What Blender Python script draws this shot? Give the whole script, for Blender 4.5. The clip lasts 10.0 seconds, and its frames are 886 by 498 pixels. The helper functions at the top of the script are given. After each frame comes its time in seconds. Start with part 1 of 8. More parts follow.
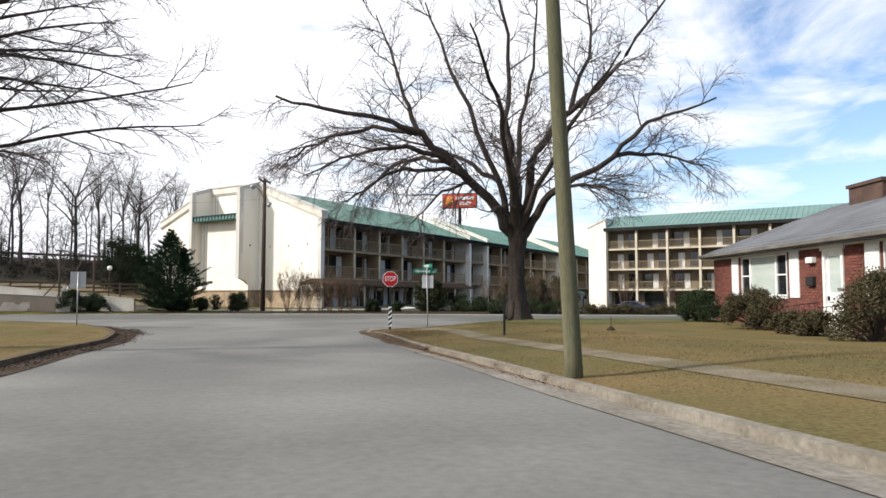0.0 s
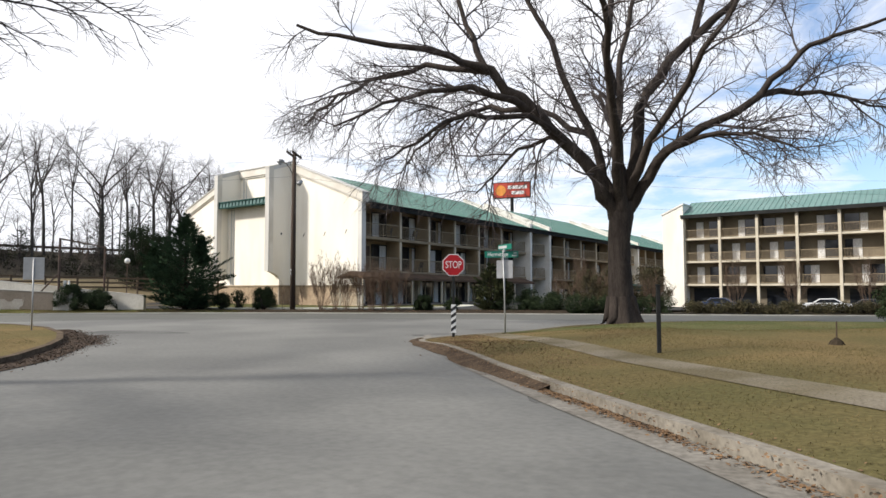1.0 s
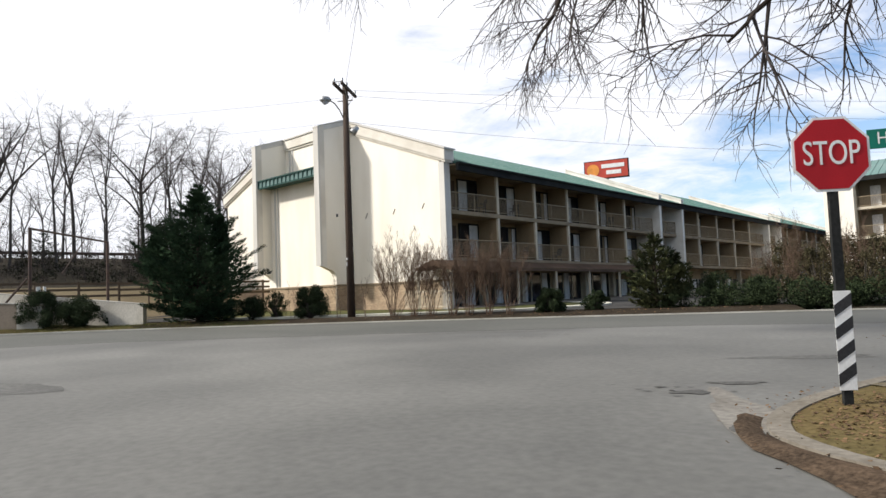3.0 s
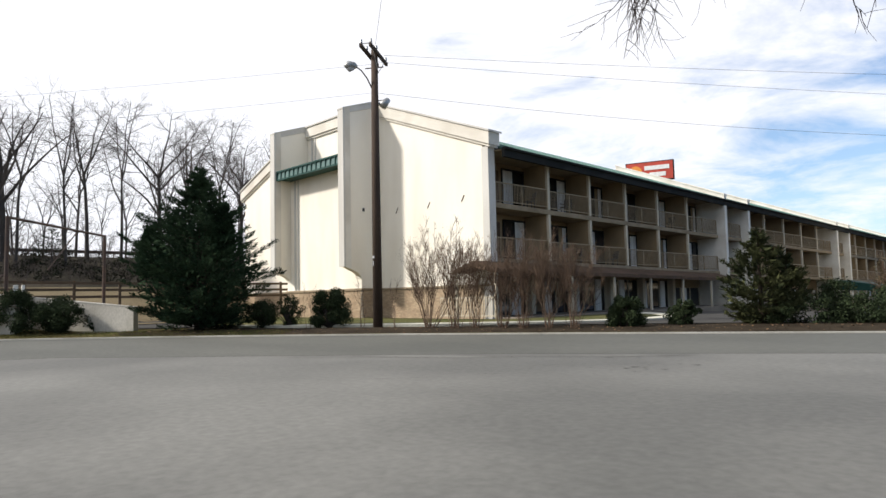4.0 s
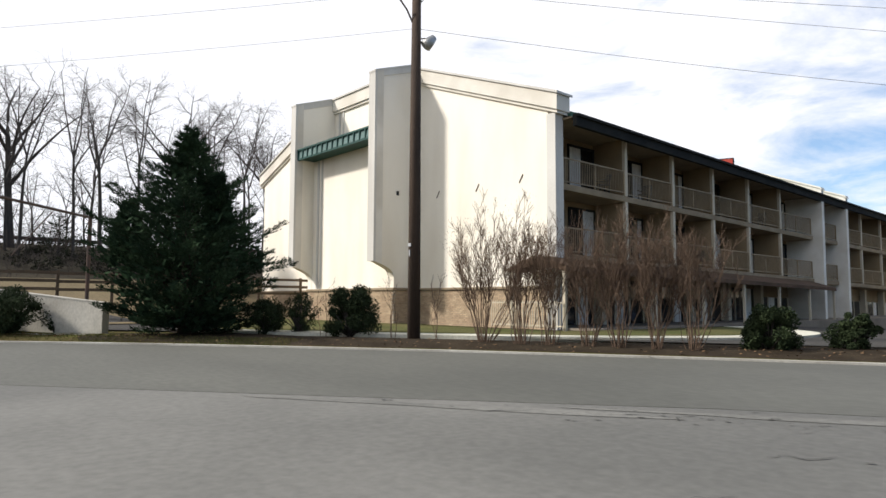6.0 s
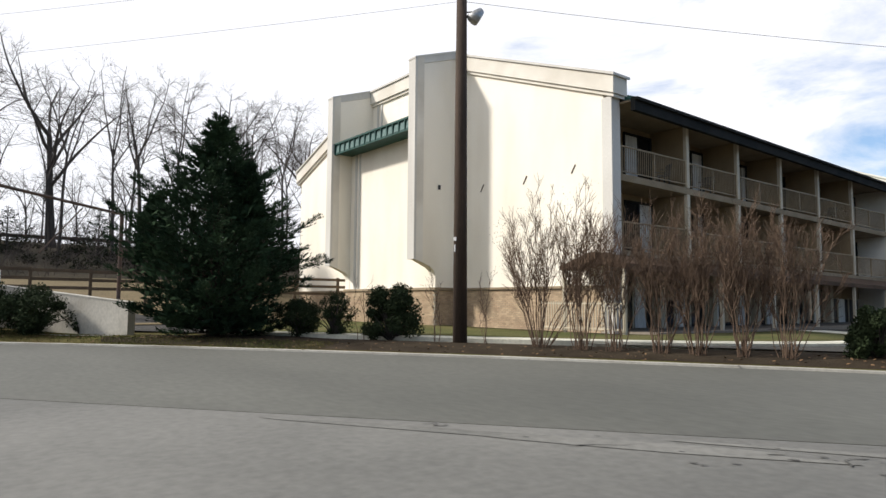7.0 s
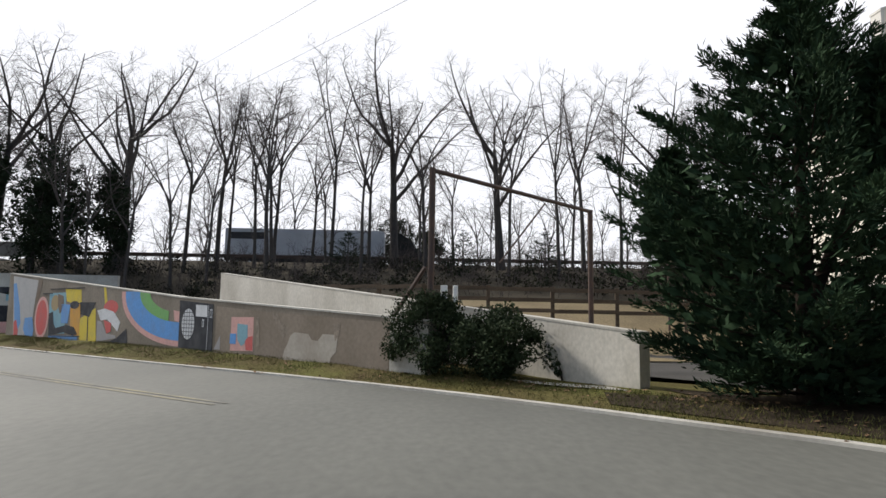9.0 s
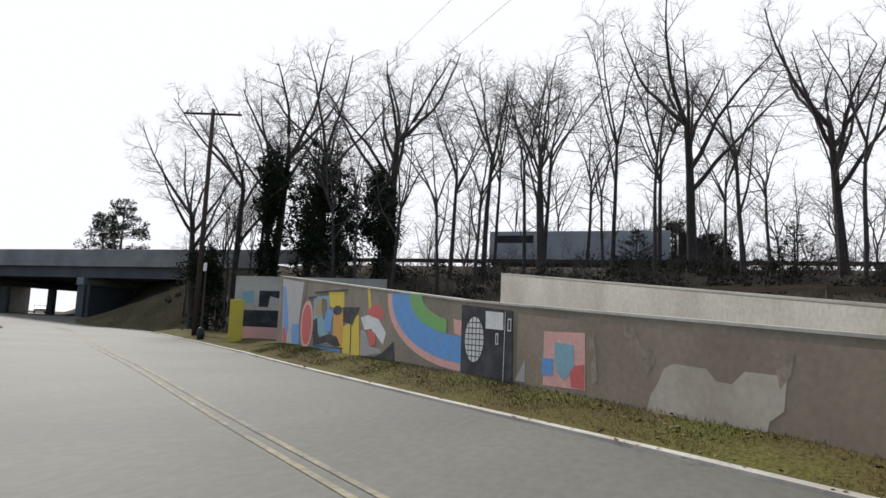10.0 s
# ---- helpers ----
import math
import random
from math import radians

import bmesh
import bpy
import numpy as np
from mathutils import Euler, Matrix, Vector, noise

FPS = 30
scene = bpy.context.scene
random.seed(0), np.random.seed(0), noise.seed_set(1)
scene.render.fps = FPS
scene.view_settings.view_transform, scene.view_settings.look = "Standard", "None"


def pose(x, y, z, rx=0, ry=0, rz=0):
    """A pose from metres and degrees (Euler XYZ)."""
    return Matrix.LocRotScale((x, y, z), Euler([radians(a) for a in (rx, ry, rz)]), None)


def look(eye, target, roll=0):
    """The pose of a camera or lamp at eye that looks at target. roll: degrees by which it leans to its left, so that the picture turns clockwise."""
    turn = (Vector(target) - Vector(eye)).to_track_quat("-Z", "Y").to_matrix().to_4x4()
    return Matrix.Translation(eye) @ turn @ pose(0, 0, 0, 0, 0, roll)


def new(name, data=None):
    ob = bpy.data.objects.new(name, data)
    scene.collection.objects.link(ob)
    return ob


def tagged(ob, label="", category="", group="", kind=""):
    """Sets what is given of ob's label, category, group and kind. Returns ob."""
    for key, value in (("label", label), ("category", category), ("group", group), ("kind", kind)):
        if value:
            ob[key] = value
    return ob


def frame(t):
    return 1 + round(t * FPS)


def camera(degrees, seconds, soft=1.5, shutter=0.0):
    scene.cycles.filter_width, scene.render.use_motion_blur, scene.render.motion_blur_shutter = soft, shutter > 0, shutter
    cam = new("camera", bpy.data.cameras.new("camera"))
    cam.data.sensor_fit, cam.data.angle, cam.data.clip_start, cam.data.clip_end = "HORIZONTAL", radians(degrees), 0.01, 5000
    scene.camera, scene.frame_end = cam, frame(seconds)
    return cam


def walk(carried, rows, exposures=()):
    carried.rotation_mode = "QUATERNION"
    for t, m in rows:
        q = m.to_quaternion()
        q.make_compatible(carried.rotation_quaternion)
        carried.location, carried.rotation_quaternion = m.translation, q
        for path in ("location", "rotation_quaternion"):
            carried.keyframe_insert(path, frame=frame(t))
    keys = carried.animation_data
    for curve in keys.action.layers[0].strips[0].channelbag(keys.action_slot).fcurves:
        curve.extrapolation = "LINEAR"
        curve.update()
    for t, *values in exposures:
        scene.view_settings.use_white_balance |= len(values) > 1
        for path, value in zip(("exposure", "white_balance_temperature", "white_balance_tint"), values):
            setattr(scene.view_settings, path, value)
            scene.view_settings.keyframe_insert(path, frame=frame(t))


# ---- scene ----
from mathutils.geometry import delaunay_2d_cdt

cam = camera(67.6, 10.0)
PATH = [
    (0, (1.444, -0.353, 1.873), (0.342, 1.312, 1.996), 0.0),
    (0.5, (-1.837, 3.388, 1.777), (-2.994, 5.016, 1.893), 0.1),
    (1, (-5.169, 7.044, 1.638), (-6.38, 8.632, 1.753), -0.1),
    (1.5, (-8.595, 10.391, 1.518), (-9.852, 11.942, 1.634), 0.4),
    (2, (-11.641, 13.296, 1.366), (-12.94, 14.811, 1.484), -0.5),
    (2.5, (-14.529, 15.852, 1.253), (-15.868, 17.333, 1.375), -1.2),
    (3, (-17.093, 18.024, 1.196), (-18.466, 19.474, 1.32), -2.2),
    (4.5, (-23.322, 22.982, 1.194), (-24.773, 24.35, 1.349), -0.8),
    (5, (-24.881, 24.175, 1.19), (-26.344, 25.53, 1.35), -1.0),
    (5.5, (-26.029, 25.008, 1.188), (-27.509, 26.345, 1.348), -0.4),
    (7, (-28.452, 26.647, 1.142), (-30.022, 27.876, 1.304), 0.4),
    (7.5, (-29.898, 27.189, 1.127), (-31.565, 28.28, 1.308), -0.2),
    (8, (-32.123, 27.641, 1.15), (-33.932, 28.468, 1.352), 1.3),
    (8.5, (-35.033, 27.864, 1.186), (-36.963, 28.343, 1.4), 0.6),
    (9, (-38.722, 27.482, 1.223), (-40.708, 27.578, 1.443), 0.8),
    (9.5, (-42.546, 26.282, 1.274), (-44.51, 25.983, 1.501), 2.1),
    (10, (-46.434, 24.32, 1.279), (-48.315, 23.682, 1.515), 2.4),
]
walk(cam, [(t, look(eye, target, roll)) for t, eye, target, roll in PATH], [(0.0, 0.22), (1.0, 0.12), (2.5, 0.06), (7.5, 0.05), (9.0, 0.0), (10.0, -0.06)])

# world, sun, exposure ------------------------------------------------------
SUN_FROM = Vector((-0.645, -0.765, 0.0)).normalized()
SUN_EL = radians(36)
world = bpy.data.worlds.new("sky")
scene.world = world
world.use_nodes = True


def build_sky():
    nt = world.node_tree
    nt.nodes.clear()
    n, ln = nt.nodes.new, nt.links.new
    out, bg = n("ShaderNodeOutputWorld"), n("ShaderNodeBackground")
    sky = n("ShaderNodeTexSky")
    sky.sky_type = "NISHITA"
    sky.sun_disc = False
    sky.sun_elevation = SUN_EL
    sky.sun_rotation = math.atan2(SUN_FROM.x, SUN_FROM.y)
    sky.air_density, sky.dust_density, sky.ozone_density = 1.0, 1.0, 1.5
    tc = n("ShaderNodeTexCoord")
    sep = n("ShaderNodeSeparateXYZ")
    ln(tc.outputs["Generated"], sep.inputs[0])
    # flat cloud layer: project the direction on a plane overhead
    zz = n("ShaderNodeMath"); zz.operation = "MAXIMUM"; zz.inputs[1].default_value = 0.0
    ln(sep.outputs[2], zz.inputs[0])
    add = n("ShaderNodeMath"); add.operation = "ADD"; add.inputs[1].default_value = 0.16
    ln(zz.outputs[0], add.inputs[0])
    dx, dy = n("ShaderNodeMath"), n("ShaderNodeMath")
    for d, i in ((dx, 0), (dy, 1)):
        d.operation = "DIVIDE"
        ln(sep.outputs[i], d.inputs[0]); ln(add.outputs[0], d.inputs[1])
    cmb = n("ShaderNodeCombineXYZ")
    ln(dx.outputs[0], cmb.inputs[0]); ln(dy.outputs[0], cmb.inputs[1])
    noi = n("ShaderNodeTexNoise")
    noi.inputs["Scale"].default_value, noi.inputs["Detail"].default_value, noi.inputs["Roughness"].default_value = 1.6, 8.0, 0.6
    noi.inputs["Distortion"].default_value = 0.4
    ln(cmb.outputs[0], noi.inputs["Vector"])
    # more haze and cloud towards the sun
    dot = n("ShaderNodeVectorMath"); dot.operation = "DOT_PRODUCT"
    ln(tc.outputs["Generated"], dot.inputs[0])
    dot.inputs[1].default_value = (SUN_FROM.x * math.cos(SUN_EL) - 0.35, SUN_FROM.y * math.cos(SUN_EL) + 0.25, math.sin(SUN_EL))
    gain = n("ShaderNodeMath"); gain.operation = "MULTIPLY_ADD"
    gain.inputs[1].default_value, gain.inputs[2].default_value = 0.36, 0.0
    ln(dot.outputs["Value"], gain.inputs[0])
    tot = n("ShaderNodeMath"); tot.operation = "ADD"
    ln(noi.outputs["Fac"], tot.inputs[0]); ln(gain.outputs[0], tot.inputs[1])
    ramp = n("ShaderNodeValToRGB")
    ramp.color_ramp.elements[0].position, ramp.color_ramp.elements[1].position = 0.40, 0.62
    ln(tot.outputs[0], ramp.inputs[0])
    mix = n("ShaderNodeMix"); mix.data_type = "RGBA"
    ln(ramp.outputs[0], mix.inputs["Factor"])
    sk = n("ShaderNodeMix"); sk.data_type = "RGBA"; sk.blend_type = "MULTIPLY"; sk.inputs["Factor"].default_value = 1.0
    ln(sky.outputs[0], sk.inputs["A"]); sk.inputs["B"].default_value = (1.6, 1.66, 1.78, 1)
    ln(sk.outputs["Result"], mix.inputs["A"])
    mix.inputs["B"].default_value = (10.3, 10.4, 10.95, 1)
    ln(mix.outputs["Result"], bg.inputs[0])
    bg.inputs[1].default_value = 0.10
    ln(bg.outputs[0], out.inputs[0])


build_sky()
sun_data = bpy.data.lights.new("sun", "SUN")
sun_data.energy, sun_data.angle, sun_data.color = 4.8, radians(5.0), (1.0, 0.955, 0.895)
sun = new("sun", sun_data)
sun.matrix_world = look((0, 0, 60), Vector((0, 0, 60)) - (SUN_FROM * math.cos(SUN_EL) + Vector((0, 0, math.sin(SUN_EL)))))


# materials -------------------------------------------------------------------
def mat(name, col, col2=None, rough=0.8, scale=3.0, fine=40.0, bump=0.15, amount=0.5, metal=0.0, per_object=0.0, stretch=(1, 1, 1), spec=0.3, lo=0.35, hi=0.68, fine_amount=0.25):
    """Two scales of variation: broad patches between col and col2, fine grain, and a fine relief."""
    m = bpy.data.materials.new(name)
    m.use_nodes = True
    nt = m.node_tree
    n, ln = nt.nodes.new, nt.links.new
    b = nt.nodes["Principled BSDF"]
    b.inputs["Roughness"].default_value, b.inputs["Metallic"].default_value = rough, metal
    b.inputs["Specular IOR Level"].default_value = spec
    col2 = col2 or tuple(c * 0.75 for c in col)
    tc, mp = n("ShaderNodeTexCoord"), n("ShaderNodeMapping")
    mp.inputs["Scale"].default_value = stretch
    ln(tc.outputs["Object"], mp.inputs["Vector"])
    n1, n2 = n("ShaderNodeTexNoise"), n("ShaderNodeTexNoise")
    n1.inputs["Scale"].default_value, n1.inputs["Detail"].default_value = scale, 6.0
    n2.inputs["Scale"].default_value, n2.inputs["Detail"].default_value = fine, 4.0
    ln(mp.outputs[0], n1.inputs["Vector"]); ln(mp.outputs[0], n2.inputs["Vector"])
    r = n("ShaderNodeMapRange")
    r.inputs["From Min"].default_value, r.inputs["From Max"].default_value = lo, hi
    r.inputs["To Max"].default_value = amount * 2
    ln(n1.outputs["Fac"], r.inputs["Value"])
    mx = n("ShaderNodeMix"); mx.data_type = "RGBA"
    mx.inputs["A"].default_value, mx.inputs["B"].default_value = (*col, 1), (*col2, 1)
    ln(r.outputs[0], mx.inputs["Factor"])
    r2 = n("ShaderNodeMapRange")
    r2.inputs["From Min"].default_value, r2.inputs["From Max"].default_value = 0.3, 0.7
    r2.inputs["To Min"].default_value, r2.inputs["To Max"].default_value = 1 - fine_amount, 1 + fine_amount
    ln(n2.outputs["Fac"], r2.inputs["Value"])
    mul = n("ShaderNodeMix"); mul.data_type = "RGBA"; mul.blend_type = "MULTIPLY"; mul.inputs["Factor"].default_value = 1.0
    ln(mx.outputs["Result"], mul.inputs["A"]); ln(r2.outputs[0], mul.inputs["B"])
    res = mul.outputs["Result"]
    if per_object:
        oi, hsv = n("ShaderNodeObjectInfo"), n("ShaderNodeHueSaturation")
        r3 = n("ShaderNodeMapRange")
        r3.inputs["To Min"].default_value, r3.inputs["To Max"].default_value = 1 - per_object, 1 + per_object
        ln(oi.outputs["Random"], r3.inputs["Value"]); ln(r3.outputs[0], hsv.inputs["Value"])
        ln(res, hsv.inputs["Color"])
        res = hsv.outputs["Color"]
    ln(res, b.inputs["Base Color"])
    if bump:
        bp = n("ShaderNodeBump")
        bp.inputs["Strength"].default_value, bp.inputs["Distance"].default_value = bump, 0.02
        ln(n2.outputs["Fac"], bp.inputs["Height"]); ln(bp.outputs[0], b.inputs["Normal"])
    return m


def glass_mat(name, col, rough=0.05):
    m = bpy.data.materials.new(name)
    m.use_nodes = True
    b = m.node_tree.nodes["Principled BSDF"]
    b.inputs["Base Color"].default_value = (*col, 1)
    b.inputs["Roughness"].default_value = rough
    b.inputs["Specular IOR Level"].default_value = 0.6
    return m


M_ASPHALT = mat("old_asphalt", (0.158, 0.154, 0.138), (0.104, 0.102, 0.092), 0.8, 0.22, 9, 0.2, 0.6, fine_amount=0.13, spec=0.4)
M_ASPHALT2 = mat("road_asphalt", (0.104, 0.103, 0.088), (0.077, 0.077, 0.066), 0.8, 0.25, 9, 0.15, 0.5, stretch=(0.5, 1, 1), fine_amount=0.12, spec=0.36)
M_LOT = mat("lot_asphalt", (0.07, 0.067, 0.062), (0.05, 0.048, 0.045), 0.92, 0.4, 30, 0.2, spec=0.05)
M_PATCH = mat("dark_crack", (0.12, 0.117, 0.11), (0.085, 0.083, 0.078), 0.95, 2.0, 20, 0.2, spec=0.04)
M_CONC = mat("concrete", (0.46, 0.44, 0.39), (0.31, 0.29, 0.25), 0.9, 0.8, 12, 0.15, fine_amount=0.1)
M_RAMPCONC = mat("streaked_ramp_concrete", (0.55, 0.52, 0.455), (0.41, 0.38, 0.325), 0.9, 0.7, 14, 0.12, 0.5, fine_amount=0.12, stretch=(1, 1, 0.7), spec=0.1)
M_PALEKERB = mat("pale_kerb_concrete", (0.62, 0.60, 0.50), (0.46, 0.44, 0.36), 0.9, 1.2, 14, 0.15, fine_amount=0.12, spec=0.05)
M_BANKGRASS = mat("brown_bank_grass", (0.085, 0.07, 0.042), (0.055, 0.05, 0.03), 0.95, 0.35, 6, 0.4, 0.6, fine_amount=0.35, spec=0.04)
M_CONCDARK = mat("dirty_concrete", (0.245, 0.207, 0.162), (0.165, 0.138, 0.106), 0.9, 0.5, 10, 0.1, fine_amount=0.12)
M_LEAF = mat("dead_leaf_litter", (0.075, 0.053, 0.037), (0.036, 0.028, 0.021), 0.95, 2.5, 30, 0.8, 0.6, fine_amount=0.5, spec=0.04)
M_LITTER = mat("leafy_soil", (0.10, 0.07, 0.047), (0.055, 0.04, 0.028), 0.95, 2.5, 26, 0.8, 0.6, fine_amount=0.45, spec=0.03)
M_KERB = mat("kerb_concrete", (0.235, 0.212, 0.175), (0.145, 0.126, 0.098), 0.92, 1.2, 14, 0.25, fine_amount=0.2, spec=0.04)
M_SOILKERB = mat("soil_covered_kerb", (0.13, 0.1, 0.07), (0.075, 0.056, 0.04), 0.95, 1.5, 18, 0.5, 0.6, fine_amount=0.3, spec=0.03)
M_GUTTER = mat("gutter_concrete", (0.21, 0.193, 0.165), (0.15, 0.136, 0.114), 0.92, 1.0, 12, 0.2, 0.6, spec=0.04)
M_PATH = mat("stained_footpath", (0.18, 0.156, 0.116), (0.122, 0.102, 0.063), 0.95, 0.8, 25, 0.3, 0.6, spec=0.04)
M_DIRT = mat("mulch_soil", (0.03, 0.023, 0.016), (0.048, 0.037, 0.025), 0.95, 1.5, 25, 0.6, spec=0.04)
M_GRASS = mat("dormant_lawn", (0.147, 0.105, 0.048), (0.092, 0.081, 0.034), 0.95, 0.22, 16, 0.5, 0.6, fine_amount=0.28, spec=0.04)
M_VERGE = mat("verge_grass", (0.092, 0.09, 0.028), (0.08, 0.062, 0.028), 0.95, 0.5, 18, 0.6, 0.6, fine_amount=0.4, spec=0.04)
M_GREENLAWN = mat("green_lawn", (0.074, 0.083, 0.031), (0.115, 0.103, 0.046), 0.95, 0.4, 22, 0.5, 0.5, fine_amount=0.4, spec=0.04)
M_DRYGRASS = mat("dry_grass", (0.175, 0.14, 0.085), (0.12, 0.096, 0.06), 0.95, 0.3, 12, 0.4, spec=0.04)
# Leaf litter with the woods' shade on the bank darkened into its colour.
M_SLOPE = mat("leaf_litter_slope", (0.06, 0.05, 0.036), (0.036, 0.032, 0.023), 0.95, 0.3, 5, 0.5, spec=0.04)
M_STUCCO = mat("cream_stucco", (0.84, 0.785, 0.68), (0.73, 0.665, 0.555), 0.9, 0.5, 60, 0.12, 0.5, fine_amount=0.06, stretch=(1, 1, 0.3), lo=0.42, hi=0.72)
M_TRIM = mat("grey_trim_paint", (0.61, 0.59, 0.545), (0.50, 0.475, 0.43), 0.85, 0.7, 40, 0.08, 0.5, fine_amount=0.08, stretch=(1, 1, 0.3))
M_CREAM = mat("cream_parapet_paint", (0.72, 0.68, 0.60), (0.58, 0.535, 0.455), 0.88, 0.6, 50, 0.08, 0.5, fine_amount=0.06)
M_AWNPANEL = mat("pale_green_panel", (0.10, 0.17, 0.16), (0.07, 0.13, 0.12), 0.6, 1.5, 30, 0.03)
M_CAP = mat("white_trim", (0.78, 0.76, 0.70), (0.62, 0.58, 0.50), 0.8, 0.8, 40, 0.1, fine_amount=0.1)
# Wing wall darkened: the shade behind its balconies is put into the colour.
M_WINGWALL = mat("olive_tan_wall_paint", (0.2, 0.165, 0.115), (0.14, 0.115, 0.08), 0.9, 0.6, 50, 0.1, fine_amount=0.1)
# Room walls and partitions: recess shade is darkened into this beige.
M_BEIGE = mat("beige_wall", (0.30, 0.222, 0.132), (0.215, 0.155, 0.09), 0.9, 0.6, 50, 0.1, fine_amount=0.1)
M_COLUMN = mat("white_column", (0.58, 0.515, 0.40), (0.44, 0.385, 0.285), 0.85, 0.7, 40, 0.1, fine_amount=0.1)
M_RAIL = mat("beige_metal_rail", (0.33, 0.255, 0.16), (0.24, 0.18, 0.11), 0.6, 3, 50, 0.05)
# Tan darkened to carry the shade under balconies and eaves; sills share it.
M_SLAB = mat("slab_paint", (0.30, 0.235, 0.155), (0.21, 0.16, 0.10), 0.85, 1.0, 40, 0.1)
M_GLASSD = glass_mat("dark_window_glass", (0.015, 0.017, 0.02))
M_CURTAIN = mat("white_curtain", (0.72, 0.71, 0.68), (0.55, 0.54, 0.52), 0.95, 0.7, 14, 0.3, 0.5, stretch=(1, 6, 0.3), fine_amount=0.2)
M_ROOF = mat("green_metal_roof", (0.075, 0.17, 0.145), (0.115, 0.205, 0.18), 0.36, 0.6, 30, 0.05, 0.5, spec=0.4)
M_TEALDARK = mat("dark_green_metal", (0.008, 0.05, 0.04), (0.012, 0.065, 0.052), 0.5, 1, 30, 0.05)
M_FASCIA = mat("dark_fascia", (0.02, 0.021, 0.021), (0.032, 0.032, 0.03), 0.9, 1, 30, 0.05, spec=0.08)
M_BROWNROOF = mat("brown_canopy", (0.13, 0.085, 0.058), (0.08, 0.055, 0.038), 0.9, 1, 30, 0.2, spec=0.1)
M_BRICK = mat("tan_brick", (0.46, 0.35, 0.23), (0.36, 0.26, 0.17), 0.9, 2.0, 50, 0.2, per_object=0.18)
M_MORTAR = mat("mortar", (0.42, 0.37, 0.29), None, 0.95, 3, 60, 0.2)
M_REDBRICK = mat("red_brick", (0.17, 0.06, 0.043), (0.105, 0.042, 0.034), 0.9, 3, 50, 0.2, per_object=0.25)
M_CHIMNEY = mat("sooty_brick", (0.10, 0.06, 0.045), (0.06, 0.04, 0.032), 0.95, 2, 40, 0.2)
M_SHINGLE = mat("grey_shingles", (0.13, 0.135, 0.145), (0.09, 0.093, 0.10), 0.9, 0.5, 25, 0.4, per_object=0.12)
M_WHITE = mat("white_paint", (0.78, 0.78, 0.76), (0.66, 0.66, 0.64), 0.6, 2, 40, 0.05, fine_amount=0.06)
M_POLE = mat("creosote_pole", (0.075, 0.05, 0.035), (0.045, 0.032, 0.024), 0.9, 2.0, 30, 0.5, stretch=(3, 3, 0.2))
M_POLE2 = mat("weathered_pole", (0.12, 0.113, 0.068), (0.078, 0.078, 0.042), 0.9, 2.0, 30, 0.5, stretch=(3, 3, 0.2))
M_BARK = mat("grey_bark", (0.062, 0.05, 0.042), (0.036, 0.029, 0.025), 0.95, 2.5, 14, 0.8, stretch=(2, 2, 0.4), spec=0.1)
M_TWIG = mat("twig_bark", (0.095, 0.08, 0.076), (0.06, 0.05, 0.048), 0.95, 1.0, 10, 0.2, spec=0.1)
M_DARKBARK = mat("dark_bark", (0.07, 0.06, 0.052), (0.04, 0.034, 0.03), 0.95, 2.5, 14, 0.6, stretch=(2, 2, 0.4))
M_MYRTLE = mat("tan_shrub_stem", (0.15, 0.102, 0.07), (0.09, 0.06, 0.043), 0.9, 3, 30, 0.3, spec=0.15)
M_CEDAR = mat("cedar_foliage", (0.034, 0.06, 0.029), (0.016, 0.031, 0.016), 0.95, 1.2, 9, 0.0, 0.6, fine_amount=0.35, spec=0.08)
M_CEDAR2 = mat("olive_cedar_foliage", (0.06, 0.064, 0.027), (0.026, 0.033, 0.016), 0.95, 1.0, 9, 0.0, 0.6, fine_amount=0.35, spec=0.08)
M_HOLLY = mat("evergreen_leaf", (0.036, 0.05, 0.022), (0.02, 0.03, 0.014), 0.85, 2.0, 12, 0.0, 0.5, spec=0.1)
M_BROWNHEDGE = mat("brown_hedge_leaf", (0.078, 0.065, 0.036), (0.045, 0.043, 0.022), 0.9, 2.0, 12, 0.0, 0.5, spec=0.1)
M_IVY = mat("ivy_leaf", (0.024, 0.034, 0.017), (0.016, 0.024, 0.013), 0.9, 1.0, 6, 0.0, 0.5, spec=0.08)
M_WOOD = mat("weathered_fence_wood", (0.11, 0.08, 0.052), (0.07, 0.05, 0.034), 0.9, 2.0, 30, 0.3, per_object=0.15, stretch=(0.4, 0.4, 3))
M_STEEL = mat("rusty_steel", (0.06, 0.045, 0.04), (0.10, 0.06, 0.042), 0.75, 2, 40, 0.2)
M_GALV = mat("galvanised_steel", (0.42, 0.42, 0.41), (0.32, 0.32, 0.31), 0.45, 2, 40, 0.05, metal=0.6)
M_SIGNBACK = mat("aluminium_sign_back", (0.42, 0.42, 0.42), (0.36, 0.36, 0.36), 0.55, 2, 6, 0.0, fine_amount=0.05)
M_RED = mat("red_reflective", (0.42, 0.012, 0.018), (0.33, 0.01, 0.015), 0.5, 2, 60, 0.02, fine_amount=0.06, spec=0.25)
M_SIGNGREEN = mat("green_reflective", (0.006, 0.15, 0.105), (0.006, 0.12, 0.085), 0.45, 2, 60, 0.02, fine_amount=0.06, spec=0.25)
M_BLACK = mat("black_paint", (0.022, 0.022, 0.024), (0.035, 0.035, 0.036), 0.6, 2, 40, 0.05)
M_YELLOWLINE = mat("worn_yellow_line", (0.26, 0.228, 0.14), (0.135, 0.13, 0.112), 0.85, 0.9, 8, 0.1, 0.6)
M_WIRE = mat("cable_sheath", (0.03, 0.03, 0.032), None, 0.6, 2, 40, 0)
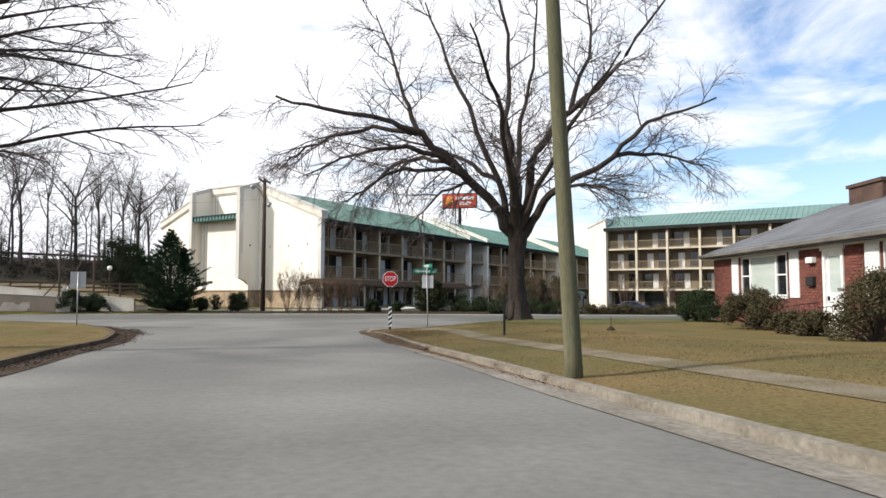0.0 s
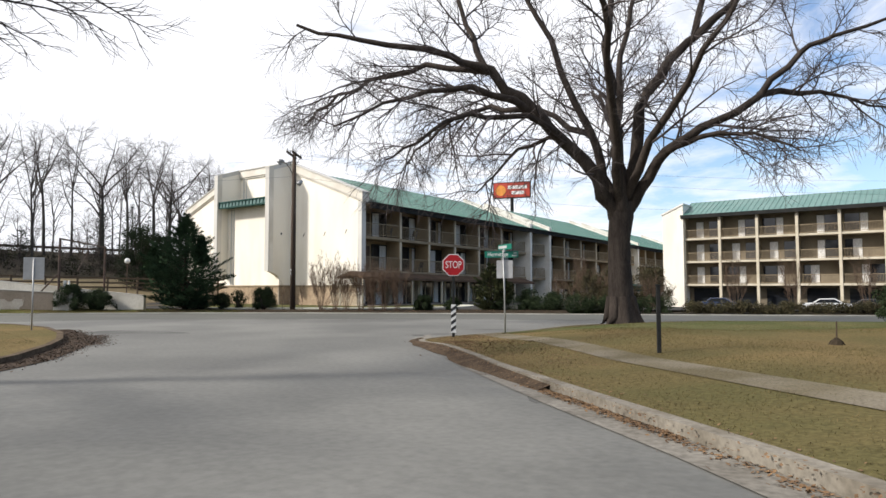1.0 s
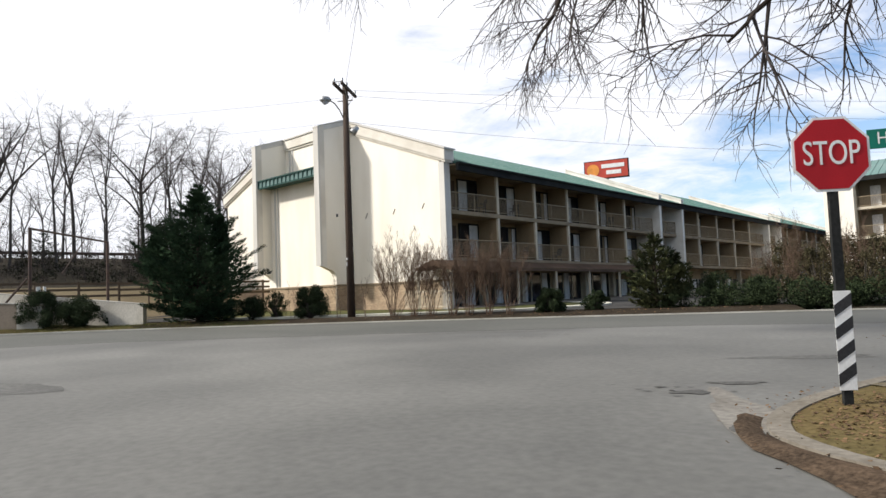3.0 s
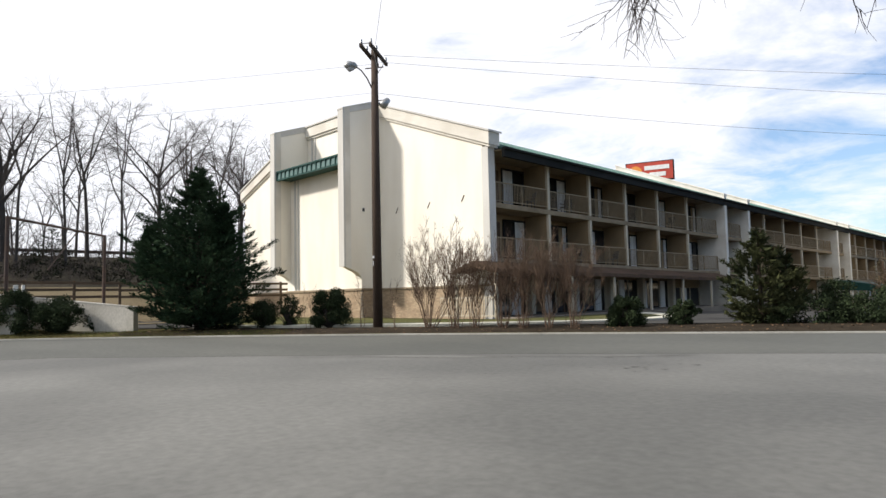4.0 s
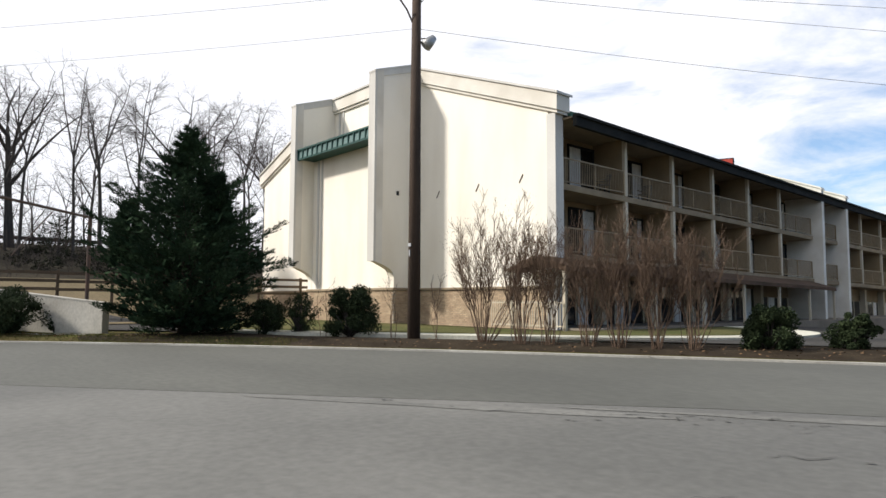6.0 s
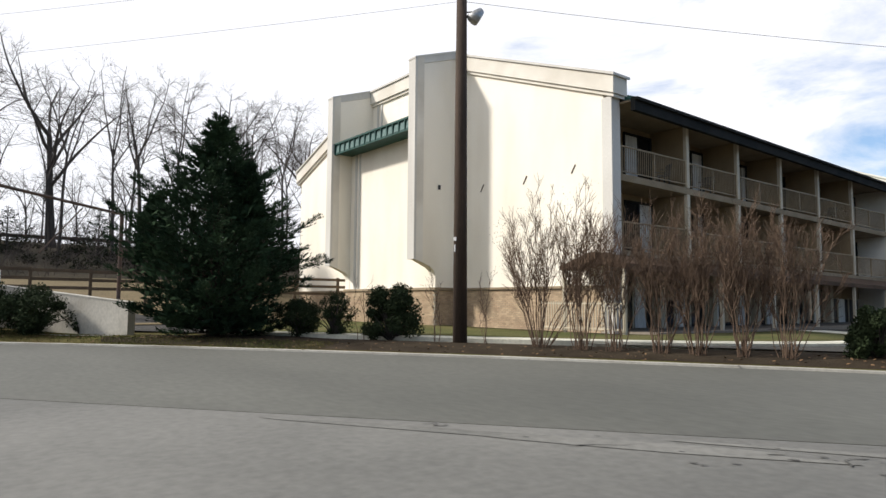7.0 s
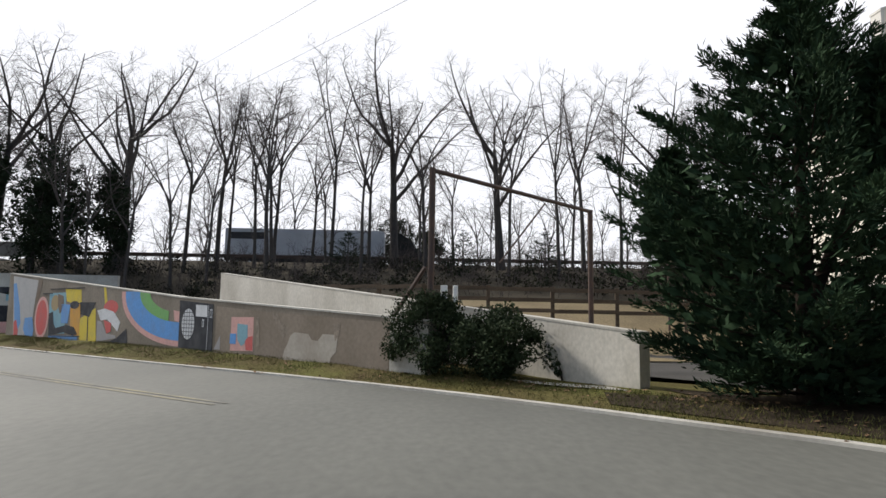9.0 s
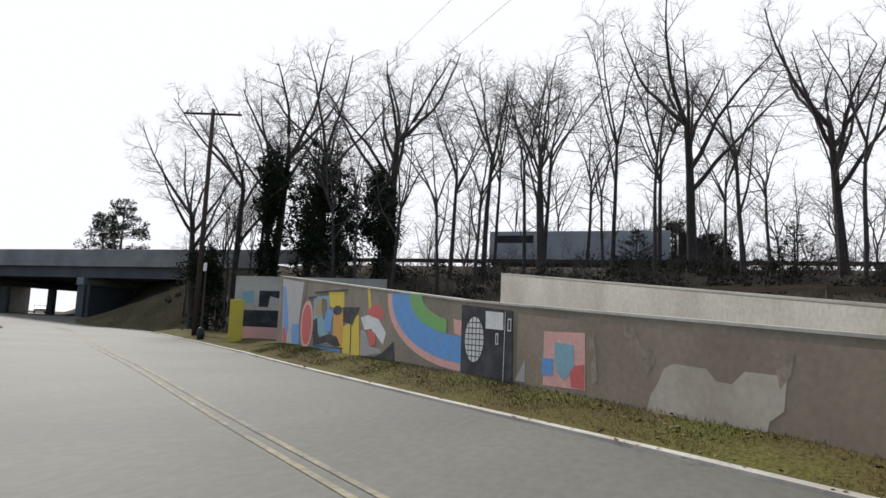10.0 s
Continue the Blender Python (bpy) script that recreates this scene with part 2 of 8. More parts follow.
M_BRIDGE = mat("bridge_concrete", (0.30, 0.29, 0.27), (0.20, 0.195, 0.18), 0.9, 0.4, 20, 0.15)
# Darker grey for the girders, the pier wall and one abutment.
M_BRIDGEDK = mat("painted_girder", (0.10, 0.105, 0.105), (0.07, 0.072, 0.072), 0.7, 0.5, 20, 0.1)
M_TRUCKBOX = mat("trailer_panel", (0.44, 0.45, 0.47), (0.34, 0.35, 0.37), 0.5, 0.6, 20, 0.02, fine_amount=0.08)
M_TYRE = mat("tyre_rubber", (0.02, 0.02, 0.02), None, 0.9, 3, 40, 0.1)


# mesh building ---------------------------------------------------------------
STREET = 31.6
CS, SS = math.cos(radians(STREET)), math.sin(radians(STREET))


def W(u, v, z=0.0):
    """Street coordinates (u across, v along the first street) to the world."""
    return Vector((u * CS - v * SS, u * SS + v * CS, z))


def UV(x, y):
    return x * CS + y * SS, -x * SS + y * CS


class MB:
    """Collects vertices and faces of one mesh."""

    def __init__(self):
        self.v, self.f = [], []

    def add(self, verts, faces):
        o = len(self.v)
        self.v.extend(verts)
        self.f.extend([tuple(i + o for i in f) for f in faces])
        return self

    def box(self, x0, x1, y0, y1, z0, z1, m=None):
        vs = [Vector((x, y, z)) for z in (z0, z1) for y in (y0, y1) for x in (x0, x1)]
        if m is not None:
            vs = [m @ p for p in vs]
        return self.add(vs, [(0, 2, 3, 1), (4, 5, 7, 6), (0, 1, 5, 4), (2, 6, 7, 3), (0, 4, 6, 2), (1, 3, 7, 5)])

    def prism(self, outline, a, b, axes="xyz", m=None):
        """Outline (p, q) swept from a to b along the third axis; axes says which axes p, q and the sweep are."""
        idx = ["xyz".index(c) for c in axes]
        k = len(outline)
        vs = []
        for s in (a, b):
            for p, q in outline:
                w = [0, 0, 0]
                w[idx[0]], w[idx[1]], w[idx[2]] = p, q, s
                w = Vector(w)
                vs.append(m @ w if m is not None else w)
        fs = [tuple(range(k - 1, -1, -1)), tuple(range(k, 2 * k))]
        fs += [(i, (i + 1) % k, k + (i + 1) % k, k + i) for i in range(k)]
        return self.add(vs, fs)

    def tube(self, pts, radii, n=6, cap=True):
        pts = [Vector(p) for p in pts]
        vs, fs = [], []
        up = Vector((0.31, 0.17, 0.93)).normalized()
        for i, p in enumerate(pts):
            t = (pts[min(i + 1, len(pts) - 1)] - pts[max(i - 1, 0)])
            t = t.normalized() if t.length > 1e-6 else Vector((0, 0, 1))
            a = t.cross(up if abs(t.dot(up)) < 0.95 else Vector((1, 0, 0))).normalized()
            b = t.cross(a)
            r = radii[i] if hasattr(radii, "__len__") else radii
            for k in range(n):
                c = 2 * math.pi * k / n
                vs.append(p + a * (r * math.cos(c)) + b * (r * math.sin(c)))
        for i in range(len(pts) - 1):
            for k in range(n):
                fs.append((i * n + k, i * n + (k + 1) % n, (i + 1) * n + (k + 1) % n, (i + 1) * n + k))
        if cap:
            fs.append(tuple(range(n - 1, -1, -1)))
            fs.append(tuple((len(pts) - 1) * n + k for k in range(n)))
        return self.add(vs, fs)

    def cyl(self, x, y, z0, z1, r0, r1=None, n=16):
        return self.tube([(x, y, z0), (x, y, z1)], [r0, r0 if r1 is None else r1], n)

    def mesh(self, name, bevel=0.0, smooth=False):
        me = bpy.data.meshes.new(name)
        me.from_pydata([tuple(p) for p in self.v], [], self.f)
        bm = bmesh.new()
        bm.from_mesh(me)
        bmesh.ops.recalc_face_normals(bm, faces=bm.faces)
        if bevel:
            es = [e for e in bm.edges if len(e.link_faces) == 2 and e.calc_face_angle(0) > 0.6]
            bmesh.ops.bevel(bm, geom=es, offset=bevel, segments=2, affect="EDGES", profile=0.6)
        bm.to_mesh(me)
        bm.free()
        if smooth:
            me.shade_smooth()
        return me


def fast_mesh(name, mb, smooth=False):
    """For large meshes whose faces already wind outward."""
    me = bpy.data.meshes.new(name)
    me.from_pydata([tuple(p) for p in mb.v], [], mb.f)
    if smooth:
        me.shade_smooth()
    return me


def part(name, mb, material, parent=None, label="", bevel=0.0, smooth=False, big=False):
    """Links a mesh as one object, under a thing or a part."""
    me = mb if isinstance(mb, bpy.types.Mesh) else (fast_mesh(name, mb, smooth) if big else mb.mesh(name, bevel, smooth))
    if not me.materials:
        me.materials.append(material)
    ob = new(name, me)
    if parent is not None:
        ob.parent = parent
    if label:
        tagged(ob, label)
    return ob


def thing(name, m, label, category, group="", kind=""):
    e = new(name)
    e.empty_display_size = 0.3
    e.matrix_world = m
    return tagged(e, label, category, group, kind)


def at(p, rz=0.0):
    return Matrix.Translation(p) @ Matrix.Rotation(radians(rz), 4, "Z")


def structure(name, mb, material, label, category, bevel=0.0, smooth=False, big=False):
    return tagged(part(name, mb, material, None, "", bevel, smooth, big), label, category, kind="structure")


# ground heights -----------------------------------------------------------------
def smooth01(t):
    t = min(1.0, max(0.0, t))
    return t * t * (3 - 2 * t)


def road_z(u, v):
    z = max(-0.1, 0.57 - 0.0285 * (v + 0.7)) if v < 23.5 else -0.1
    k = smooth01((-70 - u) / 20.0)
    return z * (1 - k) + k * (-0.1 + 0.95 * smooth01((-92 - u) / 14.0))


FAR_EDGE = [(-295, -41), (-205, -16), (-104.8, 23.4), (-95.9, 29.2), (-87.6, 33.9), (-58, 42.8), (-48, 45.4), (-39, 48.0), (-32.3, 50.1), (-27, 51.3), (-21, 52.0), (-12, 52.3), (3, 51.2), (10, 50.6), (40, 48.8), (160, 42)]


def line_v(line, u):
    for (a, b), (c, d) in zip(line, line[1:]):
        if u <= c:
            return b + (d - b) * (u - a) / (c - a)
    return line[-1][1]


def bank(x, y):
    """The highway's embankment, open where the road goes under the bridge."""
    start = -80.0 + 18.0 * smooth01((y - 8.0) / 14.0)
    rise = min(1.0, max(0.0, (start - x) / (start + 98.0))) * smooth01((x + 148) / 18.0)
    u, v = UV(x, y)
    d = abs(v - (line_v(FAR_EDGE, u) - 5.5))
    return 6.3 * rise * smooth01((d - 7.5) / 10.0)


def land_z(x, y):
    u, v = UV(x, y)
    far = line_v(FAR_EDGE, u)
    z = road_z(u, v)
    if v > far:
        k = smooth01((v - far) / 1.5)
        z += k * (0.2 - 1.2 * smooth01((y - 56) / 34.0) * smooth01((x + 75) / 25.0))
    return z + bank(x, y)


def lawn_z(u, v):
    """The raised lawn beside the first street."""
    edge = 3.5 - 0.285 * (v - 5.7) if v < 29 else -3.3 + max(0, (v - 32)) * 1.0
    d = max(0.0, u - edge)
    corner = smooth01((v - 27.0) / 3.0) * smooth01((3.0 - u) / 4.0) * smooth01((38.0 - v) / 3.0)
    return road_z(u, v) + 0.13 - 0.115 * corner + 0.30 * smooth01(d / 7.0) * smooth01((39.5 - v) / 6.0 + 0.1)


def sheet(name, outline, zfun, step, material, label, category, skirt=0.0):
    """A flat-lying sheet with the outline (street coordinates), draped on zfun(u, v); skirt: depth of the edge."""
    pts, k = [], len(outline)
    for (a, b), (c, d) in zip(outline, outline[1:] + outline[:1]):
        n = max(1, int(math.hypot(c - a, d - b) / step))
        pts += [(a + (c - a) * i / n, b + (d - b) * i / n) for i in range(n)]
    edge_n = len(pts)
    us, vs = [p[0] for p in pts], [p[1] for p in pts]

    def inside(x, y):
        c = False
        for i in range(edge_n):
            x0, y0, x1, y1 = us[i], vs[i], us[i - 1], vs[i - 1]
            if (y0 > y) != (y1 > y) and x < (x1 - x0) * (y - y0) / (y1 - y0) + x0:
                c = not c
        return c
    nu, nv = int((max(us) - min(us)) / step), int((max(vs) - min(vs)) / step)
    inner = []
    for i in range(1, nu + 1):
        for j in range(1, nv + 1):
            p = (min(us) + i * step + 0.1, min(vs) + j * step + 0.07)
            if inside(*p) and min((p[0] - a) ** 2 + (p[1] - b) ** 2 for a, b in pts) > (0.4 * step) ** 2:
                inner.append(p)
    co, _, faces, _, _, _ = delaunay_2d_cdt([Vector(p) for p in pts + inner], [], [list(range(edge_n))], 1, 1e-4)
    mb = MB()
    mb.v = [W(p.x, p.y, zfun(p.x, p.y)) for p in co]
    mb.f = [tuple(f) for f in faces]
    if skirt:
        o = len(mb.v)
        mb.v += [W(p.x, p.y, zfun(p.x, p.y) - skirt) for p in co[:edge_n]]
        mb.f += [(i, (i + 1) % edge_n, o + (i + 1) % edge_n, o + i) for i in range(edge_n)]
    me = mb.mesh(name, 0, True)
    if sum(f.normal.z for f in me.polygons) < 0:
        me.flip_normals()
    me.materials.append(material)
    return tagged(new(name, me), label, category, kind="structure")


def ribbon(mb, line, off0, off1, zfun, lift=0.0, height=0.0):
    """A strip along a polyline (street coordinates) between two sideways offsets; with a height it becomes a bar."""
    pts = []
    for (a, b), (c, d) in zip(line, line[1:]):
        n = max(1, int(math.hypot(c - a, d - b) / 0.8))
        pts += [(a + (c - a) * i / n, b + (d - b) * i / n) for i in range(n)]
    pts.append(line[-1])
    rows = []
    for i, (a, b) in enumerate(pts):
        p, q = pts[max(i - 1, 0)], pts[min(i + 1, len(pts) - 1)]
        t = Vector((q[0] - p[0], q[1] - p[1])).normalized()
        nx, ny = t.y, -t.x
        rows.append([(a + nx * o, b + ny * o) for o in (off0, off1)])
    vs, fs = [], []
    for r in rows:
        for (a, b) in r:
            vs.append(W(a, b, zfun(a, b) + lift))
        if height:
            for (a, b) in r:
                vs.append(W(a, b, zfun(a, b) + lift - height))
    k = 4 if height else 2
    for i in range(len(rows) - 1):
        o, q = i * k, (i + 1) * k
        fs.append((o, o + 1, q + 1, q))
        if height:
            fs += [(o + 2, q + 2, q + 3, o + 3), (o, q, q + 2, o + 2), (o + 1, o + 3, q + 3, q + 1)]
    if height:
        e = (len(rows) - 1) * k
        fs += [(0, 2, 3, 1), (e, e + 1, e + 3, e + 2)]
    return mb.add(vs, fs)


# ground, roads, kerbs ---------------------------------------------------------
def build_ground():
    xs = [-3000, -1200, -500, -260] + list(np.arange(-200, 80.1, 3.0)) + [120, 220, 500, 1200, 3000]
    ys = [-3000, -1200, -500, -220] + list(np.arange(-120, 160.1, 3.0)) + [220, 400, 900, 3000]
    mb = MB()
    for y in ys:
        for x in xs:
            u, v = UV(x, y)
            z = land_z(x, y) - 0.07
            if v < line_v(FAR_EDGE, u) + 4 and v > line_v(FAR_EDGE, u) - 20:
                z -= 0.1
            if line_v(FAR_EDGE, u) - 2 < v < line_v(FAR_EDGE, u) + 7 and -88 < u < 5:
                z -= 0.25
            mb.v.append(Vector((x, y, z)))
    k = len(xs)
    mb.f = [(j * k + i, j * k + i + 1, (j + 1) * k + i + 1, (j + 1) * k + i) for j in range(len(ys) - 1) for i in range(k - 1)]
    return structure("ground", mb, M_SLOPE, "brown leaf-strewn winter ground and embankment", "ground", smooth=True, big=True)


build_ground()
LEFT_KERB = [(-1.5, -10.0), (-8.7, 12.6), (-10.35, 17.2), (-12.3, 23.8), (-13.5, 26.6), (-14.6, 28.6), (-16.6, 31.4), (-19.4, 34.4), (-22.5, 36.4), (-27, 37.9), (-34, 37.6), (-58, 31.0), (-84, 24.0), (-100, 15.0), (-200, -21), (-292, -54)]
RIGHT_KERB = [(9.3, -14.0), (3.6, 5.7), (2.6, 9.0), (1.0, 15.0), (0.05, 18.0), (-0.95, 21.5), (-2.0, 25.0), (-3.3, 28.4), (-3.95, 30.0), (-3.85, 30.8), (-3.55, 31.5), (-3.05, 32.2), (-2.3, 33.1), (-0.6, 34.8), (1.5, 37.0), (3.7, 38.6), (7.0, 39.4), (60, 37.6), (160, 31)]

sheet("street", [(-6, -14), (-8.9, 12.6), (-10.5, 17.2), (-12.5, 23.8), (-13.7, 26.6), (-14.8, 28.6), (-16.8, 31.4), (-19.6, 34.4), (-22.7, 36.4), (-27.2, 37.9), (-27, 40), (-20.5, 43.4), (-13.4, 44.1), (-8.6, 44.6), (-2, 44.6), (4, 43.4), (7.0, 39.6), (3.7, 38.8), (2.0, 36.8), (0.1, 34.6), (-1.5, 32.7), (-2.4, 31.4), (-2.8, 30.2), (-2.5, 28.4), (-1.6, 25), (-0.75, 21.5), (0.25, 18), (1.2, 15), (2.8, 9), (3.8, 5.7), (9.5, -14)], road_z, 1.6, M_ASPHALT, "worn pale grey asphalt side street", "road")
sheet("road", FAR_EDGE + [(160, 31), (60, 37.7), (7, 39.6), (4, 43.4), (-2, 44.6), (-8.6, 44.6), (-13.4, 44.1), (-20.5, 43.4), (-27, 40), (-27.2, 37.9), (-34, 37.6), (-58, 31), (-84, 24), (-100, 15), (-200, -21), (-292, -54)], lambda u, v: road_z(u, v) + 0.004, 4.0, M_ASPHALT2, "grey asphalt through road with worn surface", "road")

LAWN = [(p[0] + 0.42, p[1]) for p in RIGHT_KERB[:9]] + [(-3.42, 30.8), (-3.15, 31.4), (-2.7, 32.0), (-2.0, 32.8), (-0.3, 34.5), (1.7, 36.6), (3.9, 38.2), (7.0, 39.0), (60, 37.2), (60, -14)]
sheet("lawn", LAWN, lawn_z, 1.2, M_GRASS, "dormant tan winter lawn with green patches", "lawn")
sheet("lawn", [(-1.2, 33.3), (0.5, 34.9), (2.3, 36.6), (4.3, 38.0), (7.0, 38.7), (45, 37), (45, 32), (14, 31.5), (6, 29.5), (0.4, 31.6)], lambda u, v: lawn_z(u, v) + 0.008, 1.2, M_GREENLAWN, "greener lawn round the big tree", "lawn")
LAWN2 = [(-1.9, -10.0)] + [(p[0] - 0.4, p[1] - 0.1) for p in LEFT_KERB[1:13]] + [(-84, -20), (-10, -20)]
sheet("lawn", LAWN2, lambda u, v: road_z(u, v) + 0.13, 2.0, M_GRASS, "dormant lawn with green tufts on the street corner", "lawn")

def rounded(line, times=2):
    """Cuts the corners of a line, for a smooth curve."""
    for _ in range(times):
        out = [line[0]]
        for (a, b), (c, d) in zip(line, line[1:]):
            out += [(a * 0.75 + c * 0.25, b * 0.75 + d * 0.25), (a * 0.25 + c * 0.75, b * 0.25 + d * 0.75)]
        line = out + [line[-1]]
    return line


kerb = MB()
ribbon(kerb, rounded(RIGHT_KERB), 0.25, 0.44, lawn_z, 0.015, 0.35)
structure("kerb", kerb, M_KERB, "stained concrete kerb at the lawn", "kerb", smooth=False)
gut = MB()
ribbon(gut, RIGHT_KERB[:7], -0.3, 0.25, road_z, 0.012)
structure("gutter", gut, M_GUTTER, "stained concrete gutter pan", "gutter")
drift = MB()
rng = random.Random(33)
line = [p for p in rounded(RIGHT_KERB) if 19.0 < p[1] < 31.2 and p[0] < 1.0]
for i, (u, v) in enumerate(line):
    p, q = line[max(i - 1, 0)], line[min(i + 1, len(line) - 1)]
    t = Vector((q[0] - p[0], q[1] - p[1])).normalized()
    full = smooth01((v - 19.0) / 5.0) * (0.25 + 0.75 * smooth01((30.6 - v) / 2.5))
    for off, z in ((0.27, lawn_z(u, v) - road_z(u, v) - 0.03 * (1 - full)), (0.05, 0.075 * full + 0.02), (0.04 - 0.27 * full * rng.uniform(0.5, 1.3), 0.013)):
        drift.v.append(W(u + t.y * off, v - t.x * off, road_z(u, v) + z))
drift.f = [(3 * i + k, 3 * i + k + 1, 3 * i + k + 4, 3 * i + k + 3) for i in range(len(line) - 1) for k in range(2)]
structure("leaf_litter", drift, M_LITTER, "brown leaves and soil drifted against the kerb", "leaf litter", smooth=True)
kerb2 = MB()
ribbon(kerb2, LEFT_KERB, -0.42, -0.22, lambda u, v: road_z(u, v) + 0.13, 0.012, 0.3)
structure("kerb", kerb2, M_SOILKERB, "concrete kerb half buried in brown soil and leaves", "kerb")
litter = MB()
ribbon(litter, LEFT_KERB[:8], -0.22, 0.55, road_z, 0.014)
structure("leaf_litter", litter, M_LEAF, "dark dead leaves drifted along the kerb", "leaf litter")
side = MB()
ribbon(side, [(7.5, 2), (5.4, 10), (4.0, 15), (2.4, 20.5), (1.0, 25.5), (-0.5, 30.0), (-1.6, 33.0)], -0.42, 0.42, lawn_z, 0.014)
structure("pavement", side, M_PATH, "old dirt-stained concrete footpath across the lawn", "pavement")

# planted bed and verge on the far side
bed = [(-25.9, 51.95), (-21, 52.35)] + [(u, v + 0.3) for u, v in FAR_EDGE[11:13]] + [(3, 55), (-12, 54.6), (-20, 54.7), (-24.6, 56.2), (-25.6, 55.4), (-24.4, 54.6), (-26.4, 53.9), (-25.0, 53.2), (-26.6, 52.6)]


def bed_z(u, v):
    return -0.06 + 0.14 * smooth01((v - line_v(FAR_EDGE, u)) / 1.6)


sheet("planting_bed", bed, bed_z, 0.9, M_DIRT, "dark mulch planting bed along the road", "bed")
verge = [(u, v + 0.05) for u, v in FAR_EDGE[4:13]] + [(3, 54), (-12, 54.2), (-23, 54.5), (-24, 56.2), (-33, 53.6), (-41.5, 50.2), (-58, 46.5), (-84, 41)]


def verge_z(u, v):
    low = smooth01((u + 34.0) / 6.0)
    return (1 - low) * (-0.05 + 0.32 * smooth01((v - line_v(FAR_EDGE, u)) / 2.0)) + low * (bed_z(u, v) - 0.02)


sheet("verge", verge, verge_z, 1.0, M_VERGE, "patchy green and brown grass verge", "verge")
edge = MB()
ribbon(edge, rounded(FAR_EDGE[3:15], 1), -0.06, 0.14, road_z, 0.05, 0.1)
structure("kerb", edge, M_CONC, "low pale concrete road edging", "kerb")
# car park, grass and walk between the bed and the motel
sheet("car_park", [(-27, 56.0), (-12, 55.6), (3, 54.8), (40, 52), (60, 95), (10, 108), (-10, 62), (-26, 69), (-40, 66), (-36, 56)], lambda u, v: land_z(*W(u, v).xy) - 0.02, 3.0, M_LOT, "grey asphalt car park", "car park")
GRASS_KERB = rounded([(-24.5, 56.9), (-20.0, 56.5), (-16.2, 56.5), (-13.0, 56.7), (-10.5, 57.0), (-8.4, 57.7), (-6.4, 58.9), (-4.9, 60.9), (-4.6, 63.5), (-6.2, 67.5)])
sheet("grass_strip", GRASS_KERB + [(-11.5, 60.8), (-13.2, 60.9), (-32.3, 73.6), (-31.0, 64.0)], lambda u, v: 0.13, 1.5, M_GREENLAWN, "green grass strip along the end wall", "grass", 0.2)
walk_kerb = MB()
ribbon(walk_kerb, GRASS_KERB, 0.0, 1.1, lambda u, v: 0.0, 0.15, 0.25)
structure("walkway", walk_kerb, M_PALEKERB, "pale concrete footpath beside the grass", "walkway")
lines = MB()
CENTRE = rounded([(-205, -22), (-104.8, 17), (-87.6, 27.7), (-57.7, 37.1), (-46.5, 41.1), (-37.6, 43.95), (-31.7, 45.95), (-29.2, 46.8)])
ribbon(lines, CENTRE, -0.16, -0.07, lambda u, v: road_z(u, v), 0.012)
ribbon(lines, CENTRE, 0.07, 0.16, lambda u, v: road_z(u, v), 0.012)
structure("road_marking", lines, M_YELLOWLINE, "worn double yellow centre line", "road marking")


# motel wing by the road --------------------------------------------------------
FLOORS = (3.12, 5.95)


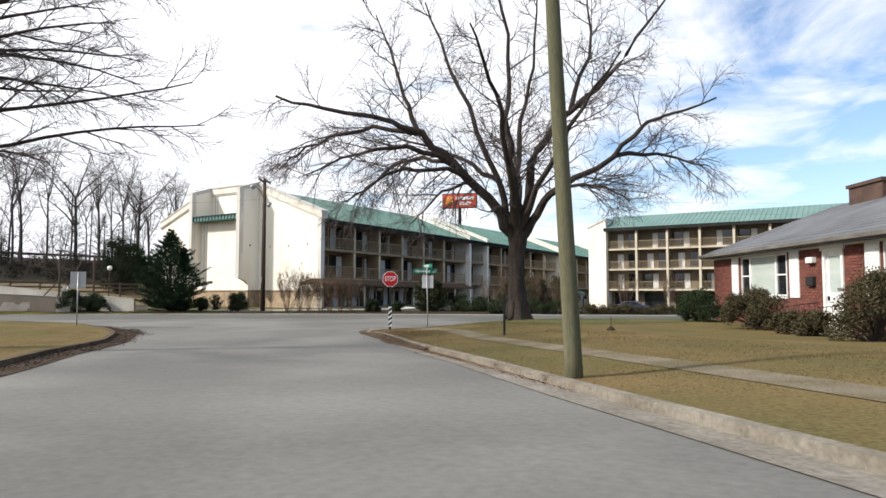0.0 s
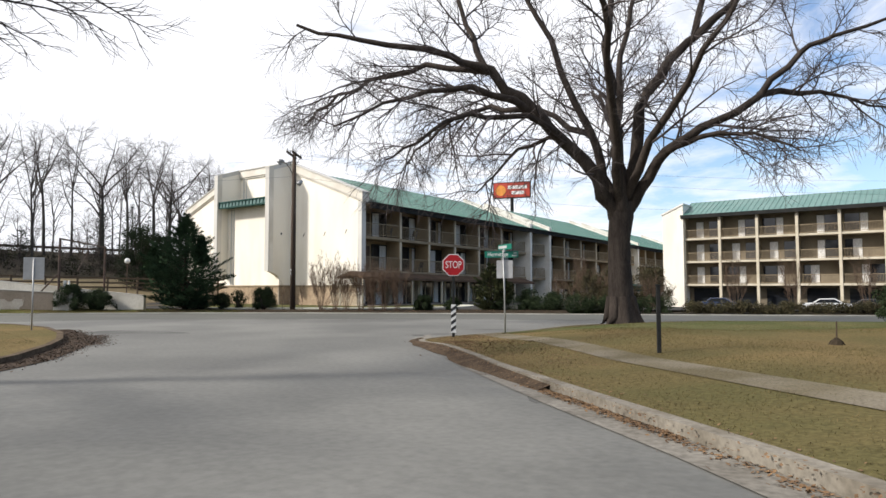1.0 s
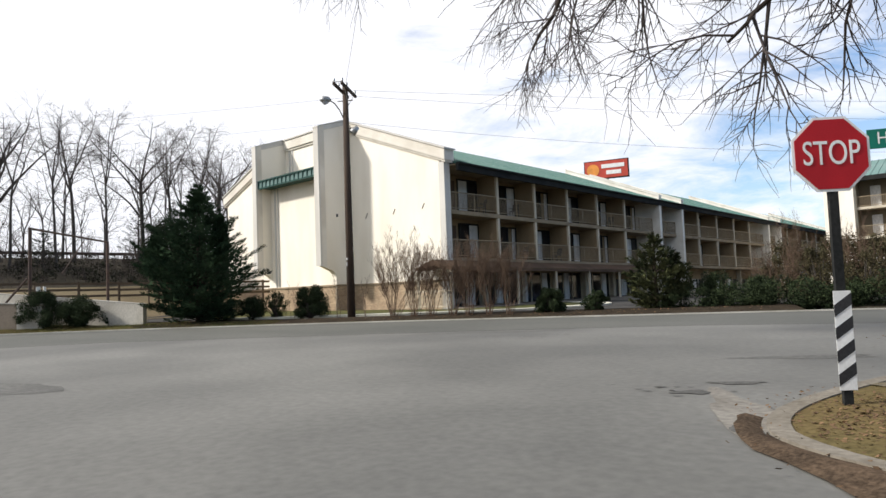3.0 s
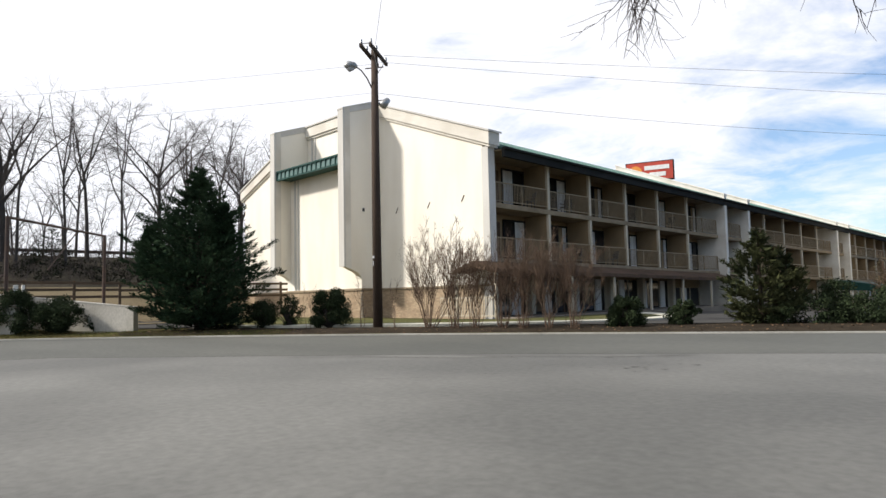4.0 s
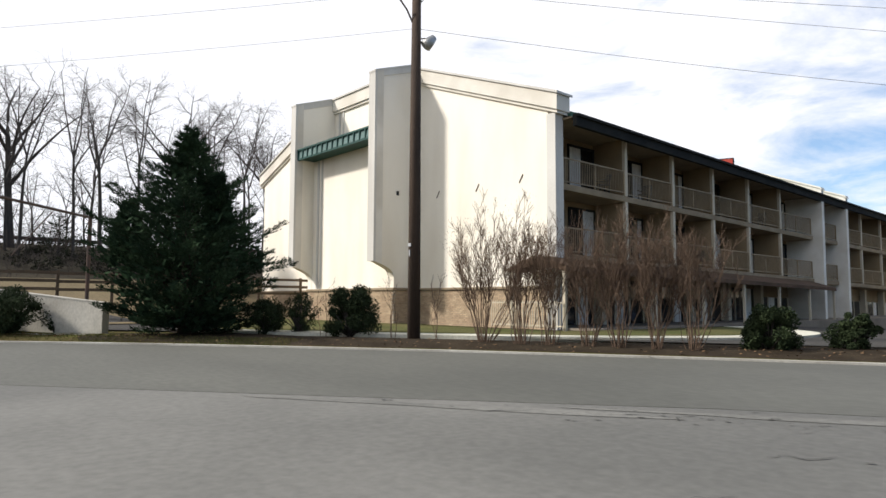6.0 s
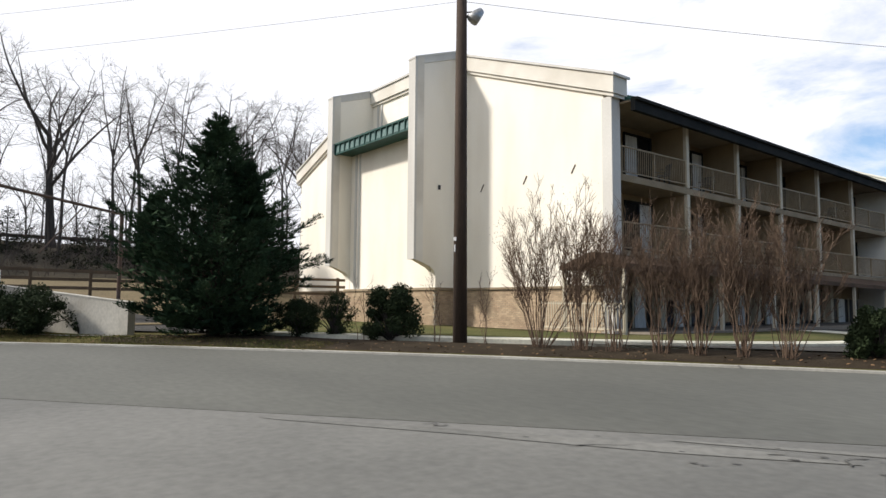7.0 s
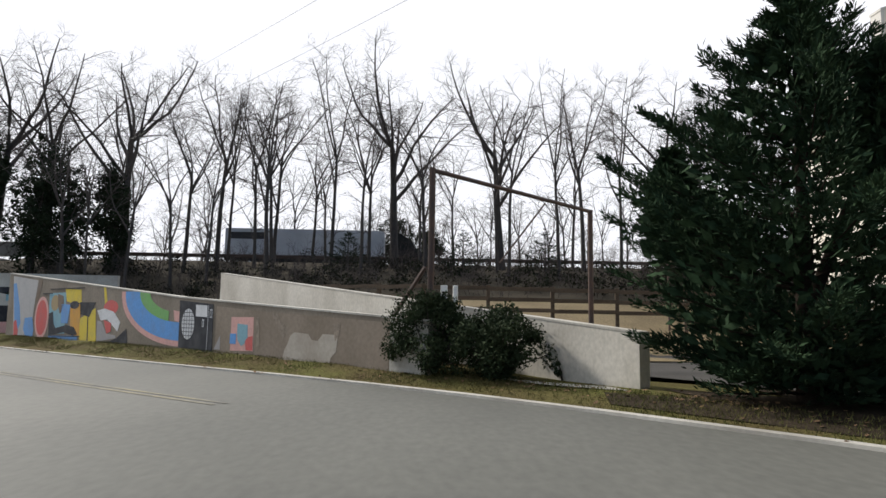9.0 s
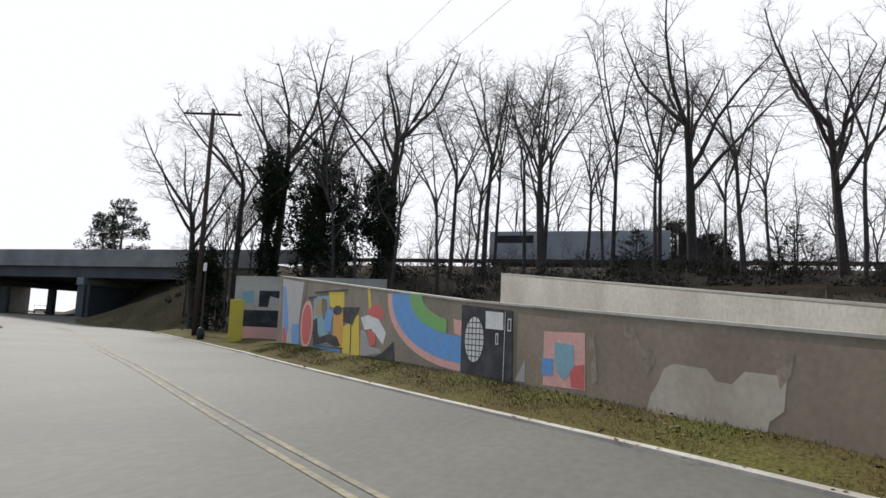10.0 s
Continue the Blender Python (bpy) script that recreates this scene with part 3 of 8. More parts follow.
def build_motel():
    motel = thing("motel", at((-43.4, 46.13, 0)), "long three-storey cream stucco motel wing with balconies and green roof", "motel")
    # end wall
    RIDGE_R, RIDGE_L = -8.95, -17.1
    g = MB()
    g.prism([(-25.3, 1.75), (-0.35, 1.75), (-0.35, 9.1), (RIDGE_R, 12.45), (RIDGE_L, 12.45), (-25.3, 9.3)], 0.0, 0.35, "xzy")
    part("end_wall", g, M_STUCCO, motel, "sunlit cream stucco end wall")
    # corner pier
    g = MB().prism([(-0.4, -0.05), (0.06, -0.05), (0.06, 0.45), (-0.4, 0.45)], 0.0, 8.75, "xyz")
    part("corner_pier", g, M_TRIM, motel, bevel=0.02)
    # sloping parapet, coping and the two string courses below it
    def rake(z_off, h, y0, y1, name, material, over=0.0):
        line = [(0.2 + over, 9.30 - 0.376 * over), (RIDGE_R, 12.74), (RIDGE_L, 12.74), (-25.7, 9.52)]
        for (x0, z0), (x1, z1) in zip(line, line[1:]):
            part(name, MB().prism([(x0, z0 + z_off), (x1, z1 + z_off), (x1, z1 + z_off - h), (x0, z0 + z_off - h)], y0, y1, "xzy"), material, motel)
    rake(0.17, 0.65, -0.2, 0.62, "parapet", M_CREAM, 0.06)
    rake(0.28, 0.1, -0.28, 0.72, "coping", M_TRIM, 0.14)
    rake(-0.49, 0.13, -0.11, 0.55, "band", M_CREAM, 0.0)
    # fins, chamfered at the foot, with a raised border along the front and the top
    for x0, x1 in ((-9.2, -8.75), (-16.87, -16.42)):
        g = MB().prism([(-2.5, 3.1), (-2.5, 12.17), (0.1, 13.06), (0.1, 1.75), (-1.36, 1.75), (-1.36, 2.35), (-1.43, 2.55), (-1.62, 2.72)], x0, x1, "yzx")
        fin = part("fin", g, M_STUCCO, motel, "cream stucco fin projecting from the end wall", bevel=0.03)
        edge = MB().prism([(-2.56, 3.05), (-2.56, 12.17), (-2.1, 12.33), (-2.1, 2.92)], x1 - 0.02, x1 + 0.035, "yzx")
        part("border", edge, M_CREAM, fin, bevel=0.008)
        front = MB().prism([(x0 - 0.04, 3.06), (x0 - 0.04, 12.16), (x1 + 0.04, 12.16), (x1 + 0.04, 3.06)], -2.6, -2.48, "xzy")
        part("front_board", front, M_TRIM, fin, "grey trim board on the fin edge", bevel=0.012)
        top = MB().prism([(-2.1, 12.02), (-2.1, 12.32), (0.02, 13.05), (0.02, 12.72)], x1 - 0.02, x1 + 0.035, "yzx")
        part("border", top, M_TRIM, fin, bevel=0.008)
        cap = MB().prism([(-2.62, 12.14), (0.05, 13.06), (0.05, 13.14), (-2.62, 12.23)], x0 - 0.06, x1 + 0.06, "yzx")
        part("coping", cap, M_TRIM, fin)
    # bay that stands forward between the fins, up to the awning
    part("bay_wall", MB().box(-16.42, -9.2, -1.34, 0.02, 1.75, 9.3), M_STUCCO, motel, "cream stucco bay between the fins")
    part("bay_base", MB().box(-16.83, -8.79, -1.34, 0.02, -0.3, 1.72), M_MORTAR, motel)
    part("bay_sill", MB().box(-16.9, -8.7, -1.44, 0.0, 1.71, 1.83), M_SLAB, motel, bevel=0.015)
    for y, z0, z1 in ((-1.34, 1.85, 9.1), (0.0, 9.5, 12.2)):
        strip = MB().box(-15.95, -15.78, y - 0.05, y + 0.02, z0, z1).box(-15.55, -15.42, y - 0.05, y + 0.02, z0, z1)
        part("pilaster_strip", strip, M_TRIM, motel, bevel=0.012)
    # sill band above the brick base
    part("sill_band", MB().box(-25.35, -16.9, -0.09, 0.3, 1.72, 1.82), M_SLAB, motel, bevel=0.015)
    part("sill_band", MB().box(-8.7, 0.05, -0.09, 0.3, 1.72, 1.82), M_SLAB, motel, bevel=0.015)
    part("brick_base", MB().box(-25.3, -0.02, 0.02, 0.35, -0.3, 1.72), M_MORTAR, motel, "tan brick base course")
    # weep slots
    for x, z in ((-7.1, 6.27), (-4.42, 6.26), (-1.81, 6.32), (-18.5, 6.3)):
        m = Matrix.Translation((x, -0.02, z)) @ Matrix.Rotation(radians(32), 4, "Y")
        part("wall_slot", MB().box(-0.014, 0.014, -0.012, 0.03, -0.19, 0.19, m), M_BROWNROOF, motel)
    part("fin_vent", MB().box(-8.76, -8.7, -1.25, -1.13, 6.3, 6.5), M_BLACK, motel)
    # flat awning between the fins: dark frame, pale fascia panels between ribs
    aw = MB().box(-16.4, -9.22, -2.36, 0.0, 9.1, 9.34).box(-16.4, -9.22, -2.36, -2.2, 9.34, 9.6)
    awning = part("awning", aw, M_TEALDARK, motel, "dark green metal awning between the fins")
    part("top_rail", MB().box(-16.42, -9.2, -2.46, -2.3, 9.56, 9.66), M_TEALDARK, awning, bevel=0.01)
    part("bottom_rail", MB().box(-16.42, -9.2, -2.43, -2.3, 9.02, 9.12), M_TEALDARK, awning, bevel=0.01)
    for i in range(15):
        x = -16.4 + i * 0.508
        part("rib", MB().box(x, x + 0.07, -2.45, -2.35, 9.08, 9.6), M_TEALDARK, awning)
        if i < 14:
            part("fascia_panel", MB().prism([(-2.41, 9.14), (-2.37, 9.54), (-2.34, 9.54), (-2.38, 9.14)], x + 0.08, x + 0.49, "yzx"), M_AWNPANEL, awning, "pale green fascia panel")
    # back shell and roof
    part("back_wall", MB().box(-25.3, -25.0, 0.35, 86, -1.2, 9.0), M_STUCCO, motel)
    part("far_wall", MB().prism([(-25.0, -1.5), (0, -1.5), (0, 8.8), (-8.4, 12.2), (-16.6, 12.2), (-25, 9.0)], 85.7, 86, "xzy"), M_STUCCO, motel)
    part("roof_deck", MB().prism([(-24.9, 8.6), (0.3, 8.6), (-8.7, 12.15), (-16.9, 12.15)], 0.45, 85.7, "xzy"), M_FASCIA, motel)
    rf = MB().prism([(0.62, 8.54), (0.62, 8.68), (-8.7, 12.35), (-8.7, 12.2)], 0.73, 86, "xzy")
    roof = part("roof", rf, M_ROOF, motel, "green standing-seam metal roof slope")
    part("roof_flat", MB().box(-16.9, -8.65, 0.73, 86, 12.2, 12.36), M_FASCIA, motel)
    seams = MB()
    for i in range(170):
        y = 0.85 + i * 0.5
        seams.prism([(0.58, 8.70), (0.58, 8.77), (-8.7, 12.42), (-8.7, 12.36)], y, y + 0.05, "xzy")
    tagged(part("roof_seam", seams, M_ROOF, roof), kind="stuff")
    part("fascia", MB().box(0.5, 0.68, 0.5, 86, 8.2, 8.69), M_FASCIA, motel)
    part("gutter", MB().box(0.68, 0.8, 0.5, 86, 8.56, 8.68), M_FASCIA, motel, bevel=0.02)
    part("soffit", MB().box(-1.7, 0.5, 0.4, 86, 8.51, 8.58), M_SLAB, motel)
    # bays
    bays = [0.42, 4.88, 8.92, 12.97, 17.12, 21.45, 26.5]
    bays2 = [31.5 + 4.7 * i for i in range(6)]
    bays3 = [59.95 + 4.33 * i for i in range(7)]
    for lo, hi in ((0.42, 86),):
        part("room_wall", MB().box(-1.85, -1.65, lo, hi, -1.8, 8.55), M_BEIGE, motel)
    for z in FLOORS:
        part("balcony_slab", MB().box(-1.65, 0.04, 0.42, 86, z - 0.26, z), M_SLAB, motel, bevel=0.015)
    # fire-wall piers that rise over the roof
    for y in (26.75, 31.3, 55.25, 59.6, 85.9):
        pier = MB().prism([(-1.65, -1.0), (0.62, -1.0), (0.66, 8.92), (0.58, 9.06), (-8.7, 12.75), (-8.7, 12.3), (-1.65, 9.3)], y - 0.2, y + 0.2, "xzy")
        part("pier", pier, M_CAP, motel, "cream pier carried over the roof as a parapet")
        cap = MB().prism([(0.74, 8.93), (0.66, 9.14), (-8.7, 12.84), (-8.7, 12.75), (0.58, 9.06)], y - 0.28, y + 0.28, "xzy")
        part("coping", cap, M_CAP, motel)
    fin_bm = MB().box(-1.65, 0.02, -0.09, 0.09, 0.0, 2.55).mesh("partition", 0.01)
    post_bm = MB().box(-0.1, 0.05, -0.1, 0.1, 0.0, 2.56).mesh("post", 0.01)
    cells = []
    for line in (bays, bays2, bays3):
        for a, b in zip(line, line[1:]):
            cells.append((a, b))
    cells += [(26.95, 31.1), (55.45, 59.4)]
    rail_cache, room_cache = {}, {}
    for ci, (a, b) in enumerate(cells):
        w = round(b - a, 2)
        for fi, z in enumerate(FLOORS):
            if w > 1.5:
                if w not in rail_cache:
                    m = MB()
                    m.box(-0.03, 0.03, 0.1, w - 0.1, 1.03, 1.08)
                    m.box(-0.025, 0.025, 0.1, w - 0.1, 0.08, 0.12)
                    k = int((w - 0.2) / 0.125)
                    for i in range(k + 1):
                        y = 0.12 + i * (w - 0.24) / k
                        m.box(-0.01, 0.01, y - 0.009, y + 0.009, 0.1, 1.05)
                    for y in (0.1, w / 2, w - 0.1):
                        m.box(-0.025, 0.025, y - 0.025, y + 0.025, 0.0, 1.06)
                    rail_cache[w] = m.mesh("railing")
                    rail_cache[w].materials.append(M_RAIL)
                rl = part("railing", rail_cache[w], M_RAIL, motel)
                rl.location = (-0.02, a, z)
            if a > 0.5:
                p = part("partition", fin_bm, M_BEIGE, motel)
                p.location = (0, a, z)
                p = part("post", post_bm, M_COLUMN, motel)
                p.location = (0.02, a, z)
            if w > 1.5:
                # patio door with curtain, and a dark glazed leaf
                flip = (ci * 2 + fi) % 3
                if (w, flip) not in room_cache:
                    fr, gl, cu, dr = MB(), MB(), MB(), MB()
                    y0 = w - 2.0
                    fr.box(0, 0.09, y0, y0 + 1.9, 0.0, 0.06); fr.box(0, 0.09, y0, y0 + 1.9, 2.2, 2.28)
                    for y in (y0, y0 + 0.92, y0 + 1.84):
                        fr.box(0, 0.09, y, y + 0.06, 0.0, 2.25)
                    g0, c0 = ((y0 + 0.06, y0 + 0.98), (y0 + 0.98, y0 + 0.06), (y0 + 0.06, y0 + 1.45))[flip]
                    gl.box(0.01, 0.03, g0, g0 + 0.86, 0.05, 2.2)
                    gl.box(0.01, 0.025, c0, y0 + 1.84, 0.05, 2.2)
                    k = 10 if flip < 2 else 4
                    cu.prism([(0.028, c0)] + [(0.04 + 0.02 * (i % 2), c0 + i * 0.086) for i in range(k + 1)] + [(0.028, c0 + k * 0.086)], 0.05, 2.18)
                    dr.box(0.0, 0.05, y0 - 1.15, y0 - 0.25, 0.02, 2.1)
                    room_cache[(w, flip)] = [(n, x.mesh(n), mt) for n, x, mt in (("door_frame", fr, M_FASCIA), ("glass_leaf", gl, M_GLASSD), ("curtain", cu, M_CURTAIN), ("room_door", dr, M_BROWNROOF))]
                for n, me, mt in room_cache[(w, flip)]:
                    o = part(n, me, mt, motel)
                    o.location = (-1.65, a, z)
    # ground floor: glazed rooms between white columns
    for ci, (a, b) in enumerate(cells):
        w = b - a
        if w < 1.5:
            continue
        base = 0.12 if a < 20 else -0.35
        col = part("ground_column", MB().box(-1.6, -1.2, a - 0.17, a + 0.17, -1.0, 2.8), M_COLUMN, motel)
        for k in range(3):
            y0 = a + 0.35 + k * (w - 0.4) / 3
            ww = (w - 0.7) / 3 - 0.1
            pane = part("window_pane", MB().box(-1.66, -1.62, y0, y0 + ww, base + 0.1, base + 2.2), M_GLASSD, motel)
            part("frame", MB().box(-1.64, -1.57, y0 + ww, y0 + ww + 0.09, base, base + 2.25), M_COLUMN, motel)
            if (ci + k) % 2 == 0:
                cu = MB()
                cu.prism([(-1.62, y0)] + [(-1.605 + 0.02 * (i % 2), y0 + i * ww * 0.08) for i in range(9)] + [(-1.62, y0 + ww * 0.64)], base + 0.1, base + 2.2)
                part("curtain", cu, M_CURTAIN, motel)
    # brown canopy over the ground floor walk
    cp = MB().prism([(0.05, 2.95), (0.05, 2.6), (1.5, 2.3), (1.5, 2.5)], -1.3, 26.0, "xzy")
    can = part("canopy", cp, M_BROWNROOF, motel, "brown sloping canopy over the ground-floor walk")
    part("canopy_end", MB().prism([(-1.4, 2.35), (-1.4, 2.5), (0.05, 2.95), (0.05, 2.6)], -1.3, -0.12, "xzy"), M_BROWNROOF, motel)
    for y in (-1.2, 4.9, 9.1, 13.3, 17.6, 21.9, 25.9):
        part("canopy_post", MB().box(1.3, 1.42, y - 0.06, y + 0.06, -0.6, 2.4), M_COLUMN, motel)
    for x in (-1.3,):
        part("canopy_post", MB().box(x, x + 0.12, -1.25, -1.13, 0, 2.4), M_COLUMN, motel)
    part("walk_slab", MB().box(-1.7, 1.6, 0.35, 86, -1.4, 0.16), M_CONCDARK, motel)
    # the wing steps down the falling site, away from the road
    def fall(y):
        return 0.0135 * max(0.0, y)
    done = set()
    for ob in motel.children_recursive:
        if ob.name.startswith("walk_slab"):
            continue
        if ob.location.length > 0.01 or ob.data.users > 1:
            ob.location.z -= fall(ob.location.y)
        elif ob.data.name not in done:
            done.add(ob.data.name)
            for vert in ob.data.vertices:
                vert.co.z -= fall(vert.co.y)
    return motel


build_motel()


def build_entrance_canopy():
    t = thing("entrance_canopy", at((-41.7, 96.0, 0)), "dark green canopy over the motel entrance", "canopy")
    part("roof", MB().prism([(0.0, 1.1), (3.6, 0.9), (3.6, 1.35), (3.2, 1.6), (0.0, 2.1)], 0.0, 4.6, "xzy"), M_TEALDARK, t, "dark green metal roof", bevel=0.02)
    for y in (0.2, 4.4):
        part("post", MB().box(3.3, 3.45, y - 0.07, y + 0.07, -1.4, 0.95), M_TEALDARK, t, bevel=0.01)
    part("entrance_glass", MB().box(-0.1, 0.06, 0.3, 4.3, -1.2, 1.0), M_GLASSD, t)


build_entrance_canopy()


# second wing, four levels --------------------------------------------------------
def build_wing():
    y0 = 95.5
    wing = thing("motel_wing", at((-32.6, y0, 0.25)), "four-level cream motel wing with balconies and a teal roof", "motel")
    L = 62.0
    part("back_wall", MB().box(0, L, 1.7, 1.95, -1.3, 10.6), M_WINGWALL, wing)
    part("end_wall", MB().prism([(-2.7, -1.3), (0.0, -1.3), (0.0, 12.1), (-2.7, 10.9)], -0.5, 12, "xzy"), M_STUCCO, wing, "blank cream stucco end wall")
    part("coping", MB().prism([(-2.85, 10.85), (0.1, 12.15), (0.1, 12.35), (-2.85, 11.05)], -0.6, 12, "xzy"), M_CAP, wing)
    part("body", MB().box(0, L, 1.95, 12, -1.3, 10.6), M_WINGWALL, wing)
    roof = part("roof", MB().prism([(-0.6, 10.55), (-0.6, 10.75), (4.5, 12.9), (12.5, 12.9), (12.5, 10.55)], -0.35, L, "yzx"), M_ROOF, wing, "teal metal roof slope with ribs")
    seams = MB()
    for i in range(100):
        x = -0.3 + i * 0.62
        seams.prism([(-0.63, 10.72), (-0.63, 10.79), (4.5, 12.95), (4.5, 12.88)], x, x + 0.05, "yzx")
    tagged(part("roof_seam", seams, M_ROOF, roof), kind="stuff")
    part("fascia", MB().box(-0.3, L, -0.64, -0.5, 10.3, 10.75), M_FASCIA, wing)
    step = 4.42
    n = 14
    rail = MB()
    for z in (0.08, 1.02):
        rail.box(0.1, step - 0.1, -0.03, 0.03, z, z + 0.06)
    for i in range(31):
        x = 0.12 + i * (step - 0.24) / 30
        rail.box(x - 0.012, x + 0.012, -0.012, 0.012, 0.1, 1.05)
    rail_me = rail.mesh("railing"); rail_me.materials.append(M_RAIL)
    col_me = MB().box(-0.16, 0.16, -0.16, 0.16, -1.3, 10.5).mesh("column", 0.02); col_me.materials.append(M_COLUMN)
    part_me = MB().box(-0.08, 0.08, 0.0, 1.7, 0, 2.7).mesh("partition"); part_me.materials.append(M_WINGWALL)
    for z in (1.75, 4.72, 7.7):
        part("balcony_slab", MB().box(0, L, -0.08, 1.7, z - 0.25, z), M_COLUMN, wing)
    glass = [MB().box(x, x + ww, 1.62, 1.68, 0.05, 2.2).mesh("dark_opening") for x, ww in ((0.3, 1.5), (2.7, 1.5))]
    curt = [MB().box(x, x + ww, 1.6, 1.66, 0.05, 2.2).mesh("curtain") for x, ww in ((1.9, 0.75), (1.1, 0.9))]
    for me in glass: me.materials.append(M_GLASSD)
    for me in curt: me.materials.append(M_CURTAIN)
    rng = random.Random(5)
    for i in range(n):
        x = i * step
        c = part("column", col_me, M_COLUMN, wing); c.location = (x, 0, 0)
        for z in (1.75, 4.72, 7.7):
            r = part("railing", rail_me, M_COLUMN, wing); r.location = (x, 0, z)
            p = part("partition", part_me, M_WINGWALL, wing); p.location = (x, 0, z)
            for me in (glass[rng.random() > 0.5], curt[rng.random() > 0.5]):
                o = part(me.name.split(".")[0], me, M_GLASSD, wing); o.location = (x, 0, z)
        part("ground_opening", MB().box(x + 0.6, x + 3.8, 1.6, 1.68, -1.0, 1.2), M_GLASSD, wing)


build_wing()


# brick house ----------------------------------------------------------------------
def build_house():
    # local axes: x along the front (towards the road), y into the plot
    m = Matrix.Translation(W(14.0, 33.2, 0.66)) @ Matrix.Rotation(radians(STREET - 90), 4, "Z")
    house = thing("brick_house", m, "single-storey red brick house with grey hipped roof and white trim", "house")
    L, D, H = 19.0, 9.5, 2.95
    # front wall in pieces round its openings: (from, to, sill, head)
    opens = [(2.75, 7.15, 0.95, 2.72), (9.9, 11.2, -0.12, 2.75), (13.35, 16.35, 0.95, 2.72)]
    x = -0.6
    for a, b, s, h in opens:
        w = part("front_wall", MB().box(x, a, 0.0, 0.25, -0.85, H), M_REDBRICK, house, "red brick front wall")
        part("wall_below_opening", MB().box(a, b, 0.0, 0.25, -0.85, s), M_REDBRICK, house)
        part("wall_above_opening", MB().box(a, b, 0.0, 0.25, h, H), M_REDBRICK, house)
        x = b
    w = part("front_wall", MB().box(x, L, 0.0, 0.25, -0.85, H), M_REDBRICK, house)
    part("side_wall", MB().box(-0.6, -0.35, 0.25, D, -0.85, H), M_REDBRICK, house)
    part("side_wall", MB().box(L - 0.25, L, 0.25, D, -0.85, H), M_REDBRICK, house)
    part("back_wall", MB().box(-0.35, L - 0.25, D - 0.25, D, -0.85, H), M_REDBRICK, house)
    # hipped roof with overhang
    o = 0.55
    e = [(-o - 0.6, -o), (L + o, -o), (L + o, D + o), (-o - 0.6, D + o)]
    r = MB()
    ridge = [(1.6, D / 2 + 0.4), (L - D / 2, D / 2)]
    zr = H + 2.35
    vs = [Vector((*p, H + 0.02)) for p in e] + [Vector((*p, zr)) for p in ridge] + [Vector((*p, H - 0.14)) for p in e]
    r.add(vs, [(0, 1, 5, 4), (1, 2, 5), (2, 3, 4, 5), (3, 0, 4), (6, 7, 1, 0), (7, 8, 2, 1), (8, 9, 3, 2), (9, 6, 0, 3), (6, 9, 8, 7)])
    roof = part("roof", r, M_SHINGLE, house, "grey shingle hipped roof")
    # shingle courses on the two faces in view
    for k in range(16):
        t0, t1 = k / 16, (k + 1) / 16
        def lerp(p, q, t): return p + (q - p) * t
        a0, b0 = lerp(vs[0], vs[4], t0), lerp(vs[1], vs[5], t0)
        a1, b1 = lerp(vs[0], vs[4], t1), lerp(vs[1], vs[5], t1)
        c0, c1 = lerp(vs[3], vs[4], t0), lerp(vs[3], vs[4], t1)
        s = MB()
        up = Vector((0, 0, 0.035))
        s.add([a0 + up, b0 + up, b1 + up * 0.3, a1 + up * 0.3, a0, b0], [(0, 1, 2, 3), (4, 5, 1, 0)])
        s.add([c0 + up, a0 + up, a1 + up * 0.3, c1 + up * 0.3, c0, a0], [(0, 1, 2, 3), (4, 5, 1, 0)])
        part("shingle_course", s, M_SHINGLE, roof)
    part("gutter", MB().box(-o - 0.68, L + o, -o - 0.1, -o + 0.02, H - 0.1, H + 0.05), M_GUTTERDK, house, bevel=0.02)
    part("chimney", MB().box(4.2, 6.6, D / 2 - 0.5, D / 2 + 0.5, H + 1.2, zr + 0.5), M_CHIMNEY, house, "brown brick chimney", bevel=0.02)
    part("chimney_cap", MB().box(4.12, 6.68, D / 2 - 0.58, D / 2 + 0.58, zr + 0.42, zr + 0.57), M_CHIMNEY, house)
    part("eave_board", MB().box(-0.6, L, -0.03, 0.0, H - 0.22, H - 0.02), M_WHITE, house)
    # windows: wide picture window with a sash each side
    for a, b, s, h in (opens[0], opens[2]):
        win = part("window", MB().box(a, b, 0.02, 0.1, s - 0.08, s), M_WHITE, house)
        part("sill", MB().box(a - 0.05, b + 0.05, -0.08, 0.12, s - 0.1, s - 0.02), M_WHITE, win)
        fr = MB()
        xs = [a, a + 0.95, b - 0.95, b] if b - a > 3.5 else [a, (a + b) / 2, b]
        for xx in xs:
            fr.box(xx - 0.06, xx + 0.06, 0.0, 0.12, s, h)
        fr.box(a, b, 0.0, 0.12, h - 0.09, h)
        fr.box(a, b, 0.0, 0.12, s, s + 0.07)
        for p, q in zip(xs, xs[1:]):
            if q - p < 1.6:
                fr.box(p, q, 0.03, 0.1, (s + h) / 2 - 0.03, (s + h) / 2 + 0.03)
        part("frame", fr, M_WHITE, win)
        for p, q in zip(xs, xs[1:]):
            wide = q - p > 1.6
            part("pane", MB().box(p + 0.06, q - 0.06, 0.06, 0.075, s + 0.05, h - 0.05), M_BLIND if wide else M_GLASSD, win)
    # shutters
    for x in (1.75, 7.45, 12.45, 16.6):
        sh = part("shutter", MB().box(x, x + 0.75, -0.05, 0.0, 0.9, 2.78), M_WHITE, house, "white louvred shutter", bevel=0.01)
        for k in range(14):
            part("slat", MB().box(x + 0.08, x + 0.67, -0.075, -0.05, 1.0 + k * 0.122, 1.07 + k * 0.122), M_WHITE, sh)
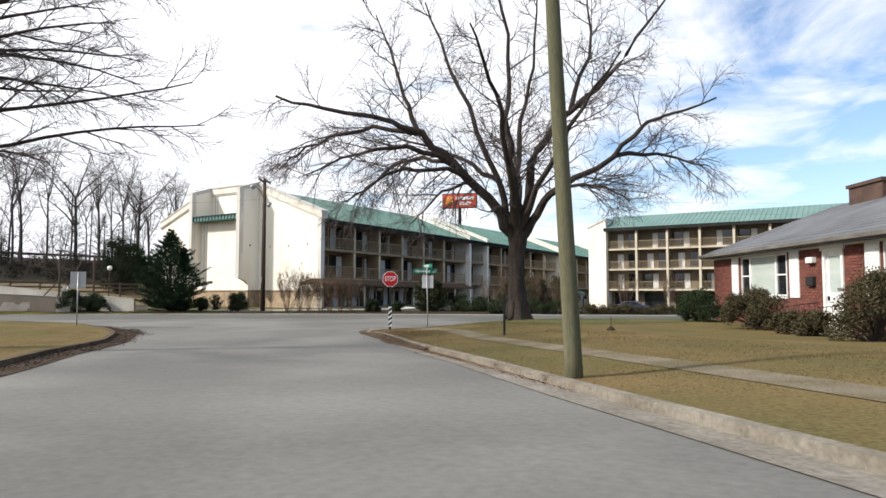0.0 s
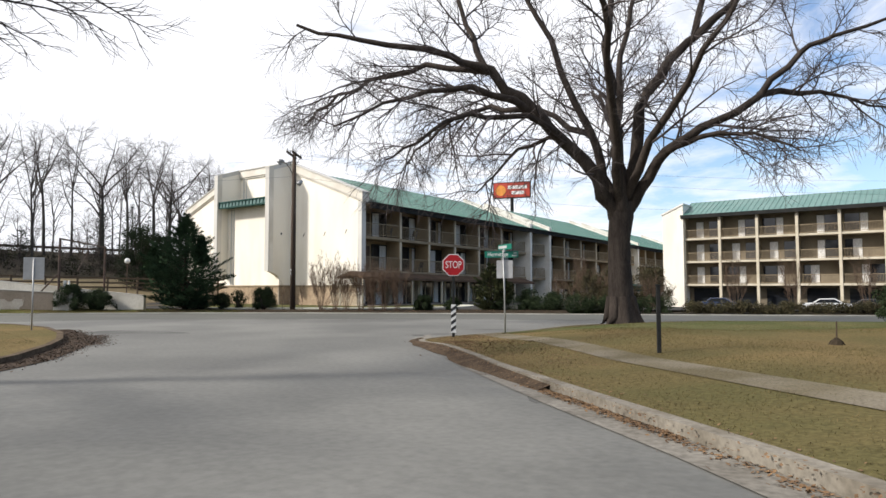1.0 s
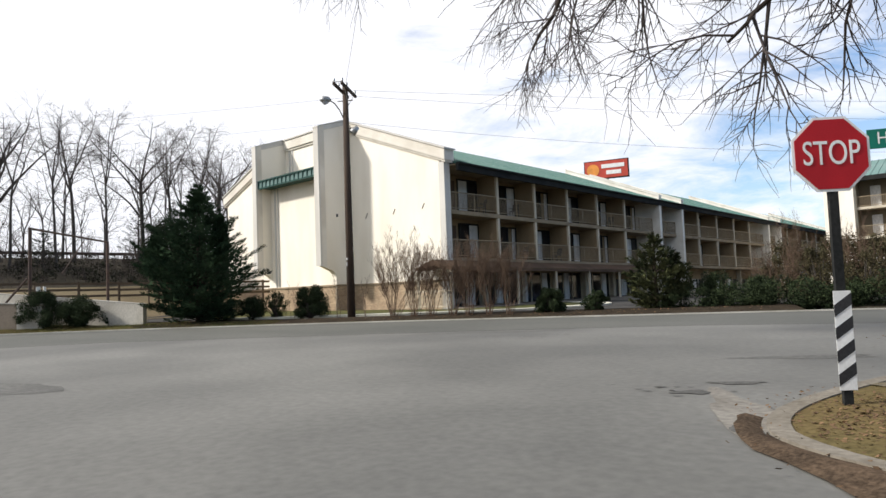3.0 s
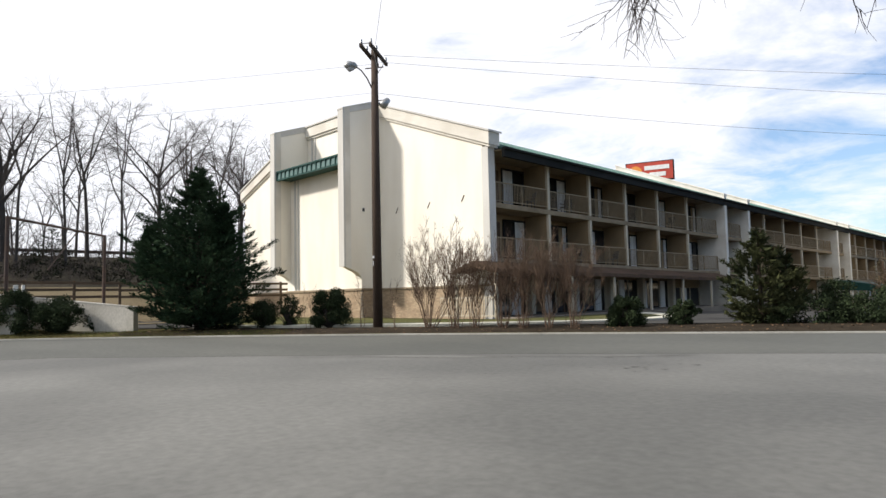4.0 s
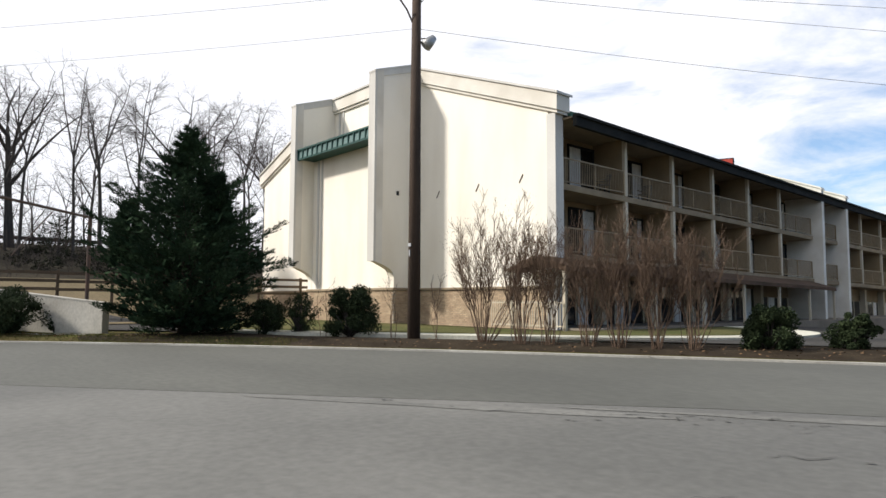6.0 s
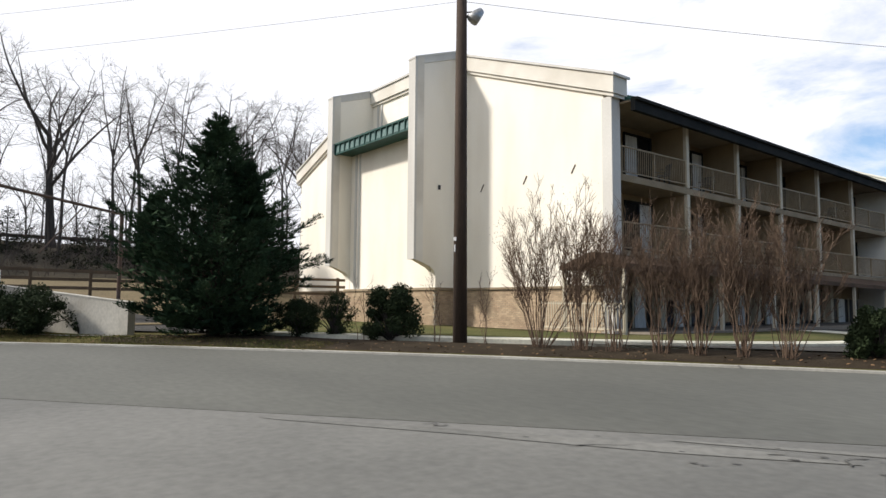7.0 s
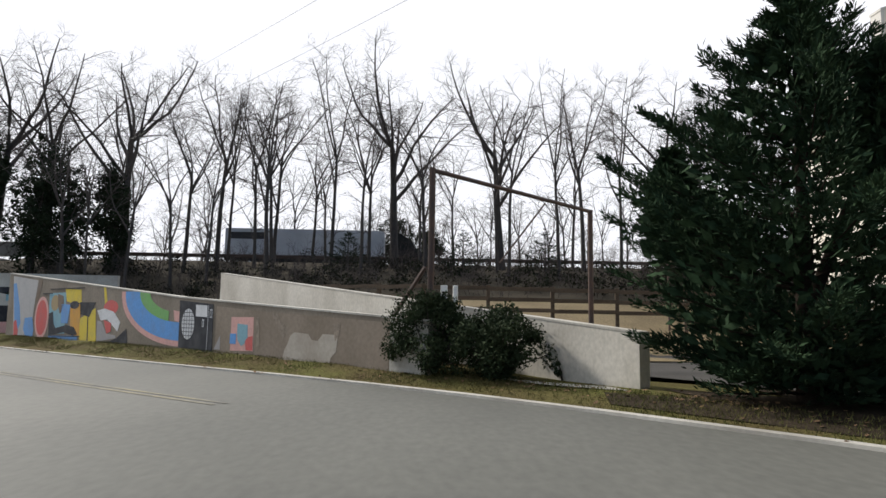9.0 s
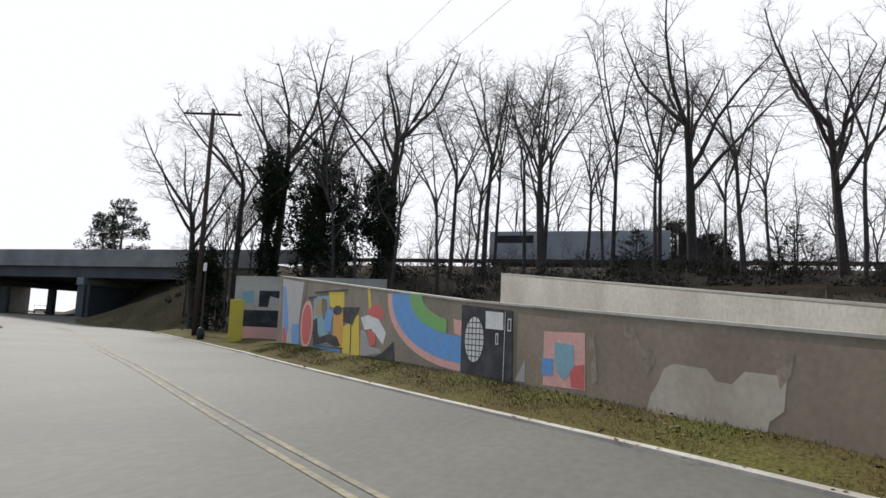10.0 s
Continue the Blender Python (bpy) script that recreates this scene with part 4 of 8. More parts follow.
    a, b, s, h = opens[1]
    door = part("door", MB().box(a + 0.12, b - 0.12, 0.06, 0.12, s, h - 0.1), M_WHITE, house, "white panelled front door")
    part("frame", MB().box(a, a + 0.13, -0.05, 0.14, s, h).box(b - 0.13, b, -0.05, 0.14, s, h).box(a - 0.1, b + 0.1, -0.08, 0.14, h - 0.13, h + 0.12), M_WHITE, door)
    part("door_glass", MB().box(a + 0.3, b - 0.3, 0.04, 0.07, s + 1.25, h - 0.35), M_BLIND, door)
    part("door_handle", MB().box(a + 0.2, a + 0.26, 0.0, 0.06, s + 0.95, s + 1.1), M_FASCIA, door)
    part("mail_box", MB().box(8.9, 9.4, -0.16, 0.0, 1.35, 1.7), M_FASCIA, house, bevel=0.02)
    part("porch_lamp", MB().box(9.0, 9.45, -0.2, 0.0, 2.2, 2.42), M_WHITE, house, bevel=0.03)
    part("step", MB().box(9.4, 11.8, -1.3, 0.0, -0.8, -0.3), M_CONC, house, bevel=0.02)
    part("step", MB().box(9.6, 11.6, -0.9, 0.0, -0.35, -0.13), M_CONC, house, bevel=0.02)
    for x in (9.5, 11.7):
        rl = MB().tube([(x, -1.2, -0.45), (x, -1.2, 0.6), (x, -0.05, 0.75)], 0.02, 6)
        for k in range(6):
            rl.tube([(x, -1.1 + k * 0.19, -0.3), (x, -1.1 + k * 0.19, 0.63 + 0.02 * k)], 0.01, 5)
        part("handrail", rl, M_BLACK, house)
    # brick courses on the parts of the front nearest the road
    me = MB().box(0, 0.265, 0, 0.02, 0, 0.085).mesh("brick")
    me.materials.append(M_REDBRICK)
    spans = [(-0.58, 1.75), (8.2, 9.75), (11.35, 12.4)]
    for k in range(28):
        z = -0.15 + k * 0.105
        for a, b in spans:
            x = a + (0.14 if k % 2 else 0.0)
            while x < b - 0.26:
                br = part("brick", me, M_REDBRICK, w)
                br.location = (x, -0.018, z)
                x += 0.28


M_GUTTERDK = mat("dark_house_gutter", (0.16, 0.15, 0.13), (0.11, 0.10, 0.09), 0.6, 1.0, 30, 0.05, spec=0.15)
M_BLIND = mat("pale_blind", (0.45, 0.50, 0.46), (0.36, 0.41, 0.38), 0.35, 0.6, 20, 0.02, stretch=(1, 1, 4))
build_house()


# bare trees ------------------------------------------------------------------------
def branch_path(rng, p, d, length, k, wander, lift):
    pts = [p.copy()]
    for i in range(k):
        d = (d + Vector((rng.uniform(-1, 1), rng.uniform(-1, 1), rng.uniform(-1, 1))) * wander + Vector((0, 0, lift))).normalized()
        p = p + d * (length / k)
        pts.append(p.copy())
    return pts


def sprout(rng, mb, pts, radii, level, spec):
    """Side branches along a path, each with its own smaller branches. spec[level]: count, length range, spread, wander, lift, sides."""
    if level >= len(spec):
        return
    cnt, lo, hi, spread, wander, lift, sides, start = spec[level]
    for j in range(cnt):
        s = start + (1 - start) * (j + rng.random()) / cnt
        f = s * (len(pts) - 1)
        i = min(int(f), len(pts) - 2)
        p = pts[i].lerp(pts[i + 1], f - i)
        r = radii[i] + (radii[i + 1] - radii[i]) * (f - i)
        t = (pts[i + 1] - pts[i]).normalized()
        side = t.orthogonal().normalized()
        side.rotate(Matrix.Rotation(rng.uniform(0, 2 * math.pi), 3, t))
        d = (t * math.cos(spread) + side * math.sin(spread)).normalized()
        ln = rng.uniform(lo, hi) * (1.15 - 0.6 * s)
        k = 5 if level == 0 else (4 if level == 1 else 3)
        q = branch_path(rng, p, d, ln, k, wander, lift)
        r0 = min(r * 0.7, 0.012 * ln + 0.004)
        rr = [r0 * (1 - 0.8 * i / k) + 0.0025 for i in range(k + 1)]
        mb.tube(q, rr, sides, False)
        sprout(rng, mb, q, rr, level + 1, spec)


def forest_tree(seed, height, spread, trunk_r, forks, fine=(8, 6, 5)):
    """Trunk mesh and crown mesh of a tall bare woodland tree."""
    rng = random.Random(seed)
    trunk, crown = MB(), MB()
    base = branch_path(rng, Vector((0, 0, -0.5)), Vector((rng.uniform(-0.06, 0.06), rng.uniform(-0.06, 0.06), 1)), height * 0.55, 7, 0.035, 0.02)
    rad = [trunk_r * (1.15 - 0.5 * i / 7) for i in range(8)]
    rad[0] *= 1.3
    trunk.tube(base, rad, 8, False)
    spec = [(fine[0], 1.8, 4.6, 0.95, 0.2, 0.03, 4, 0.25), (fine[1], 0.8, 2.1, 0.85, 0.24, 0.02, 3, 0.15), (fine[2], 0.35, 0.95, 0.8, 0.25, 0.0, 3, 0.15)]
    for i in range(forks):
        a = 2 * math.pi * (i + rng.random() * 0.6) / forks
        start = base[-1] if i < 3 else base[4 + rng.randrange(3)]
        d = Vector((math.cos(a) * spread, math.sin(a) * spread, 1.0)).normalized()
        ln = height * rng.uniform(0.36, 0.5)
        q = branch_path(rng, start, d, ln, 7, 0.16, 0.05)
        rr = [trunk_r * 0.5 * (1 - 0.85 * k / 7) + 0.012 for k in range(8)]
        crown.tube(q, rr, 6, False)
        sprout(rng, crown, q, rr, 0, spec)
    # stray low branches
    for i in range(5):
        b = base[2 + rng.randrange(5)]
        q = branch_path(rng, b, Vector((rng.uniform(-1, 1), rng.uniform(-1, 1), 0.5)).normalized(), rng.uniform(2, 4), 5, 0.15, 0.06)
        rr = [0.05 * (1 - 0.16 * k) for k in range(6)]
        crown.tube(q, rr, 4, False)
        sprout(rng, crown, q, rr, 1, spec)
    t, c = fast_mesh("trunk", trunk, True), fast_mesh("crown", crown, True)
    t.materials.append(M_DARKBARK); c.materials.append(M_TWIGDK)
    return t, c


M_TWIGDK = mat("woodland_twig", (0.085, 0.07, 0.062), (0.05, 0.042, 0.038), 0.95, 1.0, 10, 0.1)
KINDS = [forest_tree(11, 20, 0.5, 0.22, 5), forest_tree(12, 21, 0.75, 0.28, 7), forest_tree(13, 19, 0.32, 0.17, 4), forest_tree(14, 22, 0.85, 0.36, 8), forest_tree(15, 17, 0.45, 0.18, 5)]
KINDS += [forest_tree(16, 20, 0.5, 0.2, 5, (7, 4, 3)), forest_tree(17, 19, 0.35, 0.16, 4, (7, 4, 3)), forest_tree(18, 17, 0.45, 0.17, 5, (7, 4, 3))]


def tree_at(kind, x, y, scale=1.0, turn=0.0, label="tall bare woodland tree on the bank", sink=0.0):
    t = thing("bare_tree", Matrix.Translation((x, y, land_z(x, y) - sink)) @ Matrix.Rotation(turn, 4, "Z") @ Matrix.Diagonal((scale, scale, scale, 1)), label, "tree", "woodland trees")
    part("trunk", KINDS[kind][0], M_DARKBARK, t)
    part("crown", KINDS[kind][1], M_TWIGDK, t)
    return t


rng = random.Random(3)
# the ones that stand out along the bank
for kind, y, h in ((3, -15.5, 0.95), (1, -11.4, 1.1), (3, -7.4, 1.12), (1, -3.2, 1.05), (3, 3.3, 1.08), (4, 8.6, 1.02), (0, 11.3, 1.0), (2, 14.3, 0.95), (4, 15.9, 1.0), (2, 20.7, 1.05), (4, 24.0, 0.95), (3, 26.1, 1.0), (4, 28.3, 0.75), (3, 35.2, 0.95), (0, 42.3, 0.95), (2, 45.5, 0.98), (1, 49.8, 0.95), (0, 53.1, 0.95), (2, 56.5, 1.0), (1, 59.5, 0.95), (0, 65, 0.92)):
    tree_at(kind, -95 + rng.uniform(-0.8, 0.8), y, h * 0.91, rng.uniform(0, 6.28), sink=0.4)
# the thicket towards the bridge
for i in range(20):
    x, y = rng.uniform(-100, -88), rng.uniform(-31, -9)
    u, v = UV(x, y)
    if v > line_v(FAR_EDGE, u) + 3.5:
        tree_at(rng.choice((5, 6, 7)), x, y, rng.uniform(0.5, 0.8), rng.uniform(0, 6.28), "bare thicket tree by the bridge end", 0.3)
# the thinner wood behind and beside them
for i in range(84):
    y = -13 + i * 1.12 + rng.uniform(-1.0, 1.0)
    x = rng.choice((-89, -92, -99, -127, -132, -138, -143)) + rng.uniform(-1.5, 1.5)
    tree_at(rng.choice((5, 6, 7, 6)), x, y, rng.uniform(0.6, 0.9), rng.uniform(0, 6.28), sink=0.4)


# foliage clumps ----------------------------------------------------------------------
def leaf_cloud(rng, mb, centres, size, per, flat=0.0, droop=0.0):
    """Many small leaf blades scattered round the centres (position, radius)."""
    for c, r in centres:
        for _ in range(per):
            d = Vector((rng.gauss(0, 1), rng.gauss(0, 1), rng.gauss(0, 1) * (1 - flat)))
            d = d.normalized() * r * rng.random() ** 0.4
            p = c + d
            a = Vector((rng.uniform(-1, 1), rng.uniform(-1, 1), rng.uniform(-1, 1) - droop)).normalized()
            b = a.orthogonal().normalized()
            b.rotate(Matrix.Rotation(rng.uniform(0, 6.28), 3, a))
            s = size * rng.uniform(0.6, 1.3)
            mb.add([p - a * s, p + b * s * 0.45, p + a * s, p - b * s * 0.45], [(0, 1, 2, 3)])


CEDAR_SHAPE = [(0.0, 0.55), (0.08, 0.72), (0.18, 0.9), (0.31, 1.0), (0.41, 0.98), (0.52, 0.8), (0.62, 0.62), (0.74, 0.42), (0.87, 0.2), (0.94, 0.09), (1.0, 0.02), (2, 0)]


def cedar_mesh(seed, height, radius, whorls=13, per=7, leaders=(), sprays=46, fill=700):
    """A broad evergreen with several leaders: whorls of boughs, each a flat tapering plume of feathery sprays."""
    rng = random.Random(seed)
    wood, leaf = MB(), MB()

    def blade(c, o, s, wide):
        b = o.orthogonal().normalized()
        b.rotate(Matrix.Rotation(rng.uniform(0, 6.28), 3, o))
        leaf.add([c, c + o * s * 0.45 + b * s * wide, c + o * s, c + o * s * 0.45 - b * s * wide], [(0, 1, 2, 3)])

    for x0, y0, z0, top, rad, tiers in [(0, 0, 0.0, height, radius, whorls)] + list(leaders):
        tall = top - z0
        wood.tube([(x0 * 0.1, y0 * 0.1, max(z0 - 1.5, -0.2)), (x0, y0, z0 + tall * 0.45), (x0, y0, top * 0.99)], [0.05 + 0.024 * tall, 0.03 + 0.008 * tall, 0.012], 7, False)
        for w in range(tiers):
            fw = ((w + 0.3) / tiers) ** 0.92
            n = max(4, int(per * (1.25 - 0.55 * fw)))
            turn = rng.uniform(0, 6.28)
            for i in range(n):
                f = min(0.98, max(0.01, fw + rng.uniform(-0.5, 0.5) / tiers))
                a = turn + 6.283 * i / n + rng.uniform(-0.25, 0.25)
                env = max(rad * line_v(CEDAR_SHAPE, f) * rng.uniform(0.66, 1.06), 0.1)
                d = Vector((math.cos(a), math.sin(a), -0.05 + 0.34 * f - 0.12 * smooth01((0.2 - f) / 0.2) + rng.uniform(-0.1, 0.1))).normalized()
                q = branch_path(rng, Vector((x0, y0, z0 + tall * (0.035 + 0.92 * f) - (0.12 - 0.06 * f) * env)), d, env, 7, 0.05, 0.06)
                wood.tube(q[:6], [0.02 * (1 - f) + 0.009 - 0.0015 * k for k in range(6)], 3, False)
                side = Vector((-math.sin(a), math.cos(a), 0))
                wmax = min(0.9, 0.07 + 0.34 * env)
                for j in range(int(sprays * (0.14 + 0.86 * env / radius))):
                    s = 0.16 + 0.84 * rng.random() ** 0.8
                    k = min(6, int(s * 7))
                    start = q[k].lerp(q[k + 1], s * 7 - k)
                    t = (q[k + 1] - q[k]).normalized()
                    ll = wmax * (1.12 - s) * rng.uniform(0.55, 1.15) + 0.08
                    lr = 1 if j % 2 else -1
                    ld = (t * rng.uniform(0.7, 1.2) + side * lr * rng.uniform(0.1, 1.0) + Vector((0, 0, rng.uniform(-0.2, 0.75)))).normalized()
                    m = 7 + int(ll * 9)
                    for b in range(m):
                        c = start + ld * ll * (b + rng.random()) / m + Vector((rng.gauss(0, 0.028), rng.gauss(0, 0.028), rng.gauss(0, 0.02)))
                        o = (ld + Vector((rng.gauss(0, 0.38), rng.gauss(0, 0.38), rng.gauss(0.1, 0.3)))).normalized()
                        blade(c, o, rng.uniform(0.07, 0.16), 0.12)
        # the thick inside
        for i in range(int(fill * rad)):
            f = rng.random() ** 1.7
            r = rad * 0.68 * line_v(CEDAR_SHAPE, f) * rng.random() ** 0.6
            a = rng.uniform(0, 6.28)
            c = Vector((x0 + math.cos(a) * r, y0 + math.sin(a) * r, z0 + tall * (0.05 + 0.85 * f)))
            blade(c, Vector((math.cos(a) + rng.gauss(0, 0.5), math.sin(a) + rng.gauss(0, 0.5), rng.gauss(0.5, 0.5))).normalized(), rng.uniform(0.2, 0.36), 0.2)
    return fast_mesh("trunk", wood, True), fast_mesh("foliage", leaf)


def cedar(p, height, radius, seed, label, leaders, material, whorls=15, per=12, sprays=74, fill=1000):
    t = thing("cedar_tree", at(p, STREET), label, "tree")
    w, l = cedar_mesh(seed, height, radius, whorls, per, leaders, sprays, fill)
    part("trunk", w, M_CEDARWOOD, t)
    part("foliage", l, material, t)


M_CEDARWOOD = mat("cedar_bark", (0.035, 0.026, 0.02), (0.02, 0.016, 0.013), 0.95, 2.5, 14, 0.5, spec=0.05)
cedar(Vector((-48.82, 33.68, 0.0)), 7.35, 3.5, 21, "broad dark green cedar beside the road", [(1.3, -0.2, 3.2, 5.4, 0.5, 5), (-2.4, 0.0, 2.5, 4.7, 0.75, 6)], M_CEDAR, per=11, sprays=70, fill=1500)
cedar(W(-2.0, 54.7, -0.02), 3.5, 1.7, 22, "olive green cedar in the planting bed", [(0.9, 0.2, 0.4, 2.5, 0.8, 4)], M_CEDAR2, 9, 7, 42, 500)


def shrub(name, p, r, h, seed, material, label, leaf=0.05, lumps=26, per=150, group="", stems=True):
    rng = random.Random(seed)
    t = thing(name, at(p), label, "shrub", group)
    w, l = MB(), MB()
    cs = []
    per = int(per * 0.7)
    for i in range(int(lumps * 1.5)):
        a, f = rng.uniform(0, 6.28), rng.random() ** 0.5
        zz = h * (0.1 + 0.82 * rng.random())
        env = r * math.sin(math.pi * min(0.92, max(0.28, zz / h * 0.72 + 0.2))) * 0.95 * rng.uniform(0.75, 1.15)
        c = Vector((math.cos(a) * env * f, math.sin(a) * env * f, zz))
        cs.append((c, r * rng.uniform(0.14, 0.34)))
        if stems:
            w.tube([(0, 0, -0.05), (c.x * 0.4, c.y * 0.4, zz * 0.5), tuple(c)], [0.03, 0.02, 0.008], 4, False)
    leaf_cloud(rng, l, cs, leaf, per)
    if stems:
        part("stem", fast_mesh("stem", w), M_DARKBARK, t)
    part("foliage", fast_mesh("foliage", l), material, t)
    return t


shrub("evergreen_shrub", W(-31.0, 51.9, 0.12), 1.2, 1.75, 31, M_HOLLY, "rounded dark evergreen shrub by the concrete wall", 0.042, 38, 480)
shrub("evergreen_shrub", W(-29.55, 52.6, 0.1), 1.1, 1.4, 32, M_HOLLY, "rounded dark evergreen shrub by the concrete wall", 0.042, 34, 460)
shrub("evergreen_shrub", W(-28.6, 53.6, 0.08), 0.3, 0.6, 33, M_HOLLY, "small evergreen seedling shrub", 0.035, 12, 110)
shrub("evergreen_shrub", W(-21.7, 55.6, 0.05), 0.8, 1.15, 34, M_HOLLY, "low dark evergreen shrub in the bed", 0.038, 28, 300)
shrub("evergreen_shrub", W(-20.7, 56.0, 0.05), 0.7, 1.5, 35, M_HOLLY, "upright loose evergreen shrub in the bed", 0.038, 26, 170)
shrub("evergreen_shrub", W(-18.5, 55.4, 0.05), 1.0, 1.6, 36, M_HOLLY, "rounded dark evergreen shrub in the bed", 0.042, 38, 480)
shrub("evergreen_shrub", W(-6.6, 53.6, 0.0), 0.72, 1.1, 37, M_HOLLY, "low dark juniper mound in the bed", 0.042, 34, 460)
shrub("evergreen_shrub", W(-4.6, 54.3, 0.0), 0.55, 0.95, 38, M_HOLLY, "low dark juniper mound in the bed", 0.04, 26, 300)


def myrtle(p, h, r, stems, seed, label="bare multi-stemmed crape myrtle with dry seed heads", pods=True):
    """Vase of bare stems that arch out and then rise, with fine twiggy tips."""
    rng = random.Random(seed)
    t = thing("crape_myrtle", at(p), label, "shrub", "bare shrubs along the road")
    l = MB()
    for i in range(stems):
        w = MB()
        a = 2.4 * i + rng.uniform(-0.5, 0.5)
        reach = r * (0.08 + 0.92 * ((i * 0.618) % 1.0)) * rng.uniform(0.8, 1.1)
        tall = h * rng.uniform(0.66, 1.0) * (1.0 - 0.22 * reach / r)
        s = Vector((math.cos(a), math.sin(a), 0)) * rng.uniform(0.02, 0.2)
        bow, sway = rng.uniform(0.75, 1.5), rng.uniform(0, 6.28)
        q = []
        for k in range(10):
            f = k / 9
            out = reach * f ** bow
            kink = Vector((rng.gauss(0, 0.022), rng.gauss(0, 0.022), 0)) * (f > 0)
            q.append(s + Vector((math.cos(a) * out + 0.09 * math.sin(4.5 * f + sway) * f, math.sin(a) * out + 0.09 * math.cos(4.5 * f + sway) * f, tall * f)) + kink)
        thick = rng.uniform(0.007, 0.0135)
        rr = [thick * (1 - 0.095 * k) + 0.002 for k in range(10)]
        w.tube(q, rr, 5, False)
        if pods:
            sprout(rng, w, q, rr, 0, [(10, 0.35, 1.0, 0.45, 0.12, 0.12, 3, 0.34), (5, 0.18, 0.45, 0.5, 0.16, 0.08, 3, 0.3)])
        else:
            sprout(rng, w, q, rr, 0, [(6, 0.3, 0.7, 0.5, 0.12, 0.06, 3, 0.3), (2, 0.15, 0.3, 0.5, 0.15, 0.05, 3, 0.3)])
        part("stem", fast_mesh("stem", w, True), M_MYRTLE, t)
        if pods:
            for k in range(6, 10):
                leaf_cloud(rng, l, [(q[k] + Vector((rng.gauss(0, 0.2), rng.gauss(0, 0.2), rng.gauss(0.1, 0.15))), 0.2)], 0.02, 9)
    if pods:
        tagged(part("seed_head", fast_mesh("seed_head", l), M_MYRTLE, t), kind="stuff")


for i, (u, v, h, r, n) in enumerate(((-13.75, 53.9, 4.0, 1.9, 19), (-12.65, 53.6, 4.1, 1.0, 14), (-11.9, 53.5, 3.5, 0.85, 11), (-10.9, 53.4, 3.6, 0.95, 13), (-10.1, 53.3, 3.5, 0.9, 14), (-9.2, 53.2, 3.5, 0.95, 14), (-8.35, 53.1, 3.4, 0.95, 13))):
    myrtle(W(u, v, 0.0), h, r, int(n * 1.5), 50 + i)
for i, (u, v, h) in enumerate(((-19.4, 55.4, 2.0), (-17.0, 55.2, 2.2), (-15.2, 54.2, 1.9), (-23.0, 56.0, 1.3))):
    myrtle(W(u, v, 0.02), h, 0.4, 3, 70 + i, "thin bare sapling in the bed", False)


